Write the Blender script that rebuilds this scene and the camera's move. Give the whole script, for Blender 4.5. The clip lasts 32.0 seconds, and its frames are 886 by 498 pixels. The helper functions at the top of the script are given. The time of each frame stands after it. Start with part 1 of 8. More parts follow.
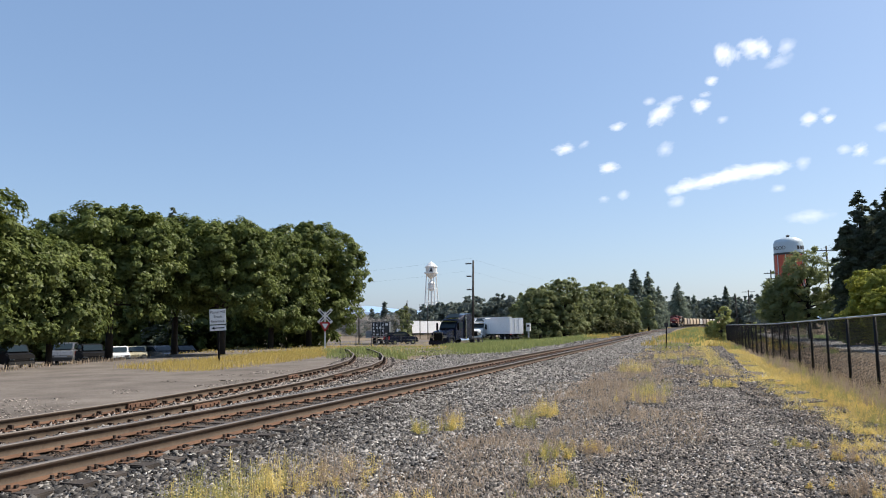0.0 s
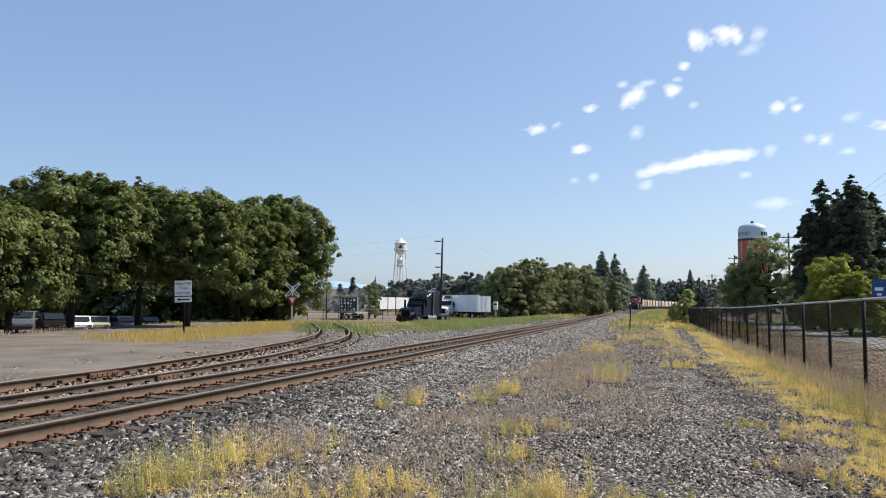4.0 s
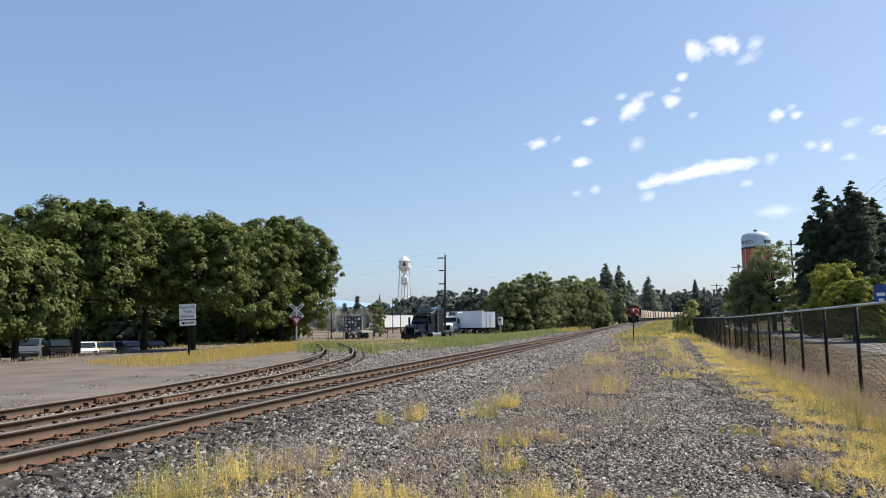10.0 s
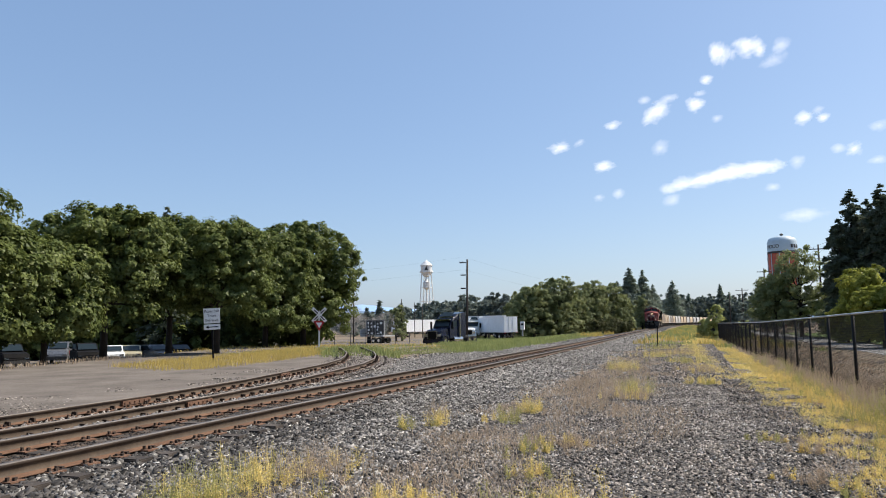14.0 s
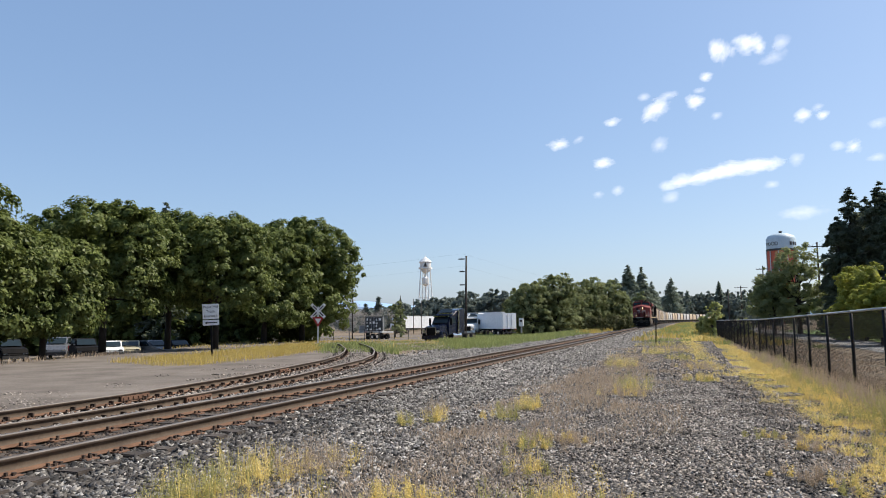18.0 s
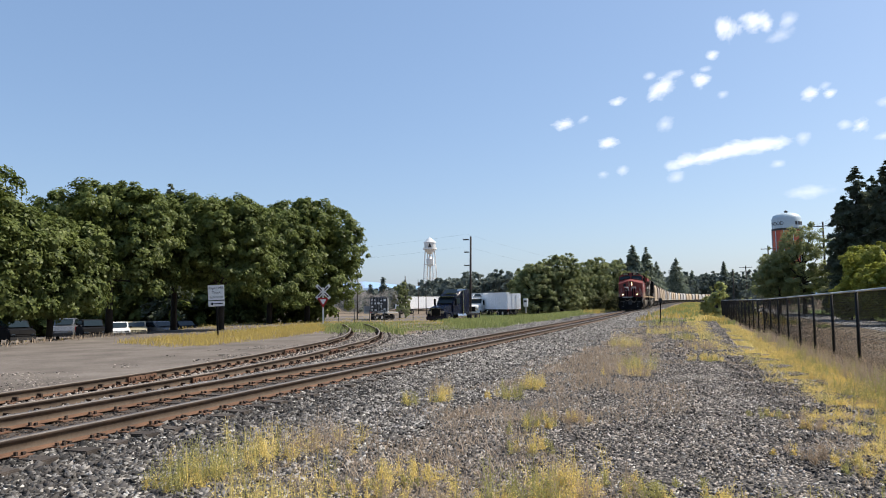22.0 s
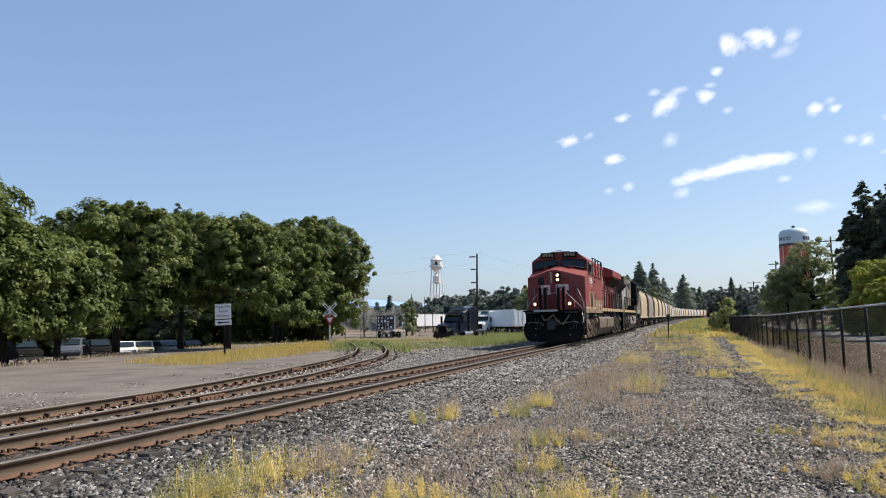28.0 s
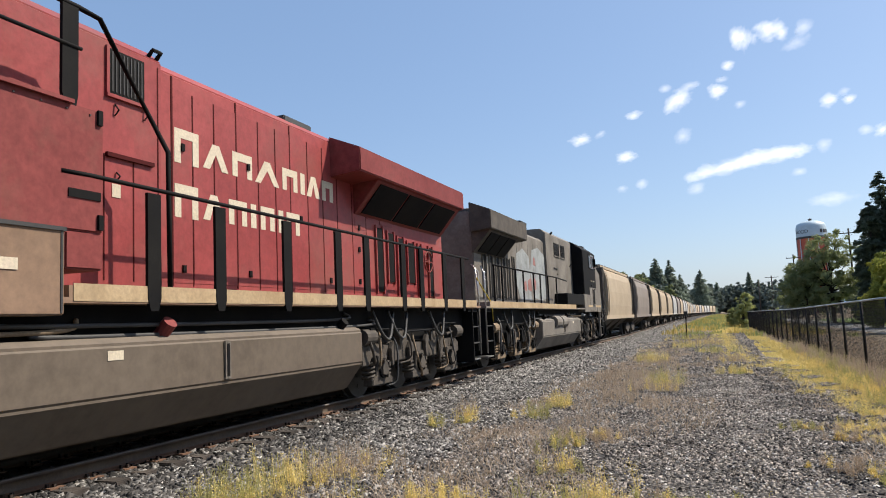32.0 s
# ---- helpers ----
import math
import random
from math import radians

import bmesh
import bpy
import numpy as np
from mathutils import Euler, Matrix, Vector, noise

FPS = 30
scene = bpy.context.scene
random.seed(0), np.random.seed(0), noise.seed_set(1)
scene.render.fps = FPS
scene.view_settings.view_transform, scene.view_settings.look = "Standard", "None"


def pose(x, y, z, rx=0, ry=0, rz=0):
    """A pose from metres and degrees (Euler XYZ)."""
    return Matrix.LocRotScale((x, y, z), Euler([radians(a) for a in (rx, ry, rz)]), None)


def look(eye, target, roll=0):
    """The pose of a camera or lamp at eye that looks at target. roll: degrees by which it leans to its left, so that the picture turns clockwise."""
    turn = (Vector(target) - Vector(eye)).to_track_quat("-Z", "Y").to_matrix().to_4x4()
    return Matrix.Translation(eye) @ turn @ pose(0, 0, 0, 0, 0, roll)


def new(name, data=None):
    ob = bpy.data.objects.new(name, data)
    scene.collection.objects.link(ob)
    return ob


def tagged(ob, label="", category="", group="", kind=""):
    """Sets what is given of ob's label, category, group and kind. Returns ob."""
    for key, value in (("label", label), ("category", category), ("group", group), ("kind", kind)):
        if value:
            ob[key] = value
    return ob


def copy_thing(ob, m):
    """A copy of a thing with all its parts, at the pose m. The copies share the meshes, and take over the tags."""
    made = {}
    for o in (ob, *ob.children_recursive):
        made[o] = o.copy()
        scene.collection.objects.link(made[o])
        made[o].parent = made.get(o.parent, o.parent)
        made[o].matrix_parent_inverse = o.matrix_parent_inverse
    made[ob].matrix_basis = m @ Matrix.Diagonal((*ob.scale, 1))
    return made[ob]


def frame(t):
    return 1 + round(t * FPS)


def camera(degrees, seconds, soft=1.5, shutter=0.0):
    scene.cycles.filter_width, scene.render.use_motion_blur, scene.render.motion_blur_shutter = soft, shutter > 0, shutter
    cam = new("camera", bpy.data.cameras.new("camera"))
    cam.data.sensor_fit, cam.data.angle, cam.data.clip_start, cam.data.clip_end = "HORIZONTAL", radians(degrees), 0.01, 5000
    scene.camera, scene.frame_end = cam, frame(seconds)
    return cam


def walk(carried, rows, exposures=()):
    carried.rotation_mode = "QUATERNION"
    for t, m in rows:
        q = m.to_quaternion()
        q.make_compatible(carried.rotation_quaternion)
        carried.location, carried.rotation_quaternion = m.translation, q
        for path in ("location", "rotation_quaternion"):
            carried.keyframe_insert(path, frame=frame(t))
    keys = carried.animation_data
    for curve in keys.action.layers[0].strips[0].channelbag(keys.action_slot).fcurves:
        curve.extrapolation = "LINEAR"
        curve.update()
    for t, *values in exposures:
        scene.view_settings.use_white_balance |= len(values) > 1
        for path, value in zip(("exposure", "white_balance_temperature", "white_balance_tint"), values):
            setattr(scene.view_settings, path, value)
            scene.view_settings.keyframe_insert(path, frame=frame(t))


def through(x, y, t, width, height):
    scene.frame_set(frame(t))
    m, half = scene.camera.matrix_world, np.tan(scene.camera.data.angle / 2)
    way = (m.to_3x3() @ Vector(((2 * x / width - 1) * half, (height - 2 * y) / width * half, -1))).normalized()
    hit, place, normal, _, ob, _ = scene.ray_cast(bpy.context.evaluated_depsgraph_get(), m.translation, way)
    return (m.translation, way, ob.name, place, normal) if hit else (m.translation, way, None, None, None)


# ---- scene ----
# ---- camera: held in the hand on the gravel beside the track; a step back, small turns ----
cam = camera(62.0, 32.0, soft=1.0)
EYE_Z = 1.70
TURNS = [  # seconds, x, y, yaw, pitch, roll
    (0.0, -0.274, 0.290, 19.07, 6.06, 0.77),
    (0.5, -0.274, 0.290, 18.36, 5.59, 0.30),
    (1.0, -0.274, 0.290, 19.04, 4.99, 0.51),
    (1.5, -0.274, 0.290, 19.15, 4.27, 1.21),
    (2.0, -0.274, 0.290, 19.54, 4.61, 0.89),
    (2.5, -0.274, 0.290, 19.28, 4.61, 0.74),
    (4.5, -0.180, 0.190, 16.22, 4.24, -0.68),
    (5.0, -0.150, 0.150, 20.39, 4.98, 0.71),
    (5.5, -0.120, 0.130, 12.51, 2.60, -1.30),
    (6.0, -0.090, 0.110, 9.93, 1.38, -0.68),
    (6.5, -0.050, 0.050, 14.22, 2.07, -0.36),
    (7.0, 0.000, 0.000, 11.99, 2.52, 0.18),
    (7.5, 0.000, 0.000, 15.32, 3.84, 0.88),
    (8.0, 0.000, 0.000, 15.74, 1.69, 1.19),
    (8.5, 0.000, 0.000, 16.86, 5.12, 0.94),
    (9.0, 0.000, 0.000, 17.09, 5.32, 1.01),
    (9.5, 0.000, 0.000, 16.82, 5.58, 1.00),
    (10.0, 0.000, 0.000, 17.02, 5.57, 0.98),
    (10.5, 0.000, 0.000, 17.63, 5.58, 1.20),
    (11.0, 0.000, 0.000, 19.29, 5.94, 1.33),
    (11.5, 0.000, 0.000, 19.11, 5.74, 1.01),
    (12.0, 0.000, 0.000, 18.75, 5.95, 0.83),
    (14.0, 0.000, 0.000, 18.72, 5.95, 0.85),
    (14.5, 0.000, 0.000, 18.70, 5.95, 0.86),
    (16.5, 0.000, 0.000, 18.43, 5.53, 0.70),
    (17.0, 0.000, 0.000, 18.27, 5.52, 0.73),
    (17.5, 0.000, 0.000, 18.87, 5.00, 1.67),
    (18.0, 0.000, 0.000, 18.63, 5.67, 0.69),
    (18.5, 0.000, 0.000, 18.30, 5.79, 0.58),
    (19.0, 0.000, 0.000, 18.32, 5.91, 0.54),
    (19.5, 0.000, 0.000, 18.31, 5.86, 0.57),
    (20.0, 0.000, 0.000, 18.29, 5.85, 0.56),
    (20.5, 0.000, 0.000, 18.29, 5.86, 0.58),
    (21.0, 0.000, 0.000, 18.11, 5.53, 0.26),
    (21.5, 0.000, 0.000, 18.43, 5.76, 0.61),
    (22.0, 0.000, 0.000, 18.99, 4.17, 0.81),
    (22.5, 0.000, 0.000, 18.65, 4.76, 1.33),
    (23.0, 0.000, 0.000, 18.66, 4.71, 1.45),
    (23.5, 0.000, 0.000, 18.79, 5.08, 1.70),
    (24.0, 0.000, 0.000, 19.05, 5.26, 1.61),
    (24.5, 0.000, 0.000, 19.46, 5.90, 1.48),
    (25.0, 0.000, 0.000, 19.79, 5.60, 1.50),
    (25.5, 0.000, 0.000, 19.49, 5.35, 1.02),
    (27.5, 0.000, 0.000, 19.28, 5.50, 1.10),
    (28.0, 0.000, 0.000, 19.51, 5.53, 1.14),
    (28.5, 0.000, 0.000, 19.24, 5.31, 1.09),
    (29.0, 0.000, 0.000, 19.43, 5.40, 1.41),
    (29.5, 0.000, 0.000, 19.15, 5.87, 1.96),
    (30.0, 0.000, 0.000, 19.41, 6.10, 2.10),
    (30.5, 0.000, 0.000, 19.77, 6.06, 2.31),
    (31.0, 0.000, 0.000, 20.07, 6.01, 2.49),
    (31.5, 0.000, 0.000, 20.15, 5.98, 2.69),
    (32.0, 0.000, 0.000, 20.76, 5.79, 2.57),
]
walk(cam, [(t, pose(ex, ey, EYE_Z, 90 + p, r, yw)) for t, ex, ey, yw, p, r in TURNS], [(0.0, 0.53, 6500, 10), (4.5, 0.53, 6550, 10), (5.5, 0.53, 6900, 10), (8.0, 0.53, 6900, 10), (9.5, 0.53, 6650, 10), (11.0, 0.53, 6500, 10), (32.0, 0.53, 6500, 10)])

# ---- sky and sun ----
SUN_AZ, SUN_EL = 53.0, 49.0  # degrees right of the track's direction, degrees above the horizon
world = bpy.data.worlds.new("world")
scene.world = world
world.use_nodes = True
wn = world.node_tree.nodes
sky = wn.new("ShaderNodeTexSky")
sky.sky_type, sky.sun_disc = "NISHITA", False
sky.sun_elevation, sky.sun_rotation = radians(SUN_EL), radians(SUN_AZ)
sky.altitude, sky.air_density, sky.dust_density, sky.ozone_density = 300, 1.0, 1.5, 0.7
wn["Background"].inputs["Strength"].default_value = 0.1
haze = wn.new("ShaderNodeMix")  # an even summer haze over the whole sky
haze.data_type = "RGBA"
haze.inputs["Factor"].default_value, haze.inputs["B"].default_value = 0.38, (2.18, 3.65, 6.35, 1)
world.node_tree.links.new(sky.outputs["Color"], haze.inputs["A"])
world.node_tree.links.new(haze.outputs["Result"], wn["Background"].inputs["Color"])
sun = new("sun", bpy.data.lights.new("sun", "SUN"))
sun.data.energy, sun.data.angle, sun.data.color = 4.5, radians(0.55), (1.0, 0.92, 0.80)
sun_dir = Vector((math.sin(radians(SUN_AZ)) * math.cos(radians(SUN_EL)), math.cos(radians(SUN_AZ)) * math.cos(radians(SUN_EL)), math.sin(radians(SUN_EL))))
sun.matrix_world = look(Vector((0, 0, 60)) + sun_dir * 50, (0, 0, 60))
scene.view_settings.exposure = 0.53


# ---- materials ----
def surf(name, c1, c2, size=1.0, rough=0.8, metal=0.0, bump=0.15, grain=None, stain=None, stain_size=3.0, stain_amount=0.4, per=0.0, island=0.0, world_space=False, spec=0.4):
    """Two colours mixed by broad noise, darkened by fine grain, with optional stains and per-object variation."""
    m = bpy.data.materials.new(name)
    m.use_nodes = True
    nt = m.node_tree
    n, l = nt.nodes, nt.links
    b = n["Principled BSDF"]
    if world_space:
        co = n.new("ShaderNodeNewGeometry").outputs["Position"]
    else:
        co = n.new("ShaderNodeTexCoord").outputs["Object"]

    def tex(scale, detail=5.0, rough_n=0.6):
        t = n.new("ShaderNodeTexNoise")
        t.inputs["Scale"].default_value, t.inputs["Detail"].default_value, t.inputs["Roughness"].default_value = scale, detail, rough_n
        l.new(co, t.inputs["Vector"])
        return t.outputs["Fac"]

    def ramp(fac, lo, hi):
        r = n.new("ShaderNodeMapRange")
        r.inputs["From Min"].default_value, r.inputs["From Max"].default_value = lo, hi
        l.new(fac, r.inputs["Value"])
        return r.outputs["Result"]

    def mix(fac, a, c, kind="MIX"):
        x = n.new("ShaderNodeMix")
        x.data_type, x.blend_type = "RGBA", kind
        for sock, v in ((x.inputs["Factor"], fac), (x.inputs["A"], a), (x.inputs["B"], c)):
            if hasattr(v, "links"):
                l.new(v, sock)
            elif isinstance(v, tuple):
                sock.default_value = (*v, 1)
            else:
                sock.default_value = v
        return x.outputs["Result"]

    col = mix(ramp(tex(1.0 / size), 0.32, 0.68), c1, c2)
    g = tex((grain or 18.0) / size, 6.0, 0.7)
    col = mix(0.5, col, mix(ramp(g, 0.3, 0.7), (0.55, 0.55, 0.55), (1.35, 1.35, 1.35)), "MULTIPLY")
    if stain:
        col = mix(ramp(tex(1.0 / stain_size, 7.0, 0.7), 0.5, 0.5 + 0.25 / max(stain_amount, 0.05)), col, stain)
    if per:
        o = n.new("ShaderNodeObjectInfo").outputs["Random"]
        col = mix(1.0, col, mix(o, (1 - per,) * 3, (1 + per,) * 3), "MULTIPLY")
    if island:
        o = n.new("ShaderNodeNewGeometry").outputs["Random Per Island"]
        col = mix(1.0, col, mix(o, (1 - island,) * 3, (1 + island,) * 3), "MULTIPLY")
    l.new(col, b.inputs["Base Color"])
    b.inputs["Metallic"].default_value = metal
    b.inputs["Specular IOR Level"].default_value = spec
    r = n.new("ShaderNodeMapRange")
    r.inputs["To Min"].default_value, r.inputs["To Max"].default_value = max(rough - 0.12, 0.02), min(rough + 0.12, 1.0)
    l.new(g, r.inputs["Value"])
    l.new(r.outputs["Result"], b.inputs["Roughness"])
    if bump:
        bp = n.new("ShaderNodeBump")
        bp.inputs["Strength"].default_value, bp.inputs["Distance"].default_value = bump, 0.02 * size
        l.new(g, bp.inputs["Height"])
        l.new(bp.outputs["Normal"], b.inputs["Normal"])
    return m


def glow(name, color, strength):
    m = bpy.data.materials.new(name)
    m.use_nodes = True
    b = m.node_tree.nodes["Principled BSDF"]
    b.inputs["Base Color"].default_value = (*color, 1)
    b.inputs["Emission Color"].default_value = (*color, 1)
    b.inputs["Emission Strength"].default_value = strength
    return m


def leafy(name, dark, light, through=0.35, size=2.5):
    """Leaves: diffuse and translucent, varied from leaf to leaf and over the crown."""
    m = bpy.data.materials.new(name)
    m.use_nodes = True
    nt = m.node_tree
    n, l = nt.nodes, nt.links
    n.remove(n["Principled BSDF"])
    geo, co = n.new("ShaderNodeNewGeometry"), n.new("ShaderNodeTexCoord")
    t = n.new("ShaderNodeTexNoise")
    t.inputs["Scale"].default_value = 1.0 / size
    l.new(co.outputs["Object"], t.inputs["Vector"])
    add = n.new("ShaderNodeMath")
    add.operation = "MULTIPLY_ADD"
    l.new(geo.outputs["Random Per Island"], add.inputs[0])
    add.inputs[1].default_value = 0.55
    sub = n.new("ShaderNodeMath")
    sub.operation = "SUBTRACT"
    l.new(t.outputs["Fac"], sub.inputs[0])
    sub.inputs[1].default_value = 0.28
    l.new(sub.outputs[0], add.inputs[2])
    x = n.new("ShaderNodeMix")
    x.data_type = "RGBA"
    x.inputs["A"].default_value, x.inputs["B"].default_value = (*dark, 1), (*light, 1)
    l.new(add.outputs[0], x.inputs["Factor"])
    d, tr, gl = n.new("ShaderNodeBsdfDiffuse"), n.new("ShaderNodeBsdfTranslucent"), n.new("ShaderNodeBsdfGlossy")
    gl.inputs["Roughness"].default_value = 0.45
    l.new(x.outputs["Result"], d.inputs["Color"])
    l.new(x.outputs["Result"], tr.inputs["Color"])
    m1, m2 = n.new("ShaderNodeMixShader"), n.new("ShaderNodeMixShader")
    m1.inputs[0].default_value, m2.inputs[0].default_value = through, 0.015
    l.new(d.outputs[0], m1.inputs[1])
    l.new(tr.outputs[0], m1.inputs[2])
    l.new(m1.outputs[0], m2.inputs[1])
    l.new(gl.outputs[0], m2.inputs[2])
    l.new(m2.outputs[0], n["Material Output"].inputs["Surface"])
    return m


def glass(name, tint=(0.02, 0.03, 0.035), rough=0.05):
    m = bpy.data.materials.new(name)
    m.use_nodes = True
    b = m.node_tree.nodes["Principled BSDF"]
    b.inputs["Base Color"].default_value = (*tint, 1)
    b.inputs["Roughness"].default_value = rough
    b.inputs["Specular IOR Level"].default_value = 0.25
    return m


def pebbled(name, dark, mid, pale, cell, bump=1.0):
    """Broken stone seen from above: cells of many greys, the shade of the gaps painted dark, over broad stains."""
    m = bpy.data.materials.new(name)
    m.use_nodes = True
    n, l = m.node_tree.nodes, m.node_tree.links
    b = n["Principled BSDF"]
    co = n.new("ShaderNodeNewGeometry").outputs["Position"]
    v1, v2, no = n.new("ShaderNodeTexVoronoi"), n.new("ShaderNodeTexVoronoi"), n.new("ShaderNodeTexNoise")
    v1.inputs["Scale"].default_value, v2.inputs["Scale"].default_value, no.inputs["Scale"].default_value = 1 / cell, 0.43 / cell, 0.7
    no.inputs["Detail"].default_value = 6
    for t in (v1, v2, no):
        l.new(co, t.inputs["Vector"])
    hsv = n.new("ShaderNodeSeparateColor")
    l.new(v1.outputs["Color"], hsv.inputs[0])
    ramp = n.new("ShaderNodeValToRGB")
    ramp.color_ramp.elements[0].color, ramp.color_ramp.elements[1].color = (*dark, 1), (*pale, 1)
    e = ramp.color_ramp.elements.new(0.5)
    e.color = (*mid, 1)
    l.new(hsv.outputs[0], ramp.inputs[0])
    gap = n.new("ShaderNodeMapRange")
    gap.inputs["From Min"].default_value, gap.inputs["From Max"].default_value, gap.inputs["To Min"].default_value, gap.inputs["To Max"].default_value = 0.25, 0.75, 1.15, 0.35
    l.new(v1.outputs["Distance"], gap.inputs["Value"])
    big = n.new("ShaderNodeMapRange")
    big.inputs["From Min"].default_value, big.inputs["From Max"].default_value, big.inputs["To Min"].default_value, big.inputs["To Max"].default_value = 0.3, 0.7, 0.75, 1.2
    l.new(no.outputs["Fac"], big.inputs["Value"])
    mu = n.new("ShaderNodeMath")
    mu.operation = "MULTIPLY"
    l.new(gap.outputs[0], mu.inputs[0])
    l.new(big.outputs[0], mu.inputs[1])
    sc = n.new("ShaderNodeVectorMath")
    sc.operation = "SCALE"
    l.new(ramp.outputs[0], sc.inputs[0])
    l.new(mu.outputs[0], sc.inputs["Scale"])
    l.new(sc.outputs[0], b.inputs["Base Color"])
    b.inputs["Roughness"].default_value = 0.9
    inv = n.new("ShaderNodeMath")
    inv.operation = "SUBTRACT"
    inv.inputs[0].default_value = 1.0
    l.new(v1.outputs["Distance"], inv.inputs[1])
    add = n.new("ShaderNodeMath")
    l.new(inv.outputs[0], add.inputs[0])
    l.new(v2.outputs["Distance"], add.inputs[1])
    bp = n.new("ShaderNodeBump")
    bp.inputs["Strength"].default_value, bp.inputs["Distance"].default_value = bump, cell * 0.7
    l.new(add.outputs[0], bp.inputs["Height"])
    l.new(bp.outputs["Normal"], b.inputs["Normal"])
    return m


EARTH = surf("dry_earth", (0.135, 0.098, 0.062), (0.225, 0.165, 0.105), 0.8, 0.95, bump=0.5, grain=24, stain=(0.13, 0.125, 0.055), stain_size=4, world_space=True)
GRAVEL = pebbled("gravel_bed", (0.02, 0.017, 0.015), (0.075, 0.064, 0.055), (0.19, 0.165, 0.14), 0.045)
BALLAST = pebbled("ballast_bed", (0.010, 0.009, 0.008), (0.035, 0.032, 0.029), (0.11, 0.10, 0.092), 0.05)
DARKSTONE = surf("dark_ballast_stone", (0.035, 0.024, 0.017), (0.085, 0.060, 0.043), 0.6, 0.85, bump=0.2, island=0.9, world_space=True)
DARKPEBBLE = surf("dark_gravel_stone", (0.034, 0.031, 0.029), (0.082, 0.074, 0.068), 0.6, 0.85, bump=0.1, island=0.9, world_space=True)
PALESTONE = surf("pale_ballast_stone", (0.34, 0.325, 0.30), (0.46, 0.44, 0.41), 0.5, 0.8, bump=0.2, island=0.35, world_space=True)
STONE = surf("ballast_stone", (0.115, 0.108, 0.10), (0.23, 0.216, 0.20), 0.3, 0.8, bump=0.2, island=0.85, world_space=True)
PEBBLE = surf("gravel_stone", (0.15, 0.13, 0.112), (0.27, 0.237, 0.205), 0.6, 0.85, bump=0.1, island=0.85, world_space=True)
ASPHALT = surf("worn_asphalt", (0.115, 0.098, 0.084), (0.21, 0.183, 0.157), 2.2, 0.95, bump=0.4, grain=30, spec=0.12, stain=(0.085, 0.068, 0.054), stain_size=1.4, world_space=True)
ROAD = surf("pale_road", (0.22, 0.21, 0.20), (0.27, 0.26, 0.245), 5.0, 0.9, bump=0.2, grain=90, world_space=True)
RAIL_SIDE = surf("rusty_rail", (0.070, 0.050, 0.034), (0.115, 0.083, 0.056), 0.5, 0.75, bump=0.3, stain=(0.040, 0.022, 0.014), stain_size=0.22, stain_amount=0.7)
RAIL_FOOT = surf("bright_rust_foot", (0.085, 0.042, 0.024), (0.16, 0.085, 0.048), 0.4, 0.85, bump=0.3, stain=(0.06, 0.03, 0.018), stain_size=0.3, stain_amount=0.7)
RAIL_HEAD = surf("dark_rail_head", (0.038, 0.026, 0.019), (0.075, 0.050, 0.034), 0.4, 0.6, bump=0.2)
RAIL_TOP = surf("polished_rail", (0.105, 0.092, 0.083), (0.18, 0.162, 0.15), 0.5, 0.6, metal=0.28, bump=0.05, stain=(0.12, 0.085, 0.06), stain_size=0.6)
RAIL_DULL = surf("dull_rail_head", (0.13, 0.105, 0.085), (0.21, 0.175, 0.145), 0.5, 0.6, bump=0.08)
TIE = surf("weathered_tie", (0.035, 0.028, 0.024), (0.085, 0.068, 0.055), 0.4, 0.92, bump=0.5, per=0.35)
SPIKE = surf("dark_rust_iron", (0.03, 0.02, 0.015), (0.06, 0.04, 0.028), 0.3, 0.8, bump=0.2)
PLATE = surf("rusty_steel", (0.12, 0.06, 0.035), (0.19, 0.105, 0.065), 0.3, 0.8, bump=0.3, per=0.2)
RED = surf("faded_red_paint", (0.255, 0.042, 0.041), (0.33, 0.070, 0.066), 2.2, 0.5, bump=0.05, stain=(0.24, 0.095, 0.075), stain_size=1.5, stain_amount=0.85, per=0.06, spec=0.22)
CABRED = surf("dull_dusty_red", (0.185, 0.040, 0.038), (0.255, 0.068, 0.062), 1.8, 0.62, bump=0.05, stain=(0.20, 0.088, 0.068), stain_size=1.3, stain_amount=0.85, spec=0.12)
TAN = surf("road_dust_tan", (0.20, 0.122, 0.076), (0.27, 0.172, 0.112), 1.5, 0.75, bump=0.06, grain=10, stain=(0.13, 0.09, 0.055), stain_size=1.8)
TANK = surf("grimy_tank", (0.105, 0.079, 0.056), (0.150, 0.116, 0.085), 1.5, 0.65, bump=0.05, grain=8, stain=(0.07, 0.055, 0.042), stain_size=1.5)
TRUCK = surf("dusty_truck_frame", (0.17, 0.12, 0.074), (0.255, 0.185, 0.115), 0.7, 0.85, bump=0.2, stain=(0.07, 0.055, 0.04), stain_size=0.6)
BLACK = surf("sooty_black", (0.006, 0.006, 0.007), (0.013, 0.012, 0.011), 0.8, 0.75, bump=0.1, spec=0.1)
SEAM = surf("shadowed_seam", (0.05, 0.008, 0.008), (0.08, 0.012, 0.012), 0.5, 0.8, bump=0.0, spec=0.1)
DARKGREY = surf("dark_grey_paint", (0.035, 0.034, 0.034), (0.06, 0.058, 0.056), 1.2, 0.6, bump=0.08)
OCHRE = surf("ochre_stripe", (0.36, 0.245, 0.13), (0.50, 0.37, 0.22), 0.8, 0.7, bump=0.03, stain=(0.22, 0.155, 0.09), stain_size=0.7)
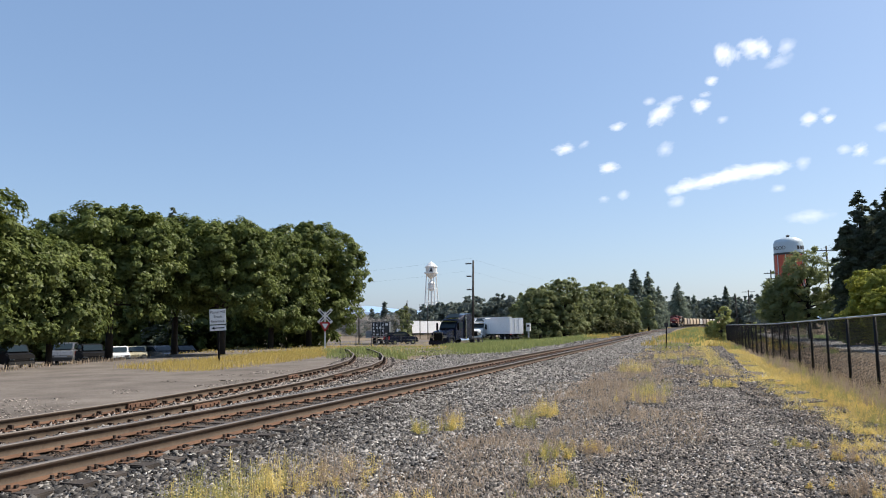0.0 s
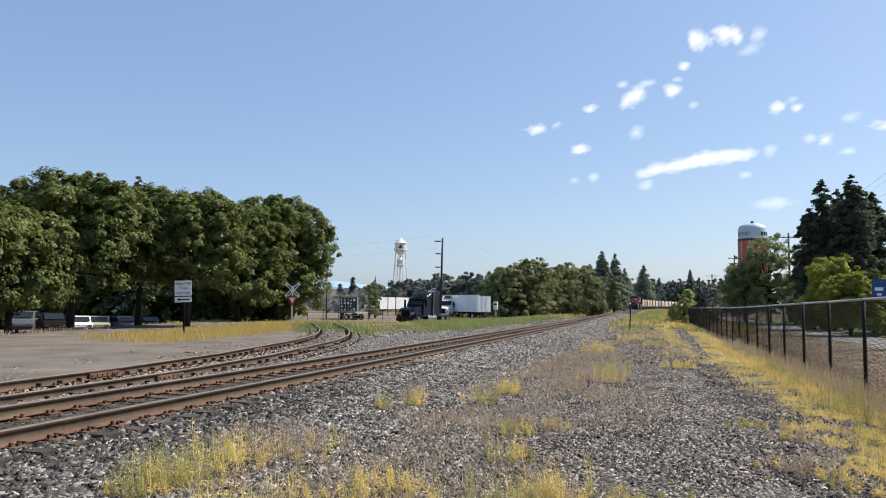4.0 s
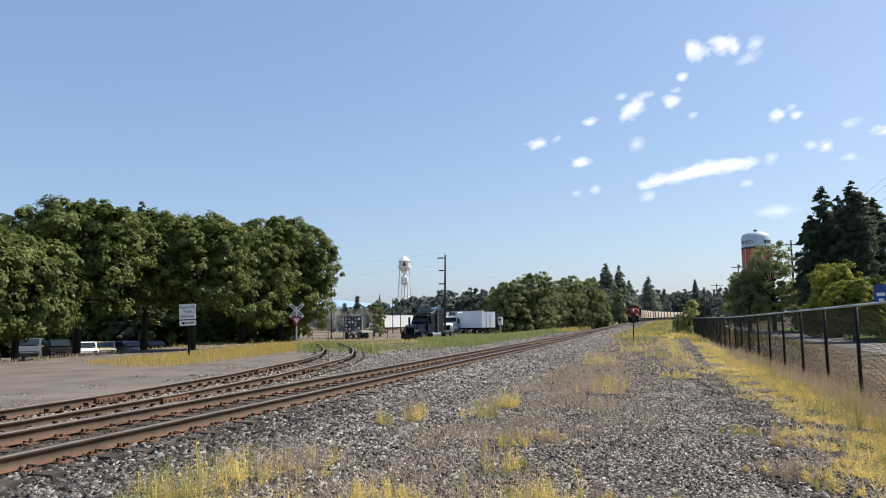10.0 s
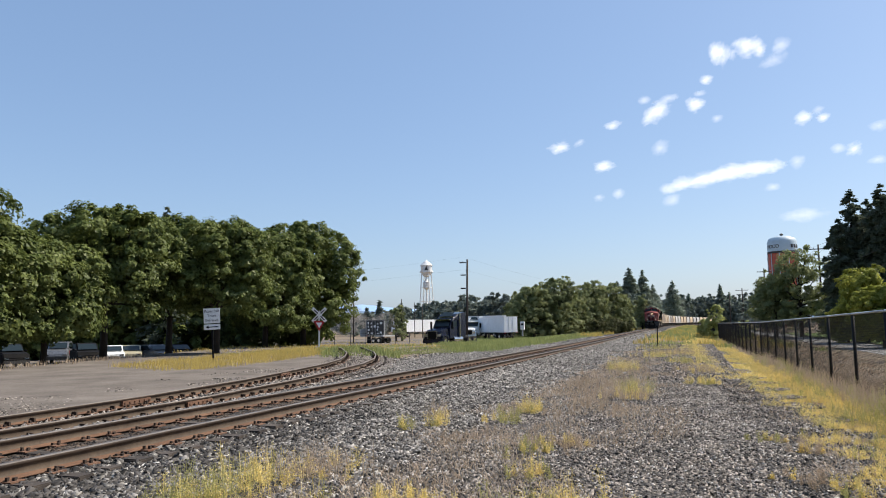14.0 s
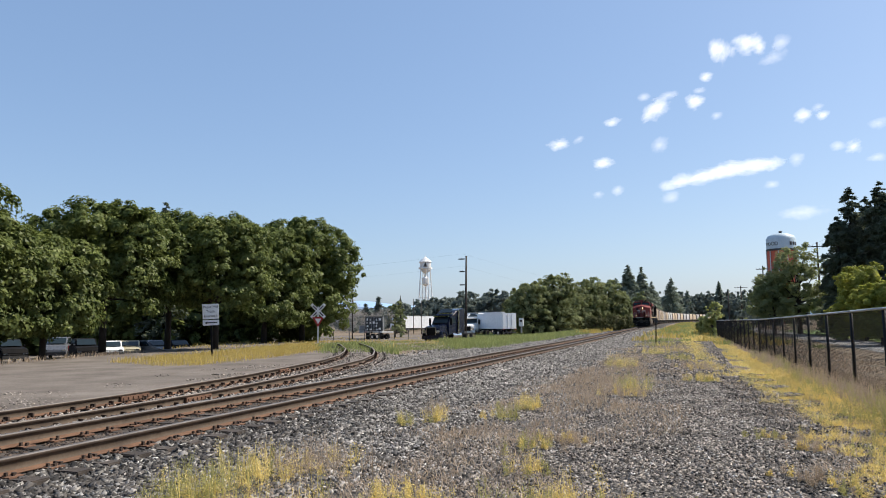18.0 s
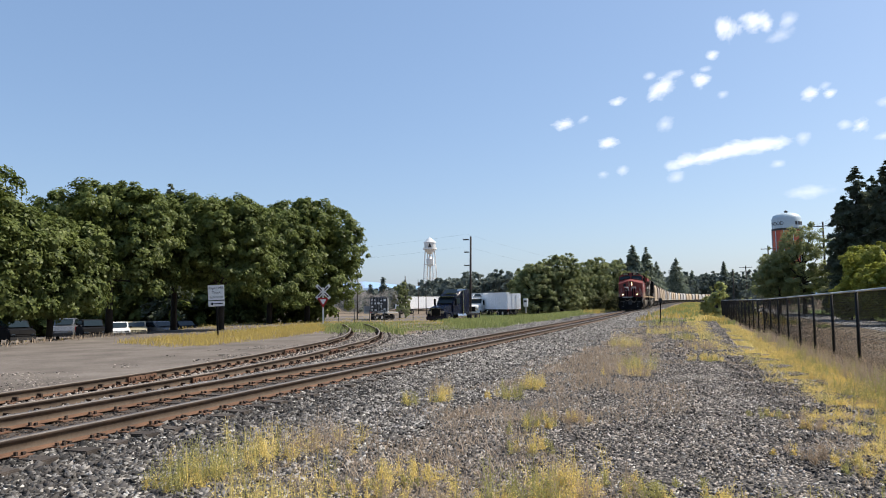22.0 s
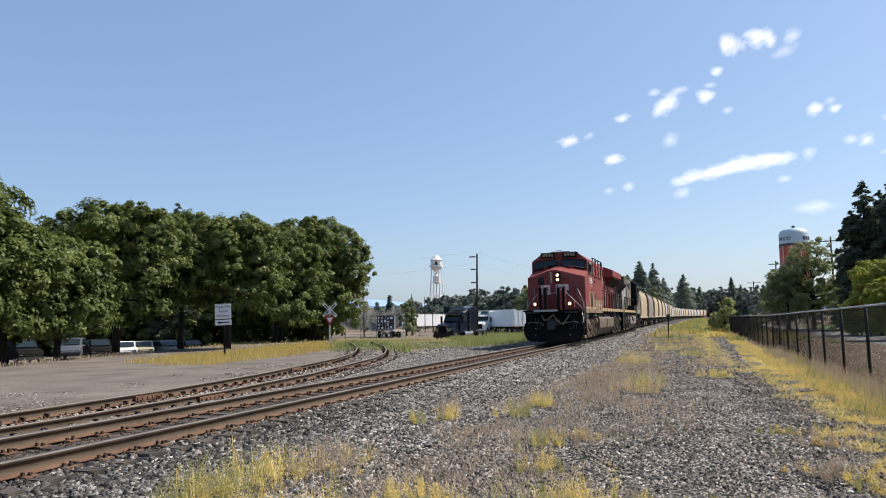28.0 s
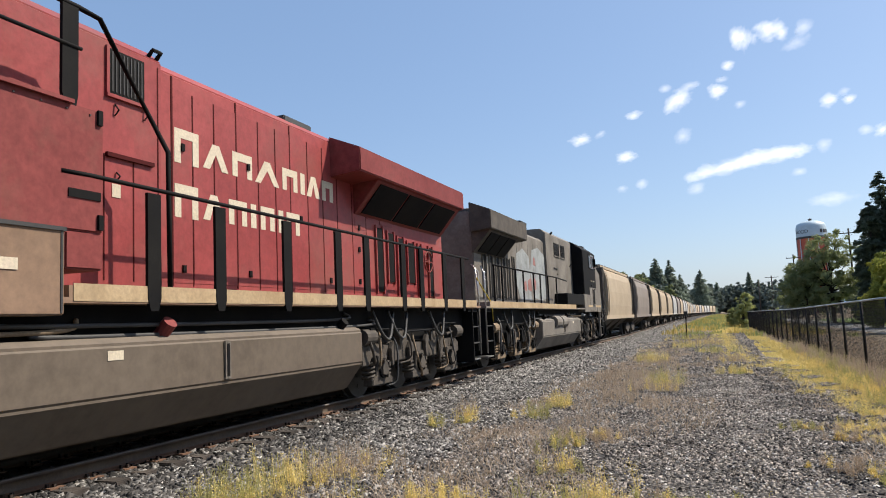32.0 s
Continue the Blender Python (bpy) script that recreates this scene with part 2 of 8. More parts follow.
LOCOGREY = surf("weathered_grey", (0.13, 0.112, 0.092), (0.22, 0.195, 0.165), 1.2, 0.75, bump=0.1, stain=(0.065, 0.052, 0.04), stain_size=1.1, stain_amount=0.8)
GRIME = surf("oily_grime", (0.055, 0.045, 0.036), (0.105, 0.086, 0.068), 0.5, 0.8, bump=0.2, stain=(0.02, 0.017, 0.015), stain_size=0.4, stain_amount=0.8)
SAFETY = surf("safety_yellow", (0.50, 0.36, 0.04), (0.62, 0.46, 0.07), 0.5, 0.6, bump=0.03)
STEEL = surf("bare_steel", (0.35, 0.34, 0.33), (0.45, 0.44, 0.43), 0.4, 0.4, metal=0.8, bump=0.1)
WHITE = surf("white_paint", (0.72, 0.72, 0.70), (0.80, 0.80, 0.78), 1.0, 0.55, bump=0.03, stain=(0.58, 0.56, 0.52), stain_size=1.6)
CREAM = surf("cream_lettering", (0.56, 0.48, 0.35), (0.66, 0.58, 0.44), 0.5, 0.6, bump=0.02, stain=(0.45, 0.25, 0.2), stain_size=0.5)
HOPTAN = surf("hopper_tan", (0.40, 0.31, 0.21), (0.49, 0.39, 0.275), 2.5, 0.7, bump=0.05, stain=(0.30, 0.24, 0.17), stain_size=2.0, per=0.12)
HOPGREY = surf("hopper_grey", (0.36, 0.35, 0.335), (0.44, 0.43, 0.41), 2.5, 0.7, bump=0.05, stain=(0.26, 0.24, 0.21), stain_size=2.0, per=0.15)
HOPBROWN = surf("hopper_grey_brown", (0.20, 0.165, 0.14), (0.26, 0.22, 0.19), 2.5, 0.7, bump=0.05, stain=(0.14, 0.115, 0.10), stain_size=2.0)
HOPDARK = surf("hopper_ends", (0.055, 0.045, 0.038), (0.09, 0.075, 0.062), 1.0, 0.85, bump=0.1)
WINDOW = glass("dark_window")
LAMP = glow("lit_headlamp", (1.0, 0.72, 0.40), 7.0)
LENS = glow("warm_lens", (0.85, 0.46, 0.20), 0.32)
POLEWOOD = surf("creosoted_pole", (0.034, 0.027, 0.023), (0.062, 0.050, 0.042), 0.5, 0.9, bump=0.3)
CANGREY = surf("transformer_grey", (0.30, 0.315, 0.32), (0.37, 0.385, 0.39), 0.8, 0.55, bump=0.02)
GALV = surf("galvanised_steel", (0.42, 0.43, 0.44), (0.52, 0.53, 0.54), 0.6, 0.45, metal=0.6, bump=0.04)
FENCEBLACK = surf("black_vinyl_fence", (0.008, 0.008, 0.009), (0.016, 0.015, 0.015), 0.8, 0.6, bump=0.05, spec=0.2)
BARK = surf("bark", (0.018, 0.014, 0.011), (0.036, 0.028, 0.021), 0.4, 0.95, bump=0.6)
LEAF = leafy("broad_leaf", (0.048, 0.073, 0.022), (0.225, 0.26, 0.075), 0.36)
LEAFLT = leafy("light_leaf", (0.19, 0.225, 0.04), (0.50, 0.49, 0.11), 0.6)
NEEDLE = leafy("needles", (0.085, 0.108, 0.082), (0.19, 0.215, 0.14), 0.4)
BUSHLEAF = leafy("pale_bush_leaf", (0.30, 0.34, 0.13), (0.60, 0.61, 0.27), 0.6)
# FARLEAF, MIDLEAF, FARNEEDLE: pale haze of distance is mixed into the leaf colour
FARLEAF = leafy("haze_tinted_leaf", (0.15, 0.185, 0.165), (0.22, 0.255, 0.22), 0.5)
MIDLEAF = leafy("olive_leaf", (0.165, 0.195, 0.092), (0.36, 0.385, 0.175), 0.52)
FARNEEDLE = leafy("haze_tinted_needles", (0.18, 0.22, 0.18), (0.29, 0.335, 0.25), 0.45)
SCRUB = leafy("dark_scrub", (0.05, 0.055, 0.02), (0.12, 0.12, 0.045), 0.35)
YELLOWWEED = leafy("yellow_weed", (0.66, 0.50, 0.14), (0.96, 0.78, 0.32), 0.35, 0.5)
GREENWEED = leafy("green_weed", (0.27, 0.265, 0.085), (0.56, 0.51, 0.20), 0.4, 0.7)
DRYWEED = leafy("dry_weed", (0.35, 0.265, 0.185), (0.58, 0.465, 0.345), 0.35, 0.8)
DEADWEED = leafy("dead_weed", (0.17, 0.125, 0.095), (0.42, 0.33, 0.265), 0.3, 0.5)
GRASS = leafy("green_grass", (0.17, 0.215, 0.065), (0.40, 0.425, 0.17), 0.4, 2.0)
GOLDGRASS = leafy("golden_grass", (0.42, 0.31, 0.08), (0.68, 0.525, 0.17), 0.4, 1.2)
ORANGE = surf("orange_tower_paint", (0.42, 0.085, 0.05), (0.50, 0.115, 0.065), 4.0, 0.6, bump=0.02)
TOWERBLUE = surf("pale_blue_tower_paint", (0.42, 0.52, 0.58), (0.50, 0.60, 0.65), 4.0, 0.5, bump=0.02)
# blue distance haze as emission, so the hills glow by themselves
HILL = glow("hills_haze_glow", (0.16, 0.24, 0.37), 1.0)


# ---- mesh helpers ----
class Build:
    """Collects boxes, prisms, tubes and loose faces into one mesh."""

    def __init__(self):
        self.v, self.f = [], []

    def add(self, verts, faces):
        k = len(self.v)
        self.v += [tuple(p) for p in verts]
        self.f += [tuple(k + i for i in q) for q in faces]
        return self

    def box(self, x0, x1, y0, y1, z0, z1):
        v = [(x, y, z) for z in (z0, z1) for y in (y0, y1) for x in (x0, x1)]
        return self.add(v, [(0, 2, 3, 1), (4, 5, 7, 6), (0, 1, 5, 4), (2, 6, 7, 3), (0, 4, 6, 2), (1, 3, 7, 5)])

    def prism(self, prof, axis, a, b):
        """A profile in the two other axes, swept along axis from a to b."""
        def at(p, q):
            return {"x": (q, p[0], p[1]), "y": (p[0], q, p[1]), "z": (p[0], p[1], q)}[axis]
        n = len(prof)
        return self.add([at(p, a) for p in prof] + [at(p, b) for p in prof],
                        [tuple(range(n))[::-1], tuple(range(n, 2 * n))] + [(i, (i + 1) % n, n + (i + 1) % n, n + i) for i in range(n)])

    def tube(self, pts, r, seg=8, r2=None, caps=True):
        pts = [Vector(p) for p in pts]
        rings = []
        for i, p in enumerate(pts):
            d = (pts[min(i + 1, len(pts) - 1)] - pts[max(i - 1, 0)]).normalized()
            u = d.cross(Vector((0, 0, 1) if abs(d.z) < 0.9 else (1, 0, 0))).normalized()
            w = d.cross(u)
            rr = r if r2 is None else r + (r2 - r) * i / (len(pts) - 1)
            rings.append([p + u * rr * math.cos(k * math.tau / seg) + w * rr * math.sin(k * math.tau / seg) for k in range(seg)])
        f = [(i * seg + k, i * seg + (k + 1) % seg, (i + 1) * seg + (k + 1) % seg, (i + 1) * seg + k) for i in range(len(pts) - 1) for k in range(seg)]
        if caps:
            f += [tuple(range(seg))[::-1], tuple((len(pts) - 1) * seg + k for k in range(seg))]
        return self.add([p for g in rings for p in g], f)

    def lathe(self, prof, seg=24, cx=0.0, cy=0.0):
        """Radius and height pairs turned about a vertical axis."""
        n = len(prof)
        v = [(cx + r * math.cos(k * math.tau / seg), cy + r * math.sin(k * math.tau / seg), z) for k in range(seg) for r, z in prof]
        return self.add(v, [(k * n + i, ((k + 1) % seg) * n + i, ((k + 1) % seg) * n + i + 1, k * n + i + 1) for k in range(seg) for i in range(n - 1)])

    def disc_x(self, x0, x1, cy, cz, r, seg=20):
        return self.prism([(cy + r * math.cos(k * math.tau / seg), cz + r * math.sin(k * math.tau / seg)) for k in range(seg)], "x", x0, x1)

    def mesh(self, name, mats, bevel=0.0, smooth=False):
        me = bpy.data.meshes.new(name)
        me.from_pydata(self.v, [], self.f)
        if bevel:
            bm = bmesh.new()
            bm.from_mesh(me)
            bmesh.ops.recalc_face_normals(bm, faces=bm.faces)
            es = [e for e in bm.edges if len(e.link_faces) == 2 and e.calc_face_angle(0) > 0.5]
            bmesh.ops.bevel(bm, geom=es, offset=bevel, segments=2, affect="EDGES", clamp_overlap=True)
            bm.to_mesh(me)
            bm.free()
        for m in (mats if isinstance(mats, (list, tuple)) else [mats]):
            me.materials.append(m)
        if smooth:
            me.polygons.foreach_set("use_smooth", [True] * len(me.polygons))
        me.update()
        return me


def part(name, b, mat, parent=None, label="", bevel=0.0, smooth=False):
    ob = new(name, b.mesh(name, mat, bevel, smooth) if isinstance(b, Build) else b)
    ob.parent = parent
    if label:
        ob["label"] = label
    return ob


def thing(name, m, label, category, group="", kind=""):
    ob = new(name)
    ob.matrix_basis = m
    ob.empty_display_size = 0.2
    return tagged(ob, label, category, group, kind)


def raw_mesh(name, verts, faces, mat, mat_index=None):
    """A mesh from numpy arrays: verts (n, 3), faces (m, k) all of one size."""
    me = bpy.data.meshes.new(name)
    k = faces.shape[1]
    me.vertices.add(len(verts))
    me.vertices.foreach_set("co", verts.astype(np.float32).ravel())
    me.loops.add(faces.size)
    me.loops.foreach_set("vertex_index", faces.astype(np.int32).ravel())
    me.polygons.add(len(faces))
    me.polygons.foreach_set("loop_start", np.arange(0, faces.size, k, dtype=np.int32))
    for m in (mat if isinstance(mat, (list, tuple)) else [mat]):
        me.materials.append(m)
    if mat_index is not None:
        me.polygons.foreach_set("material_index", mat_index.astype(np.int32))
    me.update(calc_edges=True)
    me.validate()
    return me


def text_mesh(name, body, size, mat, depth=0.006, spacing=1.0):
    """Letters as a solid mesh: x along the line, y up, centred."""
    c = bpy.data.curves.new(name, "FONT")
    c.body, c.size, c.extrude, c.align_x, c.align_y, c.space_character = body, size, depth, "CENTER", "CENTER", spacing
    ob = bpy.data.objects.new(name, c)
    scene.collection.objects.link(ob)
    me = bpy.data.meshes.new_from_object(ob.evaluated_get(bpy.context.evaluated_depsgraph_get()))
    bpy.data.objects.remove(ob)
    bpy.data.curves.remove(c)
    me.materials.clear()
    me.materials.append(mat)
    return me


# ---- the lie of the land ----
def soft_step(u):
    u = min(max(u, 0.0), 1.0)
    return u * u * (3 - 2 * u)


def right_fall(y):
    return float(np.interp(y, [8, 41, 148, 400], [0.0, -0.27, -0.5, -0.6]))


def ground_z(x, y):
    k = min(max((x + 0.5) / 3.0, 0.0), 1.0)
    k = k * k * (3 - 2 * k)
    # the yard lies a little below the line, the car park behind the verge lower still
    a = soft_step((-x - 15) / 10) * soft_step((y - 55) / 35)
    b = soft_step(((-29.9 - 0.30 * (y - 25)) - x - 0.9) / 2.2) * soft_step((78 - y) / 12)
    return right_fall(y) * k - 0.65 * a * (1 - b) - 1.0 * b


RAIL_Z = 0.35


def track_x(y):
    x = -7.6
    if y > 45:
        x -= 0.0150 * (min(y, 700) - 45) * min((y - 45) / 40, 1)
    if y > 265:
        x += 0.00035 * (min(y, 480) - 265) ** 2
    if y > 480:
        x += 0.1505 * (y - 480)
    return x


def siding_x(y):
    return float(np.interp(y, [-60, 9, 13, 18, 22.5, 26, 30, 34, 38, 45, 60], [-10.2, -10.2, -10.4, -11.1, -12.1, -12.9, -14.2, -15.9, -17.8, -21.6, -31.0]))
# ---- ground ----
def sheet(name, xs, ys, zfun, mat, lift=0.0, label="", parent=None):
    xs, ys = list(xs), list(ys)
    v = np.array([(x, y, zfun(x, y) + lift) for y in ys for x in xs])
    n = len(xs)
    f = np.array([(j * n + i, j * n + i + 1, (j + 1) * n + i + 1, (j + 1) * n + i) for j in range(len(ys) - 1) for i in range(n - 1)])
    return part(name, raw_mesh(name, v, f, mat), mat, parent, label)


near_x = [-4500, -1500, -600, -300, -150, -100, -70] + list(np.arange(-60, 40.1, 2.5)) + [50, 70, 100, 150, 300, 600, 1500, 4500]
near_y = [-4500, -1500, -400, -100, -40] + list(np.arange(-20, 120.1, 2.5)) + [130, 150, 180, 220, 280, 350, 500, 900, 1800, 4500]
tagged(sheet("ground", near_x, near_y, lambda x, y: ground_z(x, y) - 0.06, EARTH), "dry sparse earth and stubble reaching the horizon", "ground", kind="structure")

# the gravel service strip between ballast and fence
tagged(sheet("gravel_strip", np.arange(-5.2, 2.21, 0.35), np.arange(-6, 64, 0.8), lambda x, y: ground_z(x, y) + 0.02 * noise.noise(Vector((x, y, 0))) - 0.02 * (x > 2.0), GRAVEL), "grey crushed gravel strip beside the track", "gravel", kind="structure")

# ballast bed: a swept profile
prof = [(-5.2, -0.03), (-4.4, 0.01), (-2.6, 0.02), (-1.75, 0.13), (-1.35, 0.15), (0.95, 0.145), (1.3, 0.10), (1.75, 0.075), (2.7, 0.02), (3.3, -0.03)]
ys = list(np.arange(-40, 120, 1.5)) + list(np.arange(120, 780, 6))
v = np.array([(track_x(y) + px, y, pz + (0.015 * noise.noise(Vector((px * 3, y, 1))))) for y in ys for px, pz in prof])
n = len(prof)
f = np.array([(j * n + i, j * n + i + 1, (j + 1) * n + i + 1, (j + 1) * n + i) for j in range(len(ys) - 1) for i in range(n - 1)])
tagged(part("ballast_bed", raw_mesh("ballast_bed", v, f, BALLAST), BALLAST), "grey crushed-stone ballast bed under the railway track", "ballast", kind="structure")

# the truck yard beyond the siding
tagged(sheet("asphalt_yard", np.arange(-60, -11.9, 1.5), np.arange(-30, 62, 2.0), lambda x, y: ground_z(x, y) + 0.015 + 0.03 * noise.noise(Vector((x / 4, y / 4, 2))) - (0.09 if x > siding_x(min(y, 42)) - 1.4 or y > 60 else 0), ASPHALT), "worn grey asphalt truck yard beside the siding", "pavement", kind="structure")
tagged(sheet("yard_road", np.arange(-75, -17.9, 2), np.arange(58, 130, 2), lambda x, y: ground_z(x, y) + 0.03 - (0.1 if y < 60 or x > track_x(y) - 11 else 0), ASPHALT), "pale gravel drive to the truck yard", "road", kind="structure")
# the street behind the fence
tagged(sheet("street", [10.2, 11.2, 12.2, 13.2, 14.2], np.arange(-30, 300, 4), lambda x, y: ground_z(x, y) - 0.048, ROAD), "pale sunlit two-lane street behind the fence", "road", kind="structure")
# ---- railway tracks ----
def sweep(path, prof, top=()):
    """Sweep a rail profile along a path of (x, y); faces whose index is in top take the second material."""
    n = len(prof)
    v, mi, f = [], [], []
    for i, (x, y) in enumerate(path):
        a, b = path[max(i - 1, 0)], path[min(i + 1, len(path) - 1)]
        d = Vector((b[0] - a[0], b[1] - a[1])).normalized()
        for px, pz in prof:
            v.append((x + d.y * px, y - d.x * px, pz))
    for j in range(len(path) - 1):
        for i in range(n):
            f.append((j * n + i, j * n + (i + 1) % n, (j + 1) * n + (i + 1) % n, (j + 1) * n + i))
            mi.append(1 if i in top else 2 if i in (6, 7, 8, 10, 11, 12) else 3 if i in (3, 4, 14, 15) else 0)
    return np.array(v), np.array(f), np.array(mi)


RAIL = [(0.036, -0.012), (0.030, 0.0), (-0.030, 0.0), (-0.036, -0.012), (-0.036, -0.040), (-0.010, -0.052), (-0.009, -0.140), (-0.030, -0.155), (-0.075, -0.163), (-0.075, -0.176), (0.075, -0.176), (0.075, -0.163), (0.030, -0.155), (0.009, -0.140), (0.010, -0.052), (0.036, -0.040)]


def rail(parent, offset, path, z, shiny, name="rail"):
    pr = [(x + offset, zz + z) for x, zz in RAIL]
    v, f, mi = sweep(path, pr, (0, 1, 2))
    return part(name, raw_mesh(name, v, f, [RAIL_SIDE, RAIL_TOP if shiny else RAIL_DULL, RAIL_FOOT, RAIL_HEAD], mi), None, parent, "rusty steel rail with a polished head" if shiny else "rusty steel rail")


def lay(parent, fx, y0, y1, z, shiny, single_to, rng):
    """Rails, ties, tie plates and spikes along a path."""
    ys = list(np.arange(y0, min(y1, 120), 1.0)) + list(np.arange(120, y1, 5.0)) if y1 > 120 else list(np.arange(y0, y1 + 0.01, 0.5))
    path = [(fx(y), y) for y in ys]
    for o in (-0.7525, 0.7525):
        rail(parent, o, path, z, shiny)
    tie_box = Build().box(-1.3, 1.3, -0.115, 0.115, -0.15, 0.0).mesh("tie", TIE, 0.012)
    far, plates, spikes = Build(), Build(), Build()
    y = y0
    while y < min(y1, 150):
        x = fx(y)
        a = math.atan2(fx(y + 0.3) - fx(y - 0.3), 0.6)
        zt = z - 0.19 + rng.uniform(-0.008, 0.006)
        m = Matrix.Translation((x + rng.uniform(-0.04, 0.04), y, zt)) @ Matrix.Rotation(-a + rng.uniform(-0.02, 0.02), 4, "Z")
        if 2.5 < y < single_to:
            t = new("tie", tie_box)
            t.parent, t.matrix_basis = parent, m
        else:
            far.add([m @ Vector(p) for p in [(-1.3, -0.115, -0.1), (1.3, -0.115, -0.1), (1.3, 0.115, -0.1), (-1.3, 0.115, -0.1), (-1.3, -0.115, 0), (1.3, -0.115, 0), (1.3, 0.115, 0), (-1.3, 0.115, 0)]], [(4, 5, 6, 7), (0, 1, 5, 4), (1, 2, 6, 5), (2, 3, 7, 6), (3, 0, 4, 7)])
        if 2.5 < y < 45:
            for o in (-0.7525, 0.7525):
                c = Vector((x + o * math.cos(a), y - o * math.sin(a), z - 0.188))
                plates.box(c.x - 0.2, c.x + 0.2, c.y - 0.095, c.y + 0.095, c.z, c.z + 0.018)
                for sx, sy in ((-0.1, -0.05), (-0.1, 0.05), (0.1, -0.05), (0.1, 0.05), (0.145, 0.0), (-0.145, 0.0)):
                    h = rng.uniform(0.025, 0.05)
                    spikes.box(c.x + sx - 0.016, c.x + sx + 0.016, c.y + sy - 0.014, c.y + sy + 0.014, c.z + 0.01, c.z + 0.016 + h)
                if rng.random() < 0.75:  # rail anchors beside the tie
                    spikes.box(c.x - 0.1, c.x + 0.1, c.y + 0.125, c.y + 0.16, c.z - 0.03, c.z + (0.04 if shiny else 0.085))
        y += 0.50 + rng.uniform(-0.03, 0.03)
    if far.v:
        tagged(part("far_ties", far, TIE, parent), kind="stuff")
    if plates.v:
        part("tie_plates", plates, PLATE, parent, "rust-red tie plates")["kind"] = "stuff"
        part("spikes", spikes, SPIKE, parent, "dark rusty spikes and anchors")["kind"] = "stuff"


rng = random.Random(4)
main_track = thing("railway_track", Matrix(), "main-line track with rusty rails on dark ties in stone ballast", "railway track", kind="structure")
lay(main_track, track_x, -40, 780, RAIL_Z, True, 60, rng)
siding = thing("siding_track", Matrix(), "rusty disused siding track curving away from the main line", "railway track", kind="structure")
lay(siding, siding_x, -40, 47, 0.32, False, 30, rng)
for y, o in ((12.85, 0.7525), (12.75, -0.7525), (21.3, 0.7525), (21.0, -0.7525)):  # joint bars
    a = math.atan2(siding_x(y + 0.5) - siding_x(y - 0.5), 1)
    b = Build().box(-0.055, -0.02, -0.45, 0.45, -0.14, -0.05).box(0.02, 0.055, -0.45, 0.45, -0.14, -0.05)
    for k in range(6):
        b.box(-0.075, 0.075, -0.4 + 0.155 * k, -0.36 + 0.155 * k, -0.11, -0.075)
    j = part("joint_bar", b, PLATE, siding, "rusty bolted joint bar")
    j.matrix_basis = Matrix.Translation((siding_x(y) + o, y, 0.32)) @ Matrix.Rotation(-a, 4, "Z")


# ---- trees ----
def crown_mesh(name, lobes, count, leaf, mat, seed, squash=0.85):
    """Leaf quads gathered in clumps over the surface of the lobes (x, y, z, radius)."""
    r = np.random.default_rng(seed)
    w = np.array([l[3] ** 2 for l in lobes])
    w = w / w.sum()
    clumps = max(int(count / 75), 40)
    which = r.choice(len(lobes), clumps, p=w)
    d = r.normal(size=(clumps, 3))
    d /= np.linalg.norm(d, axis=1)[:, None]
    d[:, 2] = np.where(d[:, 2] < -0.55, -d[:, 2], d[:, 2])
    L = np.array(lobes)[which]
    c = L[:, :3] + d * (L[:, 3:4] * r.uniform(0.72, 1.05, (clumps, 1))) * np.array([1, 1, squash])
    cs = np.minimum(L[:, 3], 1.6) * r.uniform(0.16, 0.40, clumps)
    k = r.integers(0, clumps, count)
    p = r.normal(size=(count, 3))
    p[:, 2] += 0.45
    p /= np.maximum(np.linalg.norm(p, axis=1), 0.3)[:, None]
    pos = c[k] + p * cs[k][:, None] * r.uniform(0.55, 1.0, (count, 1)) * np.array([1.1, 1.1, 0.9])
    nrm = 0.7 * p + 0.8 * d[k] + r.normal(size=(count, 3)) * 0.4 + np.array([0, 0, 0.45])
    nrm /= np.linalg.norm(nrm, axis=1)[:, None]
    u = np.cross(nrm, r.normal(size=(count, 3)))
    u /= np.linalg.norm(u, axis=1)[:, None]
    t = np.cross(nrm, u)
    s = leaf * r.uniform(0.6, 1.25, (count, 1))
    v = np.stack([pos - u * s * 0.55 - t * s * 0.36, pos + u * s * 0.65 - nrm * s * 0.12, pos - u * s * 0.35 + t * s * 0.5], 1).reshape(-1, 3)
    return raw_mesh(name, v, np.arange(count * 3).reshape(-1, 3), mat)


def trunk_build(h, r, lobes, seed, lean=0.0):
    g = random.Random(seed)
    b = Build()
    b.tube([(0, 0, -0.3), (0.05 * lean, 0.04, h * 0.3), (0.12 * lean, 0.02, h * 0.65), (0.2 * lean, 0, h)], r, 9, r * 0.45)
    for x, y, z, q in lobes:
        z0 = min(h * g.uniform(0.5, 0.95), z)
        b.tube([(0.1 * lean, 0, z0), (x * 0.45, y * 0.45, z0 + (z - z0) * 0.55), (x * 0.85, y * 0.85, z - 0.1 * q)], r * 0.42, 6, r * 0.1)
    return b


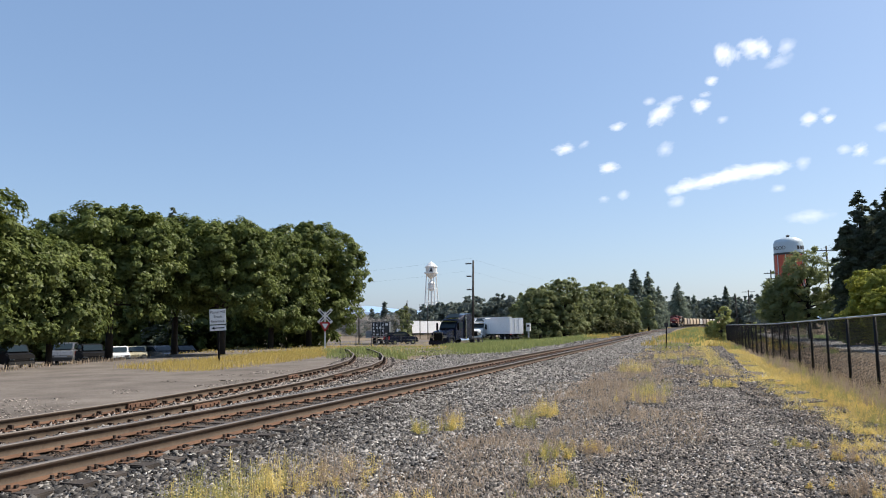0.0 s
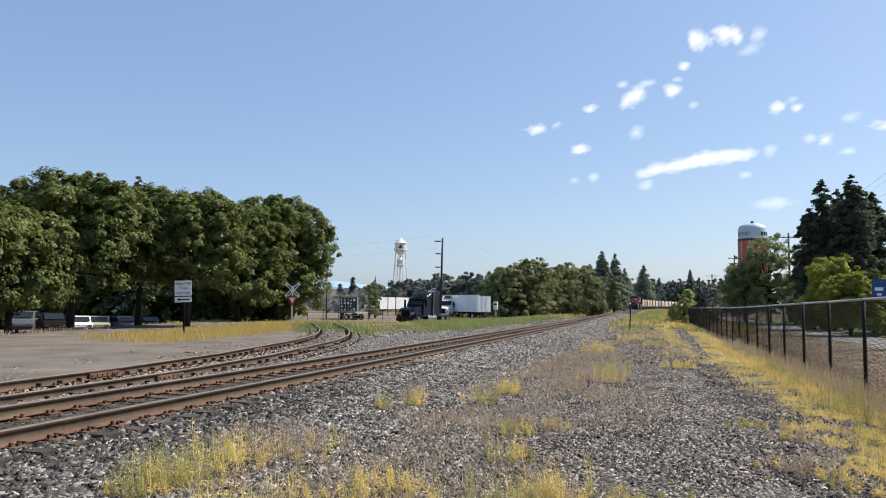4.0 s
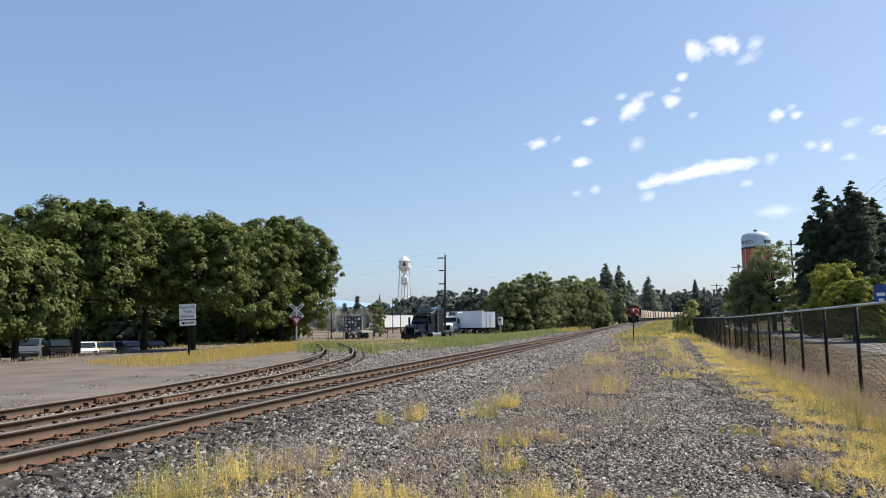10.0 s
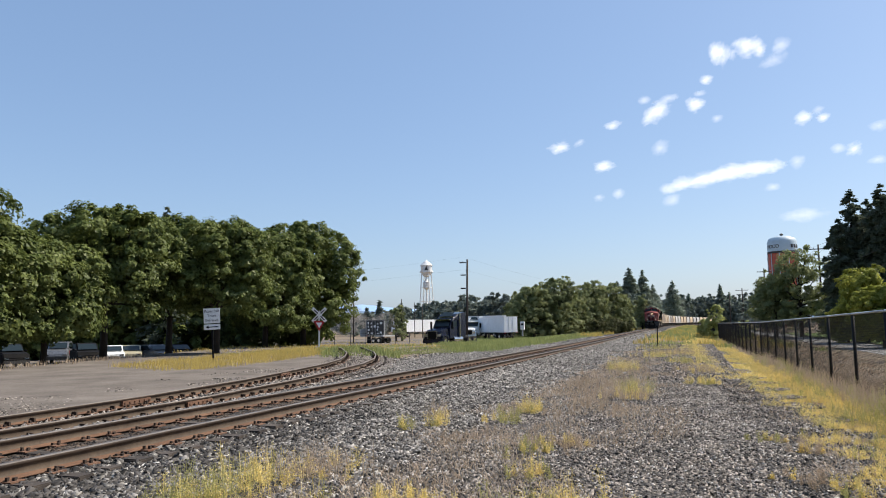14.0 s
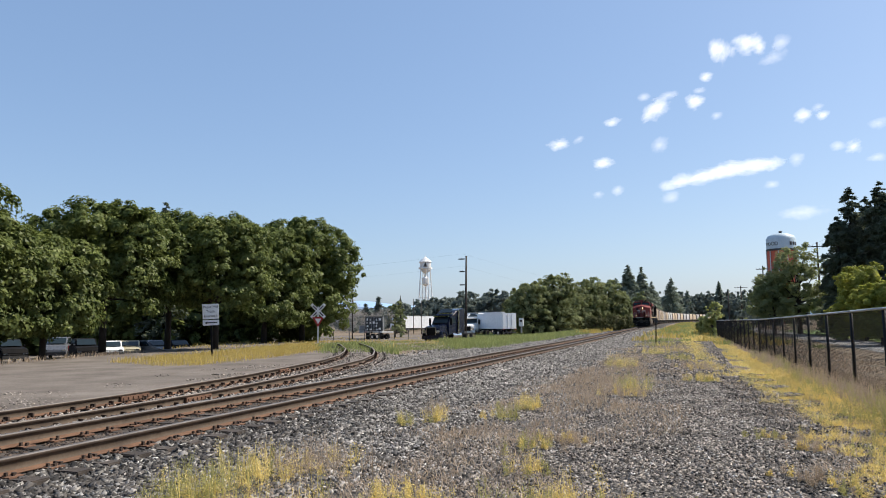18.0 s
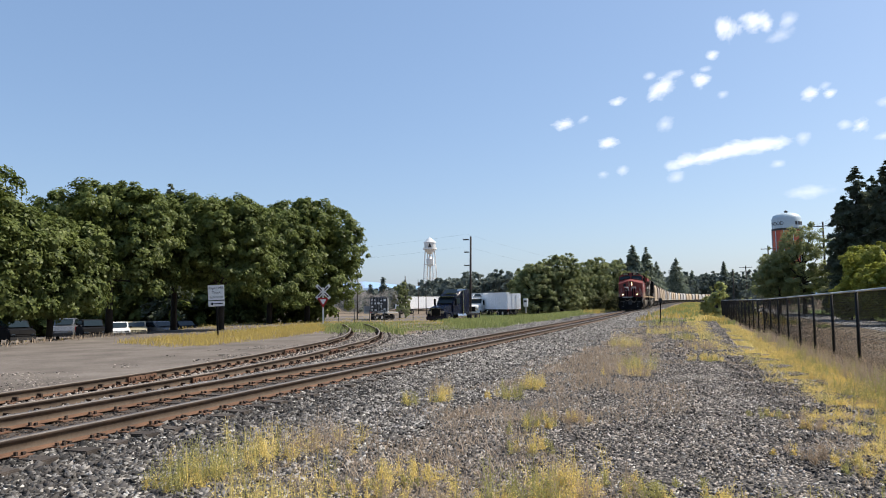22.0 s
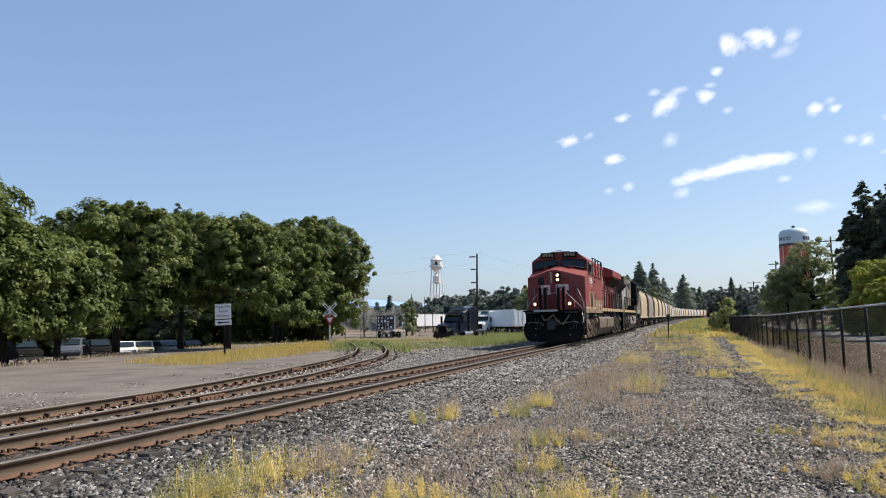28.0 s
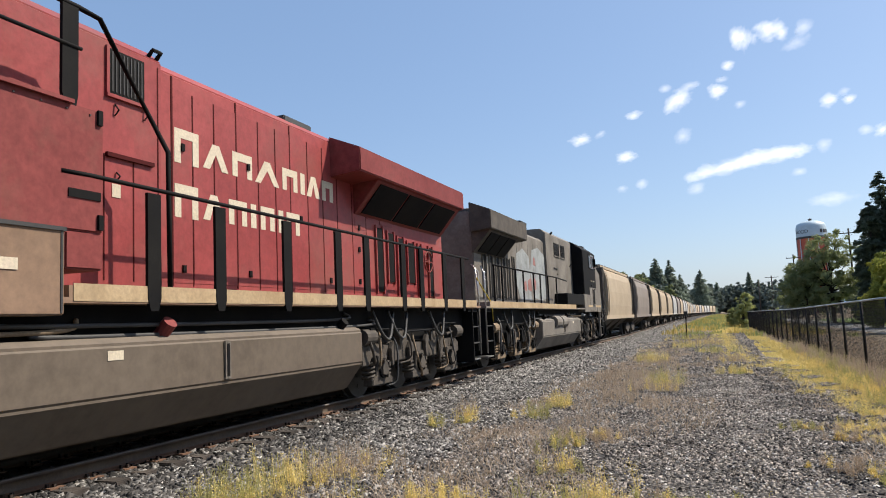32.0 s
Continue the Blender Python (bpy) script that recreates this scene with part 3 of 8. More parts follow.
def broad_tree(seed, height, radius, leaf=0.34, count=9000, mat=None, low=0.12, n=11, lump=0.44, core=0.55):
    """Trunk, limbs and a lumpy crown, at the origin; returns the thing."""
    g = random.Random(seed)
    lobes = []
    zc, zh = height * (0.5 + low / 2), height * (0.5 - low / 2)
    q0 = lump * min(radius, zh)
    for k in range(n):
        cz = 1 - 2 * (k + 0.5) / n
        a = k * 2.39996 + g.uniform(-0.35, 0.35)
        rr = max(1 - abs(cz) ** 3, 0) ** (1 / 2.4)
        q = q0 * g.uniform(0.78, 1.2)
        e = g.uniform(0.86, 1.08)
        lobes.append(((radius - q) * rr * math.cos(a) * e, (radius - q) * rr * math.sin(a) * e, zc + (zh - 0.85 * q) * cz * e, q))
    if core > 0.6:  # a fuller, smoother crown
        for k, (u, f) in enumerate(((-0.55, 1.0), (0.0, 1.0), (0.45, 0.8))):
            lobes.append((0.12 * radius * math.cos(2.1 * k), 0.12 * radius * math.sin(2.1 * k), zc + zh * u, min(radius * core * f, zh * (0.92 - u) / 0.9)))
    else:
        lobes.append((0, 0, zc, radius * core))
    t = thing("tree", Matrix(), "", "tree")
    part("trunk", trunk_build(height * 0.6, 0.021 * height + 0.05, lobes, seed), BARK, t, "dark furrowed bark", smooth=True)
    part("crown", crown_mesh("crown", lobes, count, leaf, mat or LEAF, seed), None, t)
    return t


def conifer(seed, height, radius, count=5000, leaf=0.3, mat=None, bare=0.06, full=1.4):
    """A spire of drooping whorled boughs on a straight trunk."""
    r = np.random.default_rng(seed)
    t = thing("conifer", Matrix(), "", "tree")
    part("trunk", Build().tube([(0, 0, -0.1), (0, 0, height * 0.5), (0, 0, height * 0.98)], 0.018 * height + 0.05, 8, 0.02), BARK, t, "straight dark trunk", smooth=True)
    boughs = max(int(height * 12), 60)
    z = height * (bare + (1 - bare) * r.uniform(0, 1, boughs) ** 0.85)
    ang = r.uniform(0, math.tau, boughs)
    ln = radius * (1 - (z / height) ** full) * r.uniform(0.7, 1.12, boughs) + 0.12
    k = r.choice(boughs, count, p=ln / ln.sum())
    u = r.uniform(0.12, 1.0, count)
    wid = 0.28 * ln[k] * (1.15 - u) * r.normal(size=count)
    px = np.cos(ang[k]) * ln[k] * u - np.sin(ang[k]) * wid
    py = np.sin(ang[k]) * ln[k] * u + np.cos(ang[k]) * wid
    pz = z[k] - 0.28 * ln[k] * u ** 1.5 + 0.1 * ln[k] * u ** 4 + r.normal(size=count) * 0.06 * ln[k]
    pos = np.stack([px, py, pz], 1)
    dirn = np.stack([np.cos(ang[k]), np.sin(ang[k]), -0.35 + 0 * u], 1) + r.normal(size=(count, 3)) * 0.4
    dirn /= np.linalg.norm(dirn, axis=1)[:, None]
    side = np.cross(dirn, np.array([0, 0, 1.0]) + r.normal(size=(count, 3)) * 0.5)
    side /= np.linalg.norm(side, axis=1)[:, None]
    s = leaf * r.uniform(0.7, 1.4, (count, 1))
    v = np.stack([pos - side * s * 0.32, pos + dirn * s * 0.9, pos + side * s * 0.32, pos - dirn * s * 0.5], 1).reshape(-1, 3)
    part("crown", raw_mesh("crown", v, np.arange(count * 4).reshape(-1, 4), mat or NEEDLE), None, t)
    return t


def put(t, x, y, label, group="", z=None, turn=0.0, scale=1.0, tall=1.0):
    t.matrix_basis = Matrix.Translation((x, y, ground_z(x, y) if z is None else z)) @ Matrix.Rotation(turn, 4, "Z") @ Matrix.Diagonal((scale, scale, scale * tall, 1))
    return tagged(t, label, "", group)


def spot(azimuth, dist):
    """The place at that many degrees right of the track's direction, so far from the standing point."""
    a = radians(azimuth)
    return dist * math.sin(a), dist * math.cos(a)
# ---- the row of shade trees along the yard ----
ROW = "shade trees along the truck yard"
for seed, az, dist, h, r in ((1, -54.2, 43, 10.8, 5.0), (2, -50.2, 46, 8.5, 4.5), (3, -47.0, 47, 7.6, 3.6), (4, -43.3, 51, 9.9, 4.8), (5, -39.0, 58, 10.0, 3.9), (6, -35.7, 54, 9.5, 4.3), (7, -32.2, 70, 11.3, 4.9), (8, -29.4, 76, 12.8, 6.2)):
    x, y = spot(az, dist)
    put(broad_tree(seed, h, r, low=0.25 if seed < 7 else 0.08, n=34, lump=0.34, core=0.74, count=80000, leaf=0.19 if seed < 7 else 0.24), x, y, "dense dark-green shade tree with a rounded crown beside the yard", ROW)
# added trees that stand in for the black shade below the raised crowns
for seed, az, dist, h, r in ((91, -54, 86, 7.5, 5.0), (92, -50.5, 88, 7.0, 4.6), (93, -47, 86, 7.5, 4.8), (94, -43.5, 88, 7.0, 4.6), (95, -40, 88, 7.5, 4.8), (96, -36.5, 90, 7.0, 4.6)):
    x, y = spot(az, dist)
    put(broad_tree(seed, h, r, low=-0.25, n=14, count=14000, leaf=0.36), x, y, "tree added to fill the dark behind the car park", ROW)
x, y = spot(-39.3, 78)
put(conifer(9, 15.0, 2.9, 9000), x, y, "pointed dark conifer rising behind the shade trees")

# ---- trees beyond the track ----
for seed, az, dist, h, r, n, lab in (
        (11, -11.7, 128, 9.3, 4.6, 18, "rounded green roadside tree beyond the track"), (12, -9.9, 131, 10.7, 4.6, 18, "tall rounded green tree beyond the track"),
        (13, -7.4, 150, 10.6, 4.2, 16, "bushy green tree beyond the track"), (14, -6.0, 158, 10.2, 4.3, 16, "bushy green tree beyond the track"), (15, -13.0, 150, 7.6, 3.2, 12, "small green tree beyond the track"),
        (16, -10.7, 140, 9.0, 4.0, 14, "rounded green tree beyond the track"), (17, -8.5, 140, 8.2, 3.6, 14, "rounded green tree beyond the track"), (18, -3.65, 190, 9.2, 2.0, 10, "slim light-green tree close to the track"), (19, -5.1, 176, 8.4, 3.2, 12, "bushy green tree beyond the track")):
    x, y = spot(az, dist)
    put(broad_tree(seed, h, r, low=-0.06, n=n * 2, lump=0.26, core=0.8, count=44000, leaf=0.24, mat=MIDLEAF), x, y, lab, "trees beyond the track")
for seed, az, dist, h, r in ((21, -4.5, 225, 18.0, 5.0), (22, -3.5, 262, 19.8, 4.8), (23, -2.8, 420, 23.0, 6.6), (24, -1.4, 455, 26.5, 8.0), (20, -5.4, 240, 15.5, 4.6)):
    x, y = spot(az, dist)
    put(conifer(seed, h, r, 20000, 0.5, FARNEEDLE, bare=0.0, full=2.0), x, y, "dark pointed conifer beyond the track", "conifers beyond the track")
for seed, az, dist, h, r, m in ((25, -7.0, 118, 2.5, 2.6, SCRUB), (26, -5.8, 124, 2.6, 3.2, SCRUB), (29, -5.0, 140, 2.2, 2.6, SCRUB), (27, 1.35, 90, 3.9, 1.35, BUSHLEAF), (28, 3.3, 100, 2.3, 1.5, BUSHLEAF), (30, 0.7, 96, 2.4, 1.0, BUSHLEAF)):
    x, y = spot(az, dist)
    put(broad_tree(seed, h, r, low=-0.25, n=14, count=12000, leaf=0.15, mat=m), x, y, "low leafy shrub beside the railway" if m is BUSHLEAF else "low dark scrub below the trees", "railway shrubs")

# ---- far woods on the horizon ----
def woods(name, spots, mat, label, seed, floor=0.12, leaves=900):
    g = random.Random(seed)
    allv = []
    for az, dist, h in spots:
        x, y = spot(az, dist)
        r = h * g.uniform(0.38, 0.6)
        lobes = [(g.uniform(-0.5, 0.5) * r, g.uniform(-0.5, 0.5) * r, h * g.uniform(floor, 0.78), r * g.uniform(0.5, 0.7)) for _ in range(7)]
        me = crown_mesh("t", lobes, leaves, h * 0.09, mat, g.randint(0, 9999))
        co = np.empty(len(me.vertices) * 3, np.float32)
        me.vertices.foreach_get("co", co)
        allv.append(co.reshape(-1, 3) + np.array([x, y, ground_z(x, y)]))
        bpy.data.meshes.remove(me)
    v = np.concatenate(allv)
    ob = part(name, raw_mesh(name, v, np.arange(len(v)).reshape(-1, 3), mat), None)
    return tagged(ob, label, "trees", kind="stuff")


g = random.Random(31)
woods("park_shrubs", [(az, g.uniform(98, 106), g.uniform(2.6, 3.6)) for az in np.arange(9, 28, 0.6)], LEAF, "dark shrubs at the back of the park", 15, -0.05, 500)
# next two: added growth standing in for the deep shade under the crowns
woods("understorey", [(az, g.uniform(78, 88), g.uniform(5.0, 6.8)) for az in np.arange(-66, -28.5, 0.7)], LEAF, "bushes added to fill the dark behind the shade trees", 4)
woods("hedge", [(az, g.uniform(80, 84), g.uniform(3.0, 3.8)) for az in np.arange(-62, -27.6, 0.5)], LEAF, "hedge added to fill the dark under the shade trees", 14, -0.05, 700)
# unseen woods, added behind the standing point to cut sky light and bounce
woods("far_woods", [(az, g.uniform(90, 130), g.uniform(9, 15)) for az in np.arange(40, 100, 3.0)] + [(az, g.uniform(36, 52), g.uniform(12, 18)) for az in np.arange(100, 262, 4.0)] + [(az, g.uniform(80, 110), g.uniform(9, 15)) for az in np.arange(262, 292, 3.0)], LEAF, "unseen woods added behind to cut the sky light", 8)
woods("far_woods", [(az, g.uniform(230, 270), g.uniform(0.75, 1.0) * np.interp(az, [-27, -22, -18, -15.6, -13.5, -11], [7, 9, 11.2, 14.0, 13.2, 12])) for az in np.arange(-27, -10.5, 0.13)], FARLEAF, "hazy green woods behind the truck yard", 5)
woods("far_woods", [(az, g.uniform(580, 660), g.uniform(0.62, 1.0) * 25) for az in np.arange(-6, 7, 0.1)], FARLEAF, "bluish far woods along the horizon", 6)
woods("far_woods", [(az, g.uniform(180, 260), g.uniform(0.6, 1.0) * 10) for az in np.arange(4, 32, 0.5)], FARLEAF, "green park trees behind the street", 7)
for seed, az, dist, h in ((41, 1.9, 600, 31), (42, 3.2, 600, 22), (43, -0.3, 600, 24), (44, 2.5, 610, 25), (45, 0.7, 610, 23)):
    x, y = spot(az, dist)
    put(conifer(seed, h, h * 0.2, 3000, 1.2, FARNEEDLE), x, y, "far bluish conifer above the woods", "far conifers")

# ---- trees behind the street ----
for seed, az, dist, h, r in ((51, 9.75, 104, 14.6, 2.3), (52, 10.55, 106, 18.6, 2.7), (53, 12.4, 104, 18.6, 3.3), (54, 13.55, 108, 16.9, 3.2), (55, 11.5, 109, 17.6, 2.8)):
    x, y = spot(az, dist)
    put(conifer(seed, h, r * 0.95, 46000, 0.27, bare=0.05, full=5.0), x, y, "tall almost black conifer behind the street", "tall conifers")
for seed, az, dist, h, r, m, lab in (
        (61, 5.5, 112, 8.6, 4.0, MIDLEAF, "dark broad tree behind the street"), (62, 7.1, 110, 12.0, 4.7, MIDLEAF, "dark broad tree below the water tower"),
        (63, 11.1, 76, 6.9, 2.6, LEAFLT, "bright green park tree"), (64, 12.0, 62, 4.6, 2.3, LEAFLT, "yellow-green young street tree"), (65, 14.9, 66, 4.7, 2.6, LEAFLT, "yellow-green young street tree"),
        (66, 17.0, 80, 5.2, 2.4, LEAF, "small leafy park tree"), (67, 20.6, 84, 9.6, 3.8, LEAF, "leafy green park tree"), (68, 22.5, 76, 8.6, 3.8, LEAFLT, "leafy green park tree"), (69, 9.9, 78, 3.2, 2.1, LEAFLT, "low yellow-green street tree"), (70, 26, 80, 9, 4, LEAF, "leafy green park tree"), (71, 15.6, 92, 6.8, 3.6, LEAF, "dark leafy park tree"), (72, 18.2, 94, 6.2, 3.6, LEAF, "dark leafy park tree"), (73, 21.0, 92, 7.4, 4.0, LEAF, "dark leafy park tree"), (74, 24.0, 90, 7.8, 4.0, LEAF, "dark leafy park tree"), (75, 13.2, 94, 6.4, 3.6, LEAF, "dark leafy park tree"), (76, 13.4, 70, 4.0, 2.0, LEAFLT, "yellow-green young street tree")):
    x, y = spot(az, dist)
    put(broad_tree(seed, h, r, low=0.06, n=26, lump=0.3, core=0.75, count=32000, leaf=0.2, mat=m), x, y, lab, "park trees")

# ---- white water tower ----
x, y = spot(-19.95, 430)
wt = thing("water_tower", Matrix.Translation((x, y, 0)), "white steel water tower with a cone roof on splayed legs", "water tower")
part("tank", Build().lathe([(0.01, 30.5), (1.0, 30.2), (2.6, 31.6), (3.25, 33.0), (3.3, 36.9)], 28), WHITE, wt, smooth=True)
part("roof", Build().lathe([(3.75, 36.7), (3.75, 36.9), (1.9, 38.7), (0.25, 40.0), (0.01, 40.6)], 28), WHITE, wt, "shallow white cone roof")
part("balcony", Build().lathe([(3.3, 32.7), (4.0, 32.8), (4.0, 33.8), (3.95, 33.8), (3.95, 32.95), (3.3, 32.95)], 28), WHITE, wt)
part("lower_tank", Build().lathe([(0.01, 22.4), (1.2, 23.2), (2.0, 24.2), (2.2, 27.2), (0.8, 28.4), (0.5, 30.6)], 24), WHITE, wt, "small white tank below the main one")
for k in range(4):
    a = math.pi / 4 + k * math.pi / 2
    part("leg", Build().tube([(5.4 * math.cos(a), 5.4 * math.sin(a), 0), (3.0 * math.cos(a), 3.0 * math.sin(a), 33)], 0.32, 8), WHITE, wt)
    for z in (8, 16, 24):
        r0, b2 = 5.4 - 2.4 * z / 33, a + math.pi / 2
        part("strut", Build().tube([(r0 * math.cos(a), r0 * math.sin(a), z), (r0 * math.cos(b2), r0 * math.sin(b2), z)], 0.16, 6), WHITE, wt)
        r1 = 5.4 - 2.4 * (z - 8) / 33
        part("brace", Build().tube([(r1 * math.cos(a), r1 * math.sin(a), z - 8), (r0 * math.cos(b2), r0 * math.sin(b2), z)], 0.06, 5), WHITE, wt)
part("riser", Build().tube([(0, 0, 0), (0, 0, 23)], 0.5, 10), WHITE, wt)
emblem = Build().add([(-1.2, -3.42, 33.6), (1.2, -3.42, 33.6), (0, -3.42, 36.6)], [(0, 1, 2)]).add([(-0.3, -3.43, 33.0), (0.3, -3.43, 33.0), (0.3, -3.43, 33.7), (-0.3, -3.43, 33.7)], [(0, 1, 2, 3)])
part("emblem", emblem, DARKGREY, wt, "dark triangular emblem").matrix_basis = Matrix.Rotation(radians(19), 4, "Z")

# ---- orange water tower ----
x, y = spot(6.17, 330)
ot = thing("water_tower", Matrix.Translation((x, y, -0.6)), "orange water tower with a pale blue domed top", "water tower")
D = 5.6
part("shaft", Build().lathe([(D * 0.97, 0), (D * 0.97, 29.6)], 40), ORANGE, ot, smooth=True)
part("band", Build().lathe([(D * 0.97, 29.5), (D * 1.02, 29.5), (D * 1.02, 30.3), (D * 0.97, 30.3)], 40), DARKGREY, ot)
part("dome", Build().lathe([(D, 30.2), (D, 34.2), (D * 0.9, 35.6), (D * 0.5, 36.6), (0.01, 36.9)], 40), TOWERBLUE, ot, "pale blue domed top", smooth=True)
part("vent", Build().lathe([(0.6, 36.7), (0.6, 37.4), (0.9, 37.5), (0.01, 37.9)], 12), DARKGREY, ot)
for k in range(10):
    a = k * math.tau / 10
    part("pilaster", Build().tube([(D * math.cos(a), D * math.sin(a), 0), (D * math.cos(a), D * math.sin(a), 29.5)], 0.18, 6), TOWERBLUE, ot, "pale painted rib")
for word, turn in (("WOOD", -40), ("----", 62)):
    for i, ch in enumerate(word):
        a = radians(-90 - 6.17 + turn + (i - 1.5) * 15)
        tm = part("letter", text_mesh("letter", ch, 2.0, DARKGREY) if ch != "-" else Build().box(-0.5, 0.5, -0.7, 0.7, -0.01, 0.01), DARKGREY, ot)
        tm.matrix_basis = Matrix.Translation((D * 1.01 * math.cos(a), D * 1.01 * math.sin(a), 32.2)) @ Matrix.Rotation(a + math.pi / 2, 4, "Z") @ Matrix.Rotation(math.pi / 2, 4, "X")


# ---- poles and wires ----
def utility_pole(x, y, h, arms, label, group, r=0.15, turn=0.0, cans=False, lean=(0, 0)):
    p = thing("utility_pole", Matrix.Translation((x, y, ground_z(x, y) - 0.05)) @ Matrix.Rotation(turn, 4, "Z"), label, "utility pole", group)
    part("pole", Build().tube([(0, 0, 0), (lean[0], lean[1], h)], r, 10, r * 0.65), POLEWOOD, p, smooth=True)
    for z, w, off in arms:
        part("crossarm", Build().box(off - w, off + w, -0.16, -0.06, z - 0.07, z + 0.07), POLEWOOD, p)
        for k in (-0.92, -0.45, 0.45, 0.92) if w > 0.7 else (-0.9, 0.0):
            q = 1.0 if w > 0.7 else 0.6
            part("insulator", Build().lathe([(0.03 * q, z + 0.07), (0.06 * q, z + 0.1), (0.045 * q, z + 0.15), (0.07 * q, z + 0.18), (0.02 * q, z + 0.07 + 0.2 * q)], 8, off + k * w, -0.11), GALV, p, smooth=True)
    if cans:
        for cx in (-0.62, 0.42, 0.86):
            can = part("transformer", Build().lathe([(0.01, h - 2.62), (0.25, h - 2.6), (0.25, h - 1.72), (0.2, h - 1.64), (0.01, h - 1.6)], 16, cx, -0.15), CANGREY, p, "grey transformer can", smooth=True)
            for bx in (-0.08, 0.08):
                part("bushing", Build().lathe([(0.03, h - 1.64), (0.05, h - 1.55), (0.03, h - 1.45), (0.05, h - 1.38), (0.02, h - 1.28)], 8, cx + bx, -0.15), DARKGREY, can)
        part("bracket", Build().box(-0.85, 1.0, -0.06, 0.0, h - 2.05, h - 1.95), GALV, p)
        part("conduit", Build().tube([(0.16, 0.05, 0), (0.16, 0.05, h - 5)], 0.05, 8), GALV, p)
    return p


STREET = "street power poles"
P1, P2, P3, P4 = (16.4, 46.0), spot(8.45, 128), spot(4.9, 186), spot(3.38, 260)
utility_pole(*P1, 12.65, [(12.15, 1.25, 0.0)], "tall wooden power pole with three grey transformer cans", STREET, cans=True, r=0.2, turn=radians(-8))
utility_pole(*P2, 13.9, [(13.2, 1.5, 0.0)], "wooden power pole with a crossarm", STREET, r=0.18, turn=radians(-5))
utility_pole(*P3, 14.4, [(13.6, 1.5, 0.0), (12.4, 1.2, 0)], "wooden power pole with crossarms", STREET, r=0.2)
utility_pole(*P4, 13.0, [(12.4, 2.0, 0.0), (11.0, 1.8, 0)], "far wooden power pole with crossarms", STREET, r=0.25)
x, y = spot(2.51, 260)
utility_pole(x, y, 11.5, [], "far bare wooden pole", STREET, r=0.22)
x, y = spot(-16.9, 94)
YP = (x, y)
utility_pole(x, y, 10.8, [(10.4, 0.4, -0.35), (8.8, 0.32, -0.3), (7.1, 0.32, -0.3)], "dark wooden power pole with short side arms by the yard", "yard poles", r=0.17, lean=(0.25, 0))


def wire(a, b, sag, r, label="thin black overhead power line"):
    pts = [(a[0] + (b[0] - a[0]) * k / 14, a[1] + (b[1] - a[1]) * k / 14, a[2] + (b[2] - a[2]) * k / 14 - sag * 4 * (k / 14) * (1 - k / 14)) for k in range(15)]
    return tagged(part("overhead_wire", Build().tube(pts, r, 4), DARKGREY), label, "wire", "overhead wires")


for o in (-1.1, 0.0, 1.1):
    h1 = 12.4 if o else 12.75
    wire((P1[0] + o, P1[1], h1 - 0.2), (P2[0] + o, P2[1], 12.9), 1.0, 0.010)
    wire((P2[0] + o, P2[1], 12.9), (P3[0] + o, P3[1], 13.1), 0.8, 0.014)
    wire((P1[0] + o, P1[1], h1 - 0.2), (P1[0] + o + 8, P1[1] - 55, 14.5), 1.0, 0.012)
for z1, z2, s in ((9.6, 9.4, 1.0), (8.0, 7.9, 1.1), (6.3, 6.4, 0.9)):
    wire((P1[0], P1[1], z1), (P2[0], P2[1], z2), s, 0.018)
    wire((P1[0], P1[1], z1), (P1[0] + 8, P1[1] - 55, z1), s, 0.014)
for z in (10.4, 8.8):
    wire((YP[0] - 0.6, YP[1], z), (YP[0] - 60, YP[1] + 22, z + 0.2), 0.8, 0.004)
    wire((YP[0] - 0.2, YP[1], z), (YP[0] + 14, YP[1] + 60, z - 3), 0.6, 0.004)

# ---- chain-link fence ----
def fence_x(y):
    return 3.6 - 0.015 * max(0.0, y - 19)


fence = thing("chain_link_fence", Matrix(), "black chain-link fence with a pale top rail along the gravel", "fence", kind="")


def fence_top(y):
    return 1.93 + float(np.interp(y, [8, 41, 148, 200], [0.02, -0.29, -0.55, -0.62]))


posts = [7.26 + 3.15 * k for k in range(52)]
for i, y in enumerate(posts):
    x1 = fence_x(y)
    z = ground_z(x1, y) - 0.1
    if y < 100:
        part("post", Build().tube([(x1, y, z), (x1, y, fence_top(y) - 0.03)], 0.038, 8), FENCEBLACK, fence, smooth=True)
    if i + 1 < len(posts):
        y2 = posts[i + 1]
        x2 = fence_x(y2)
        part("top_rail", Build().tube([(x1, y, fence_top(y)), (x2, y2, fence_top(y2))], 0.026, 8), GALV, fence, "pale grey top rail", smooth=True)
        b = Build()
        step = 0.075 if y < 40 else 0.15
        w = 0.0025 if y < 40 else 0.0035
        zb, zt = z + 0.05, fence_top((y + y2) / 2) - 0.02
        hh = zt - zb
        k = -hh
        while k < y2 - y:
            for sgn in (1, -1):
                a0, a1 = max(k, 0.0), min(k + hh, y2 - y)
                za, zc = zb + (a0 - k), zb + (a1 - k)
                if sgn < 0:
                    za, zc = zb + zt - za, zb + zt - zc
                if a1 - a0 > 0.02:
                    p, q = Vector((x1 + (x2 - x1) * a0 / (y2 - y), y + a0, za)), Vector((x1 + (x2 - x1) * a1 / (y2 - y), y + a1, zc))
                    for dx, dz in ((w, 0), (0, w)):
                        b.add([p + Vector((-dx, 0, -dz)), p + Vector((dx, 0, dz)), q + Vector((dx, 0, dz)), q + Vector((-dx, 0, -dz))], [(0, 1, 2, 3)])
            k += step
        part("wire_mesh", b, FENCEBLACK, fence)


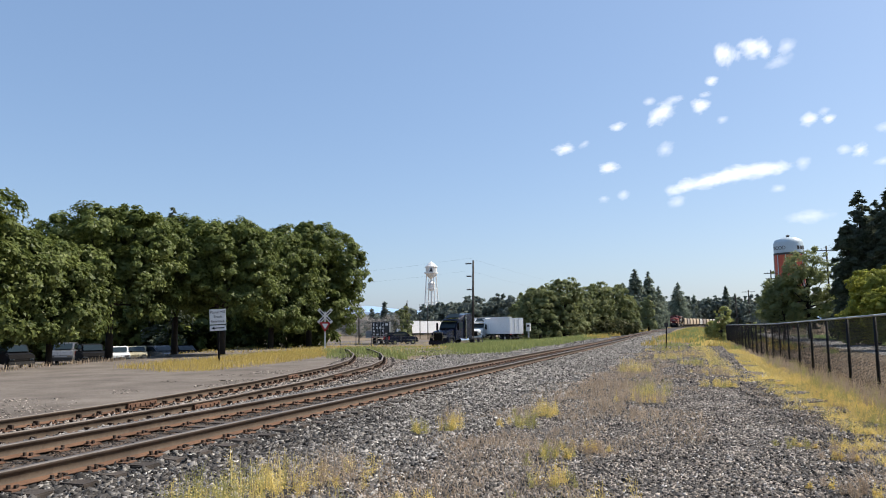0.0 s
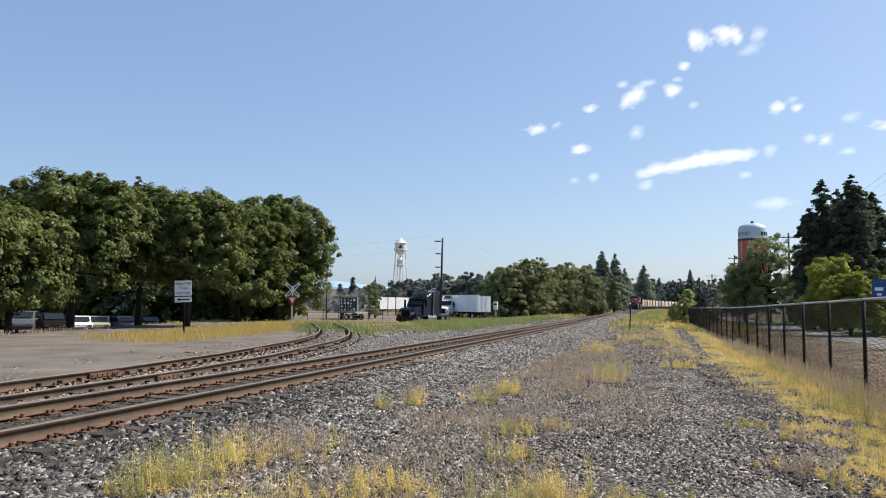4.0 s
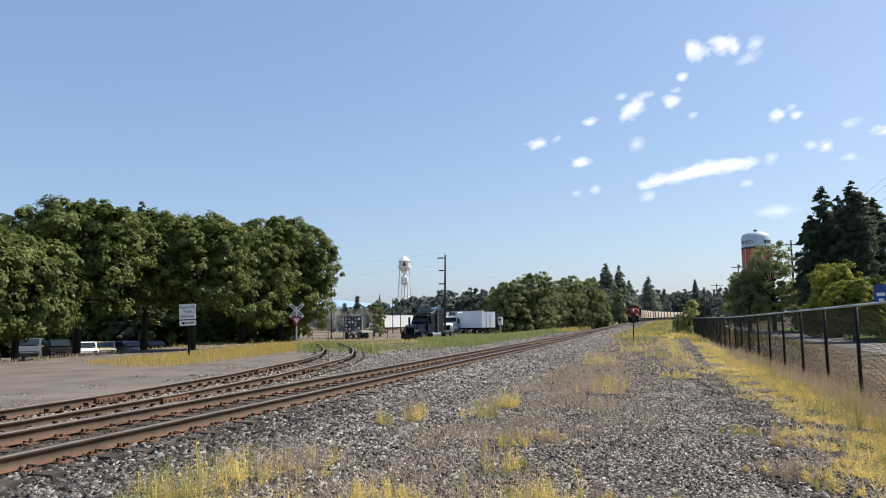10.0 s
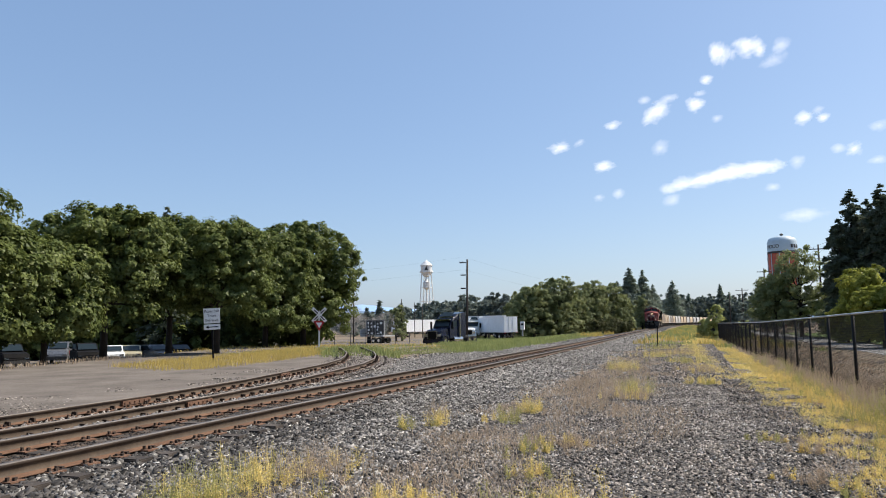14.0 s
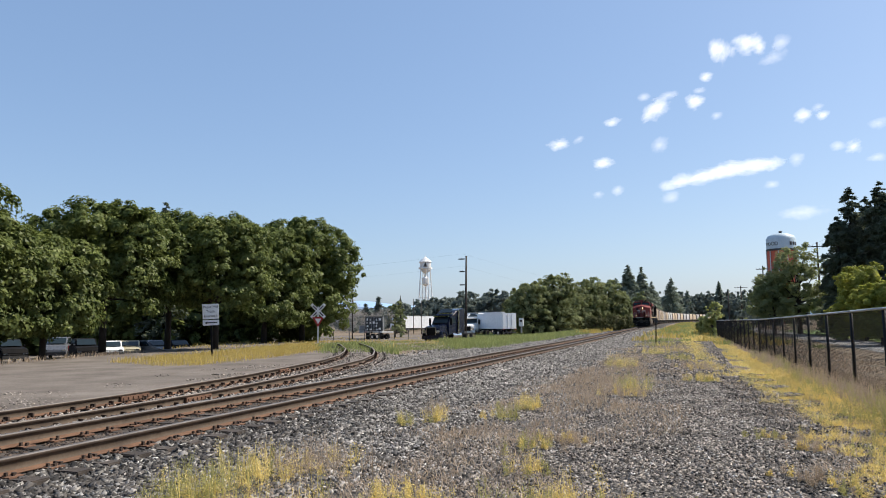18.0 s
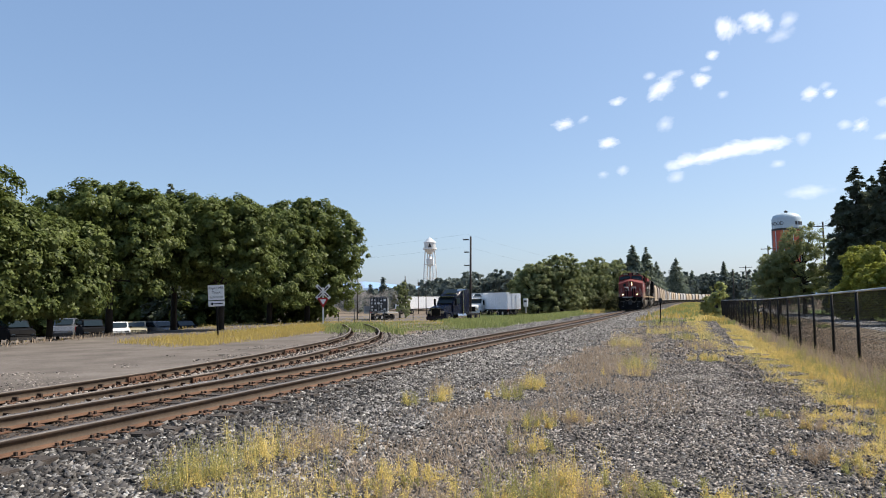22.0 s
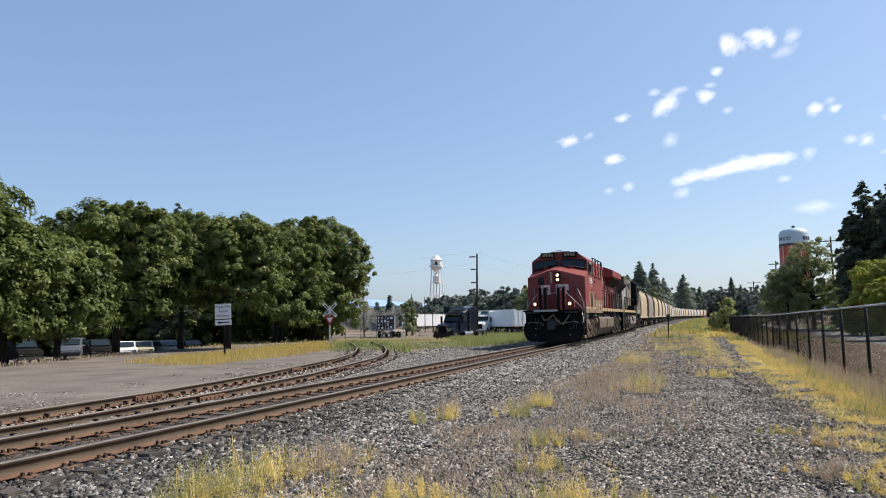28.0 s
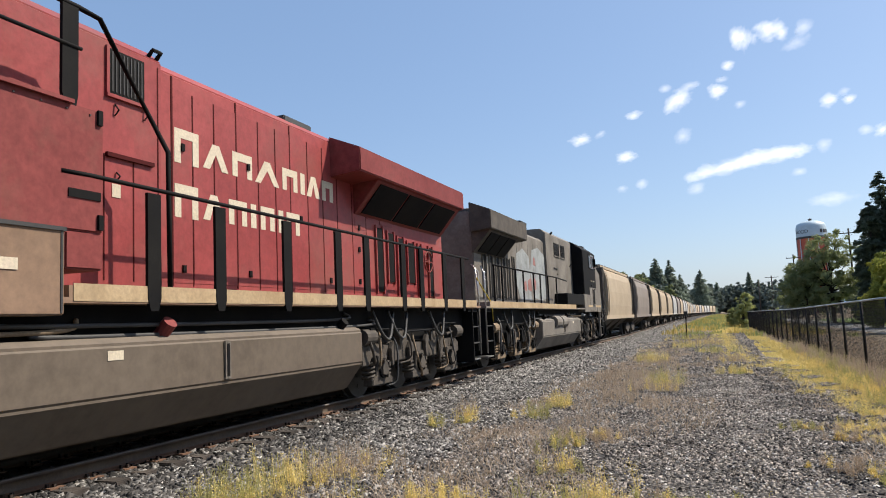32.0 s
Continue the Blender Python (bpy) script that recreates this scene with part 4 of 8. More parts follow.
# ---- clouds, far above the horizon ----
def cloud_mat(name, opacity):
    m = bpy.data.materials.new(name)
    m.use_nodes = True
    n, l = m.node_tree.nodes, m.node_tree.links
    n.remove(n["Principled BSDF"])
    co = n.new("ShaderNodeTexCoord")
    mp = n.new("ShaderNodeMapping")
    mp.inputs["Scale"].default_value = (0.009, 0.016, 0)
    l.new(co.outputs["Object"], mp.inputs["Vector"])
    oi = n.new("ShaderNodeObjectInfo")
    t = n.new("ShaderNodeTexNoise")
    t.noise_dimensions = "4D"
    t.inputs["Scale"].default_value, t.inputs["Detail"].default_value, t.inputs["Roughness"].default_value = 1.5, 9.0, 0.62
    l.new(mp.outputs[0], t.inputs["Vector"])
    mul = n.new("ShaderNodeMath")
    mul.operation = "MULTIPLY"
    mul.inputs[1].default_value = 40
    l.new(oi.outputs["Random"], mul.inputs[0])
    l.new(mul.outputs[0], t.inputs["W"])
    # fall-off from the middle of the patch
    v = n.new("ShaderNodeVectorMath")
    v.operation = "SUBTRACT"
    v.inputs[1].default_value = (0.5, 0.5, 0.5)
    l.new(co.outputs["Generated"], v.inputs[0])
    ln = n.new("ShaderNodeVectorMath")
    ln.operation = "LENGTH"
    flat = n.new("ShaderNodeVectorMath")
    flat.operation = "MULTIPLY"
    flat.inputs[1].default_value = (1, 1, 0)
    l.new(v.outputs[0], flat.inputs[0])
    l.new(flat.outputs[0], ln.inputs[0])
    fall = n.new("ShaderNodeMapRange")
    fall.inputs["From Min"].default_value, fall.inputs["From Max"].default_value, fall.inputs["To Min"].default_value, fall.inputs["To Max"].default_value = 0.0, 0.5, 0.30, -0.42
    l.new(ln.outputs["Value"], fall.inputs["Value"])
    add = n.new("ShaderNodeMath")
    l.new(t.outputs["Fac"], add.inputs[0])
    l.new(fall.outputs["Result"], add.inputs[1])
    r = n.new("ShaderNodeMapRange")
    r.inputs["From Min"].default_value, r.inputs["From Max"].default_value, r.inputs["To Max"].default_value = 0.38, 0.80, opacity
    l.new(add.outputs[0], r.inputs["Value"])
    tr, em, mx = n.new("ShaderNodeBsdfTransparent"), n.new("ShaderNodeEmission"), n.new("ShaderNodeMixShader")
    em.inputs["Color"].default_value, em.inputs["Strength"].default_value = (0.93, 0.95, 1.0, 1), 0.95
    l.new(r.outputs["Result"], mx.inputs[0])
    l.new(tr.outputs[0], mx.inputs[1])
    l.new(em.outputs[0], mx.inputs[2])
    l.new(mx.outputs[0], n["Material Output"].inputs["Surface"])
    return m


CLOUD, THIN = cloud_mat("cloud_white", 0.90), cloud_mat("cloud_thin", 0.42)
WHITE_CLOUDS = [(2.8, 19.2, 2.2, 2.3, 60), (4.6, 19.5, 2.4, 2.0, 25), (5.5, 19.1, 1.3, 1.2, 20), (1.7, 17.5, 1.3, 0.9, 15), (-2.0, 15.6, 3.0, 1.8, 22), (0.8, 15.9, 1.7, 1.4, 20), (-5.2, 14.9, 1.7, 0.9, 8),
                (-9.2, 13.5, 2.4, 1.2, 5), (-6.0, 11.9, 2.1, 1.2, 5), (8.1, 14.0, 1.7, 1.2, 20), (9.3, 13.9, 1.2, 0.8, 10), (11.1, 11.5, 1.6, 1.1, 25)]
LONG_CLOUD = [(-0.6, 10.1, 4.4, 1.2, 12), (1.0, 10.45, 4.6, 1.4, 9), (2.6, 10.7, 4.8, 1.5, 6), (4.2, 10.9, 4.2, 1.4, 5), (5.7, 11.0, 3.2, 1.2, 3)]
EAST_CLOUDS = [(18.6, 14.7, 6.5, 2.4, 8), (17.7, 17.9, 5.0, 1.8, 5), (15.8, 12.1, 5.6, 1.2, 0), (20.6, 12.4, 4.5, 2.0, 0)]
WISPS = [(6.4, 18.3, 2.3, 1.2, 25), (6.9, 19.2, 1.6, 1.2, 30), (-2.8, 16.5, 1.3, 0.7, 8), (-1.0, 16.5, 1.9, 0.7, 5), (1.2, 16.6, 1.2, 0.5, 5), (-7.8, 13.8, 1.4, 0.6, 25), (-1.8, 13.0, 1.7, 1.3, 30), (-1.1, 9.1, 1.9, 1.0, 10),
         (7.5, 11.1, 1.3, 1.0, 10), (9.1, 14.5, 1.2, 0.8, 10), (10.1, 11.7, 1.2, 0.8, 5), (12.6, 12.9, 1.7, 1.0, 0), (-6.5, 9.6, 1.3, 0.7, 5), (-5.0, 9.8, 1.2, 0.9, 20), (7.5, 7.4, 5.5, 1.1, 2), (2.3, 14.7, 1.1, 0.7, 10), (12.4, 10.7, 1.5, 0.7, 5), (5.8, 9.5, 1.3, 0.6, 5)]
for az, el, w, h, tilt, m in [(*c, CLOUD) for c in WHITE_CLOUDS + LONG_CLOUD + EAST_CLOUDS] + [(*c, THIN) for c in WISPS]:
    a, e, d = radians(az), radians(el), 3200.0
    c = Vector((d * math.sin(a) * math.cos(e), d * math.cos(a) * math.cos(e), d * math.sin(e)))
    hw, hh = d * math.tan(radians(w / 2)) * 1.35, d * math.tan(radians(h / 2)) * 1.5
    nx, ny = 12, 6
    b = Build()
    b.add([(hw * (2 * i / nx - 1), hh * (2 * j / ny - 1), -0.04 * hw * ((2 * i / nx - 1) ** 2 + (2 * j / ny - 1) ** 2)) for j in range(ny + 1) for i in range(nx + 1)],
          [(j * (nx + 1) + i, j * (nx + 1) + i + 1, (j + 1) * (nx + 1) + i + 1, (j + 1) * (nx + 1) + i) for j in range(ny) for i in range(nx)])
    ob = part("cloud", b, m)
    ob.matrix_basis = look(c, c * 2) @ Matrix.Rotation(radians(tilt), 4, "Z")
    tagged(ob, "small white fair-weather cloud in a blue sky" if m is CLOUD else "thin wisp of white cloud", "cloud", "clouds", "structure")

# hills on the horizon; the blue haze is put into their glowing colour
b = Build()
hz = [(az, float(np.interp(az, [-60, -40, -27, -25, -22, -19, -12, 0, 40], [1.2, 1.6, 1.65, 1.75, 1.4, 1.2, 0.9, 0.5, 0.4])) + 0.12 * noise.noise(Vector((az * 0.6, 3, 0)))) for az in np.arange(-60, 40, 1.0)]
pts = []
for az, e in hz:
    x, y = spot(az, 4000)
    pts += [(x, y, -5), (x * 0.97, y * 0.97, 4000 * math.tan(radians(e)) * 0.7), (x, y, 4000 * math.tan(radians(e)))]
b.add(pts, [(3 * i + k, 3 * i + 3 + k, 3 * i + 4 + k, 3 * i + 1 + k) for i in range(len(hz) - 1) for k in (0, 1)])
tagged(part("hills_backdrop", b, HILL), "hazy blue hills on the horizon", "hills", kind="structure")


# ---- loose stone ----
def stones(name, pts, size, mat, label, seed, flat=0.7):
    """Angular chips: three-cornered slabs with shifted corners, one joined mesh."""
    r = np.random.default_rng(seed)
    n = len(pts)
    base = np.array([(-1, -0.75, -0.5), (1.05, -0.55, -0.5), (0.05, 1.0, -0.5), (-0.85, -0.65, 0.5), (0.9, -0.5, 0.5), (0.05, 0.85, 0.5)], float)
    v = base[None] * r.uniform(0.65, 1.15, (n, 6, 3)) + r.uniform(-0.25, 0.25, (n, 6, 3)) * np.array([1, 1, 0.5])
    v *= (r.uniform(0.7, 1.3, (n, 1, 3)) * np.array([1, 1, flat]) * (size * r.uniform(0.55, 1.35, n))[:, None, None])
    a, tx, ty = r.uniform(0, math.tau, n), r.normal(size=n) * 0.38, r.normal(size=n) * 0.38
    ca, sa = np.cos(a)[:, None], np.sin(a)[:, None]
    x, y, z = v[..., 0], v[..., 1], v[..., 2]
    x, y = x * ca - y * sa, x * sa + y * ca
    z = z + x * np.sin(tx)[:, None] + y * np.sin(ty)[:, None]
    v = np.stack([x, y, z], -1) + pts[:, None]
    tris = np.array([(3, 4, 5), (0, 1, 4), (0, 4, 3), (1, 2, 5), (1, 5, 4), (2, 0, 3), (2, 3, 5)])
    f = (np.arange(n)[:, None, None] * 6 + tris[None]).reshape(-1, 3)
    return tagged(part(name, raw_mesh(name, v.reshape(-1, 3), f, mat), None), label, "stones", kind="stuff")


def bed_z(x, y):
    """Height of the ballast bed at x across and y along."""
    return float(np.interp(x - track_x(y), [p[0] for p in prof], [p[1] for p in prof]))


def scatter(n, x0, x1, y0, y1, seed, keep=None, near=1.0):
    """Random spots in a strip, thicker towards y0."""
    r = np.random.default_rng(seed)
    x = r.uniform(x0, x1, n)
    y = y0 + (y1 - y0) * r.uniform(0, 1, n) ** near
    if keep is not None:
        k = np.array([keep(a, b) for a, b in zip(x, y)], bool)
        x, y = x[k], y[k]
    return x, y


def clear_of_rails(x, y):
    d = abs(x - track_x(y))
    return not (0.66 < d < 0.85) and not (abs(abs(x - siding_x(y)) - 0.7525) < 0.11)


def stone_spots(x, y, lift=0.0):
    z = np.array([max(bed_z(a, b), ground_z(a, b)) + lift for a, b in zip(x, y)])
    return np.stack([x, y, z], 1)


x, y = scatter(26000, -6.78, -3.7, 4.5, 20, 111, lambda a, b: clear_of_rails(a, b) and (a + 0.25 * math.sin(b * 2.3) > -5.5 or b > 13 or noise.noise(Vector((a * 9, b * 9, 3))) > 0.1), 1.25)
stones("ballast_stones", stone_spots(x, y, 0.004), 0.037, STONE, "grey crushed ballast on the track shoulder", 30, 0.8)
x, y = scatter(19000, -6.78, -3.6, 4.5, 22, 101, clear_of_rails, 1.4)
stones("ballast_stones", stone_spots(x, y, 0.006), 0.037, DARKPEBBLE, "dark ballast on the track shoulder", 1, 0.8)
x, y = scatter(7500, -6.7, -3.5, 4.6, 46, 113, lambda a, b: clear_of_rails(a, b) and (a > -5.0 or b > 15 or noise.noise(Vector((a * 7, b * 7, 13))) > 0.25) and noise.noise(Vector((a * 0.8, b * 0.5, 91))) > -0.3, 1.4)
stones("ballast_stones", stone_spots(x, y, 0.014), 0.029, PALESTONE, "pale chips among the crushed ballast", 33, 0.7)
x, y = scatter(26000, -6.7, -3.8, 19, 62, 102, None, 1.4)
stones("ballast_stones", stone_spots(x, y, 0.010), 0.054, STONE, "grey crushed ballast on the track shoulder", 2, 0.9)
x, y = scatter(6000, -6.7, -3.8, 19, 62, 114, None, 1.4)
stones("ballast_stones", stone_spots(x, y, 0.012), 0.055, DARKPEBBLE, "dark ballast on the track shoulder", 36, 0.9)
x, y = scatter(30000, -8.30, -6.95, 4.5, 40, 103, clear_of_rails, 1.3)
stones("ballast_stones", stone_spots(x, y, -0.010), 0.030, DARKSTONE, "dark ballast between the rails", 3)
x, y = scatter(34000, -13.5, -8.5, 5, 60, 104, lambda a, b: clear_of_rails(a, b) and a > siding_x(b) - 1.0, 1.4)
stones("ballast_stones", stone_spots(x, y, 0.02) + np.array([0, 0, 0.03]), 0.042, STONE, "grey crushed ballast between main line and siding", 4)
x, y = scatter(9000, -20, -9.0, 22, 100, 105, lambda a, b: a > siding_x(min(b, 45)) + 1.0 - max(b - 45, 0) * 0.02 and a > -14.5 - 0.02 * b and clear_of_rails(a, b), 1.5)
stones("ballast_stones", stone_spots(x, y, 0.02), 0.07, STONE, "grey crushed ballast beyond the main line", 5)
x, y = scatter(46000, -24, -8.6, 5, 42, 109, lambda a, b: abs(a - siding_x(b)) < 1.75 + 0.4 * noise.noise(Vector((a, b, 1))) and clear_of_rails(a, b), 1.3)
stones("siding_stones", np.stack([x, y, 0 * x + 0.135 - 0.05 * (abs(x - np.array([siding_x(b) for b in y])) > 1.3)], 1), 0.036, PEBBLE, "dusty gravel filling the disused siding", 9)
x, y = scatter(5000, -6.8, -4.6, 60, 150, 106, None, 1.5)
stones("ballast_stones", stone_spots(x + np.array([track_x(b) + 7.6 for b in y]), y, 0.01), 0.085, STONE, "grey crushed ballast on the far shoulder", 6)


def strip_left(y):
    return float(np.interp(y, [4, 8, 10, 13, 18, 33, 56, 80, 150], [1.5, 1.75, 1.95, 1.95, 1.45, 0.45, -0.4, -0.3, 0.0]))


def strip_edge(a, b):
    return a < np.interp(b, [5, 10.5, 16, 29], [2.9, 2.7, 2.1, 1.5]) + 0.35 * math.sin(b * 3.1)


x, y = scatter(78000, -4.4, 3.1, 4.5, 25, 107, strip_edge, 1.5)
stones("gravel_stones", stone_spots(x, y, 0.002), 0.020, PEBBLE, "grey-brown chips of the gravel strip", 7, 0.75)
x, y = scatter(30000, -4.4, 2.5, 4.5, 26, 112, lambda a, b: strip_edge(a, b) and noise.noise(Vector((a * 0.7, b * 0.5, 71))) > -0.3, 1.4)
stones("gravel_stones", stone_spots(x, y, 0.004), 0.023, DARKPEBBLE, "dark coarse chips on the gravel strip", 31, 0.8)
x, y = scatter(7000, -4.4, 2.3, 4.5, 30, 115, strip_edge, 1.4)
stones("gravel_stones", stone_spots(x, y, 0.008), 0.019, PALESTONE, "pale chips on the gravel strip", 37, 0.6)
x, y = scatter(9000, 0.2, 2.6, 4.5, 26, 117, lambda a, b: abs(a - strip_left(b) + 0.25) < 0.5 + 0.3 * noise.noise(Vector((a, b, 5))) and noise.noise(Vector((a * 1.6, b * 1.2, 77))) > -0.1, 1.3)
stones("gravel_stones", stone_spots(x, y, 0.012), 0.026, DARKPEBBLE, "dark coarse chips along the edge of the weeds", 42, 0.9)
x, y = scatter(24000, -4.4, 1.3, 23, 62, 108, None, 1.5)
stones("gravel_stones", stone_spots(x, y, 0.004), 0.038, PEBBLE, "grey-brown chips of the gravel strip", 8, 0.8)
x, y = scatter(7000, -4.4, 1.3, 23, 62, 116, None, 1.5)
stones("gravel_stones", stone_spots(x, y, 0.006), 0.045, DARKPEBBLE, "dark coarse chips on the gravel strip", 38, 1.1)


# ---- weeds and grass ----
def blades(name, x, y, h, w, mat, label, seed, z=None, lean=0.5, per=1, spread=0.0):
    """Tapered bent blades, one joined mesh."""
    r = np.random.default_rng(seed)
    x, y = np.repeat(x, per), np.repeat(y, per)
    n = len(x)
    x, y = x + r.normal(size=n) * spread, y + r.normal(size=n) * spread
    zz = np.array([ground_z(a, b) for a, b in zip(x, y)]) - 0.02 if z is None else np.full(n, z)
    a = r.uniform(0, math.tau, n)
    hh = h * r.uniform(0.45, 1.25, n)
    ln = hh * lean * r.uniform(0.1, 1.0, n)
    b2 = r.uniform(0, math.tau, n)
    base = np.stack([x, y, zz], 1)
    side = np.stack([np.cos(a), np.sin(a), 0 * a], 1) * (w * r.uniform(0.6, 1.3, n))[:, None]
    out = np.stack([np.cos(b2), np.sin(b2), 0 * a], 1) * ln[:, None]
    up = np.stack([0 * a, 0 * a, hh], 1)
    v = np.stack([base - side, base + side, base + out * 0.35 + up * 0.6 + side * 0.8, base + out * 0.35 + up * 0.6 - side * 0.8, base + out + up + side * 0.12, base + out + up - side * 0.12], 1).reshape(-1, 3)
    k = np.arange(n)[:, None] * 6
    f = np.concatenate([k + np.array([[0, 1, 2, 3]]), k + np.array([[3, 2, 4, 5]])])
    return tagged(part(name, raw_mesh(name, v, f, mat), None), label, "weeds", kind="stuff")


def plants(name, x, y, h, mat, label, seed, stems=5, leaves=16, leaf=0.022, z=None, kind="stuff", fan=0.42):
    """Upright weeds: thin leaning stems set with small leaves and seed heads."""
    r = np.random.default_rng(seed)
    p = len(x)
    zz = np.array([max(ground_z(a, b), bed_z(a, b) if a < -3.4 else -1) for a, b in zip(x, y)]) - 0.02
    sx, sy, sz = np.repeat(x, stems), np.repeat(y, stems), np.repeat(zz, stems)
    n = len(sx)
    hh = h * r.uniform(0.5, 1.15, n) * np.repeat(r.uniform(0.7, 1.2, p), stems)
    a = r.uniform(0, math.tau, n)
    out = np.stack([np.cos(a), np.sin(a), 0 * a], 1) * (hh * fan * r.uniform(0.1, 1.0, n))[:, None]
    base = np.stack([sx, sy, sz], 1) + out * 0.12
    top = base + out + np.stack([0 * a, 0 * a, hh], 1)
    side = np.stack([-np.sin(a), np.cos(a), 0 * a], 1) * 0.0035
    sv = np.stack([base - side, base + side, top + side * 0.5, top - side * 0.5], 1).reshape(-1, 3)
    m = n * leaves
    u = np.tile(np.linspace(0.15, 1.0, leaves), n) + r.uniform(-0.04, 0.04, m)
    b, t = np.repeat(base, leaves, 0), np.repeat(top, leaves, 0)
    wob = r.normal(size=(m, 3)) * (0.026 + 0.045 * (1 - u))[:, None] * np.array([1, 1, 0.5]) * (h / 0.4)
    pos = b + (t - b) * u[:, None] + wob
    nr = r.normal(size=(m, 3)) + np.array([0, 0, 0.6])
    nr /= np.linalg.norm(nr, axis=1)[:, None]
    uu = np.cross(nr, r.normal(size=(m, 3)))
    uu /= np.linalg.norm(uu, axis=1)[:, None]
    tt = np.cross(nr, uu)
    s = leaf * r.uniform(0.5, 1.3, (m, 1)) * (1.2 - 0.5 * u)[:, None]
    lv = np.stack([pos - uu * s, pos - tt * s * 0.45, pos + uu * s, pos + tt * s * 0.45], 1).reshape(-1, 3)
    v = np.concatenate([sv, lv])
    return tagged(part(name, raw_mesh(name, v, np.arange(len(v)).reshape(-1, 4), mat), None), label, "weeds", kind=kind)


def in_strip(a, b):
    e = strip_left(b) + 0.35 * noise.noise(Vector((a * 0.5, b * 0.7, 0)))
    bare = noise.noise(Vector((a * 1.1, b * 1.1, 7.0))) > 0.28 and b < 18
    return a < 3.3 + 0.3 * noise.noise(Vector((b * 0.8, 2, 0))) and (a > e or (a > e - 0.45 and noise.noise(Vector((a * 0.9, b * 0.9, 11.0))) > 0.25)) and not bare


x, y = scatter(16000, 0.6, 3.6, 4.4, 27, 201, lambda a, b: in_strip(a, b) and noise.noise(Vector((a * 2.2, b * 2.2, 21))) > -0.22, 1.4)
blades("yellow_weeds", x, y, 0.065, 0.0045, YELLOWWEED, "low mat of yellow weeds beside the gravel", 11, per=8, spread=0.06, lean=1.4)
x, y = scatter(2300, 0.9, 3.5, 4.4, 26, 202, lambda a, b: in_strip(a, b) and noise.noise(Vector((a * 1.3, b * 1.3, 23))) > -0.1, 1.3)
plants("yellow_weeds", x, y, 0.17, YELLOWWEED, "low yellow flowering weeds beside the gravel", 12, 4, 16, 0.011, fan=0.8)
x, y = scatter(330, 1.2, 3.5, 4.4, 24, 224, in_strip, 1.2)
plants("green_weeds", x, y, 0.24, GREENWEED, "yellow-green weeds among the yellow mat", 39, 4, 22, 0.011, fan=0.6)
x, y = scatter(5200, 0.3, 3.9, 4.4, 30, 217, lambda a, b: in_strip(a + 0.5, b) and noise.noise(Vector((a * 1.5, b * 1.5, 31))) > -0.1, 1.4)
blades("straw", x, y, 0.10, 0.005, DRYWEED, "pale straw among the yellow weeds", 26, per=4, spread=0.06, lean=1.8)
x, y = scatter(17000, -0.8, 3.4, 24, 160, 203, lambda a, b: in_strip(a + 0.015 * max(b - 19, 0), b) and noise.noise(Vector((a * 0.9, b * 0.5, 21))) > -0.2, 1.6)
blades("yellow_weeds", x, y, 0.12, 0.014, YELLOWWEED, "low yellow weeds beside the gravel", 13, per=4, spread=0.12, lean=1.3)
x, y = scatter(800, 2.6, 3.9, 5, 40, 221, lambda a, b: (a > 2.9 or noise.noise(Vector((a, b * 0.6, 83))) > 0.1) and (b > 11 or noise.noise(Vector((a * 2, b * 2, 85))) > 0.15), 1.2)
plants("fence_weeds", x, y, 0.44, DRYWEED, "dry brown weeds along the fence", 32, 5, 22, 0.011)
x, y = scatter(170, 2.55, 3.45, 5, 40, 204, lambda a, b: noise.noise(Vector((a, b * 0.5, 81))) > -0.1, 1.2)
plants("fence_weeds", x, y, 0.46, GREENWEED, "straggly green weeds along the fence", 14, 5, 30, 0.015)
x, y = scatter(90, 2.7, 3.5, 5.5, 13, 226, lambda a, b: noise.noise(Vector((a * 1.2, b * 0.9, 87))) > -0.25, 1.0)
plants("fence_weeds", x, y, 0.52, GREENWEED, "bushy yellow-green weeds against the fence", 43, 7, 46, 0.012, fan=0.5)
x, y = scatter(2600, 3.25, 4.6, 5, 90, 205, None, 1.5)
blades("fence_weeds", x - 0.015 * np.maximum(y - 19, 0), y, 0.30, 0.006, DRYWEED, "dry straw along the fence", 15, per=3, spread=0.08, lean=0.9)
x, y = scatter(9000, 3.8, 8.0, 6, 120, 206, lambda a, b: noise.noise(Vector((a * 0.4, b * 0.3, 3))) > -0.1, 1.5)
blades("dry_verge", x, y, 0.12, 0.012, DRYWEED, "short dry grass on the verge", 16, per=2, spread=0.1, lean=0.9)
x, y = scatter(3200, -55, -15, 46, 112, 218, lambda a, b: noise.noise(Vector((a * 0.15, b * 0.15, 41))) > -0.15 and a < track_x(b) - 9, 1.2)
blades("yard_grass", x, y, 0.22, 0.02, GOLDGRASS, "sparse dry grass at the edge of the yard", 27, per=3, spread=0.3, lean=0.8)
x, y = scatter(5000, -30, -12.5, 42, 66, 222, lambda a, b: a < track_x(b) - 5.2 and noise.noise(Vector((a * 0.3, b * 0.3, 45))) > -0.25, 1.1)
blades("yard_grass", x, y, 0.16, 0.01, GRASS, "thin green grass beside the siding", 34, per=4, spread=0.2, lean=0.9)
x, y = scatter(5000, -30, -12.5, 42, 66, 223, lambda a, b: a < track_x(b) - 4.5, 1.1)
stones("yard_stones", np.stack([x, y, np.array([ground_z(a, b) for a, b in zip(x, y)]) - 0.02], 1), 0.05, PEBBLE, "scattered gravel beside the siding", 35, 0.8)
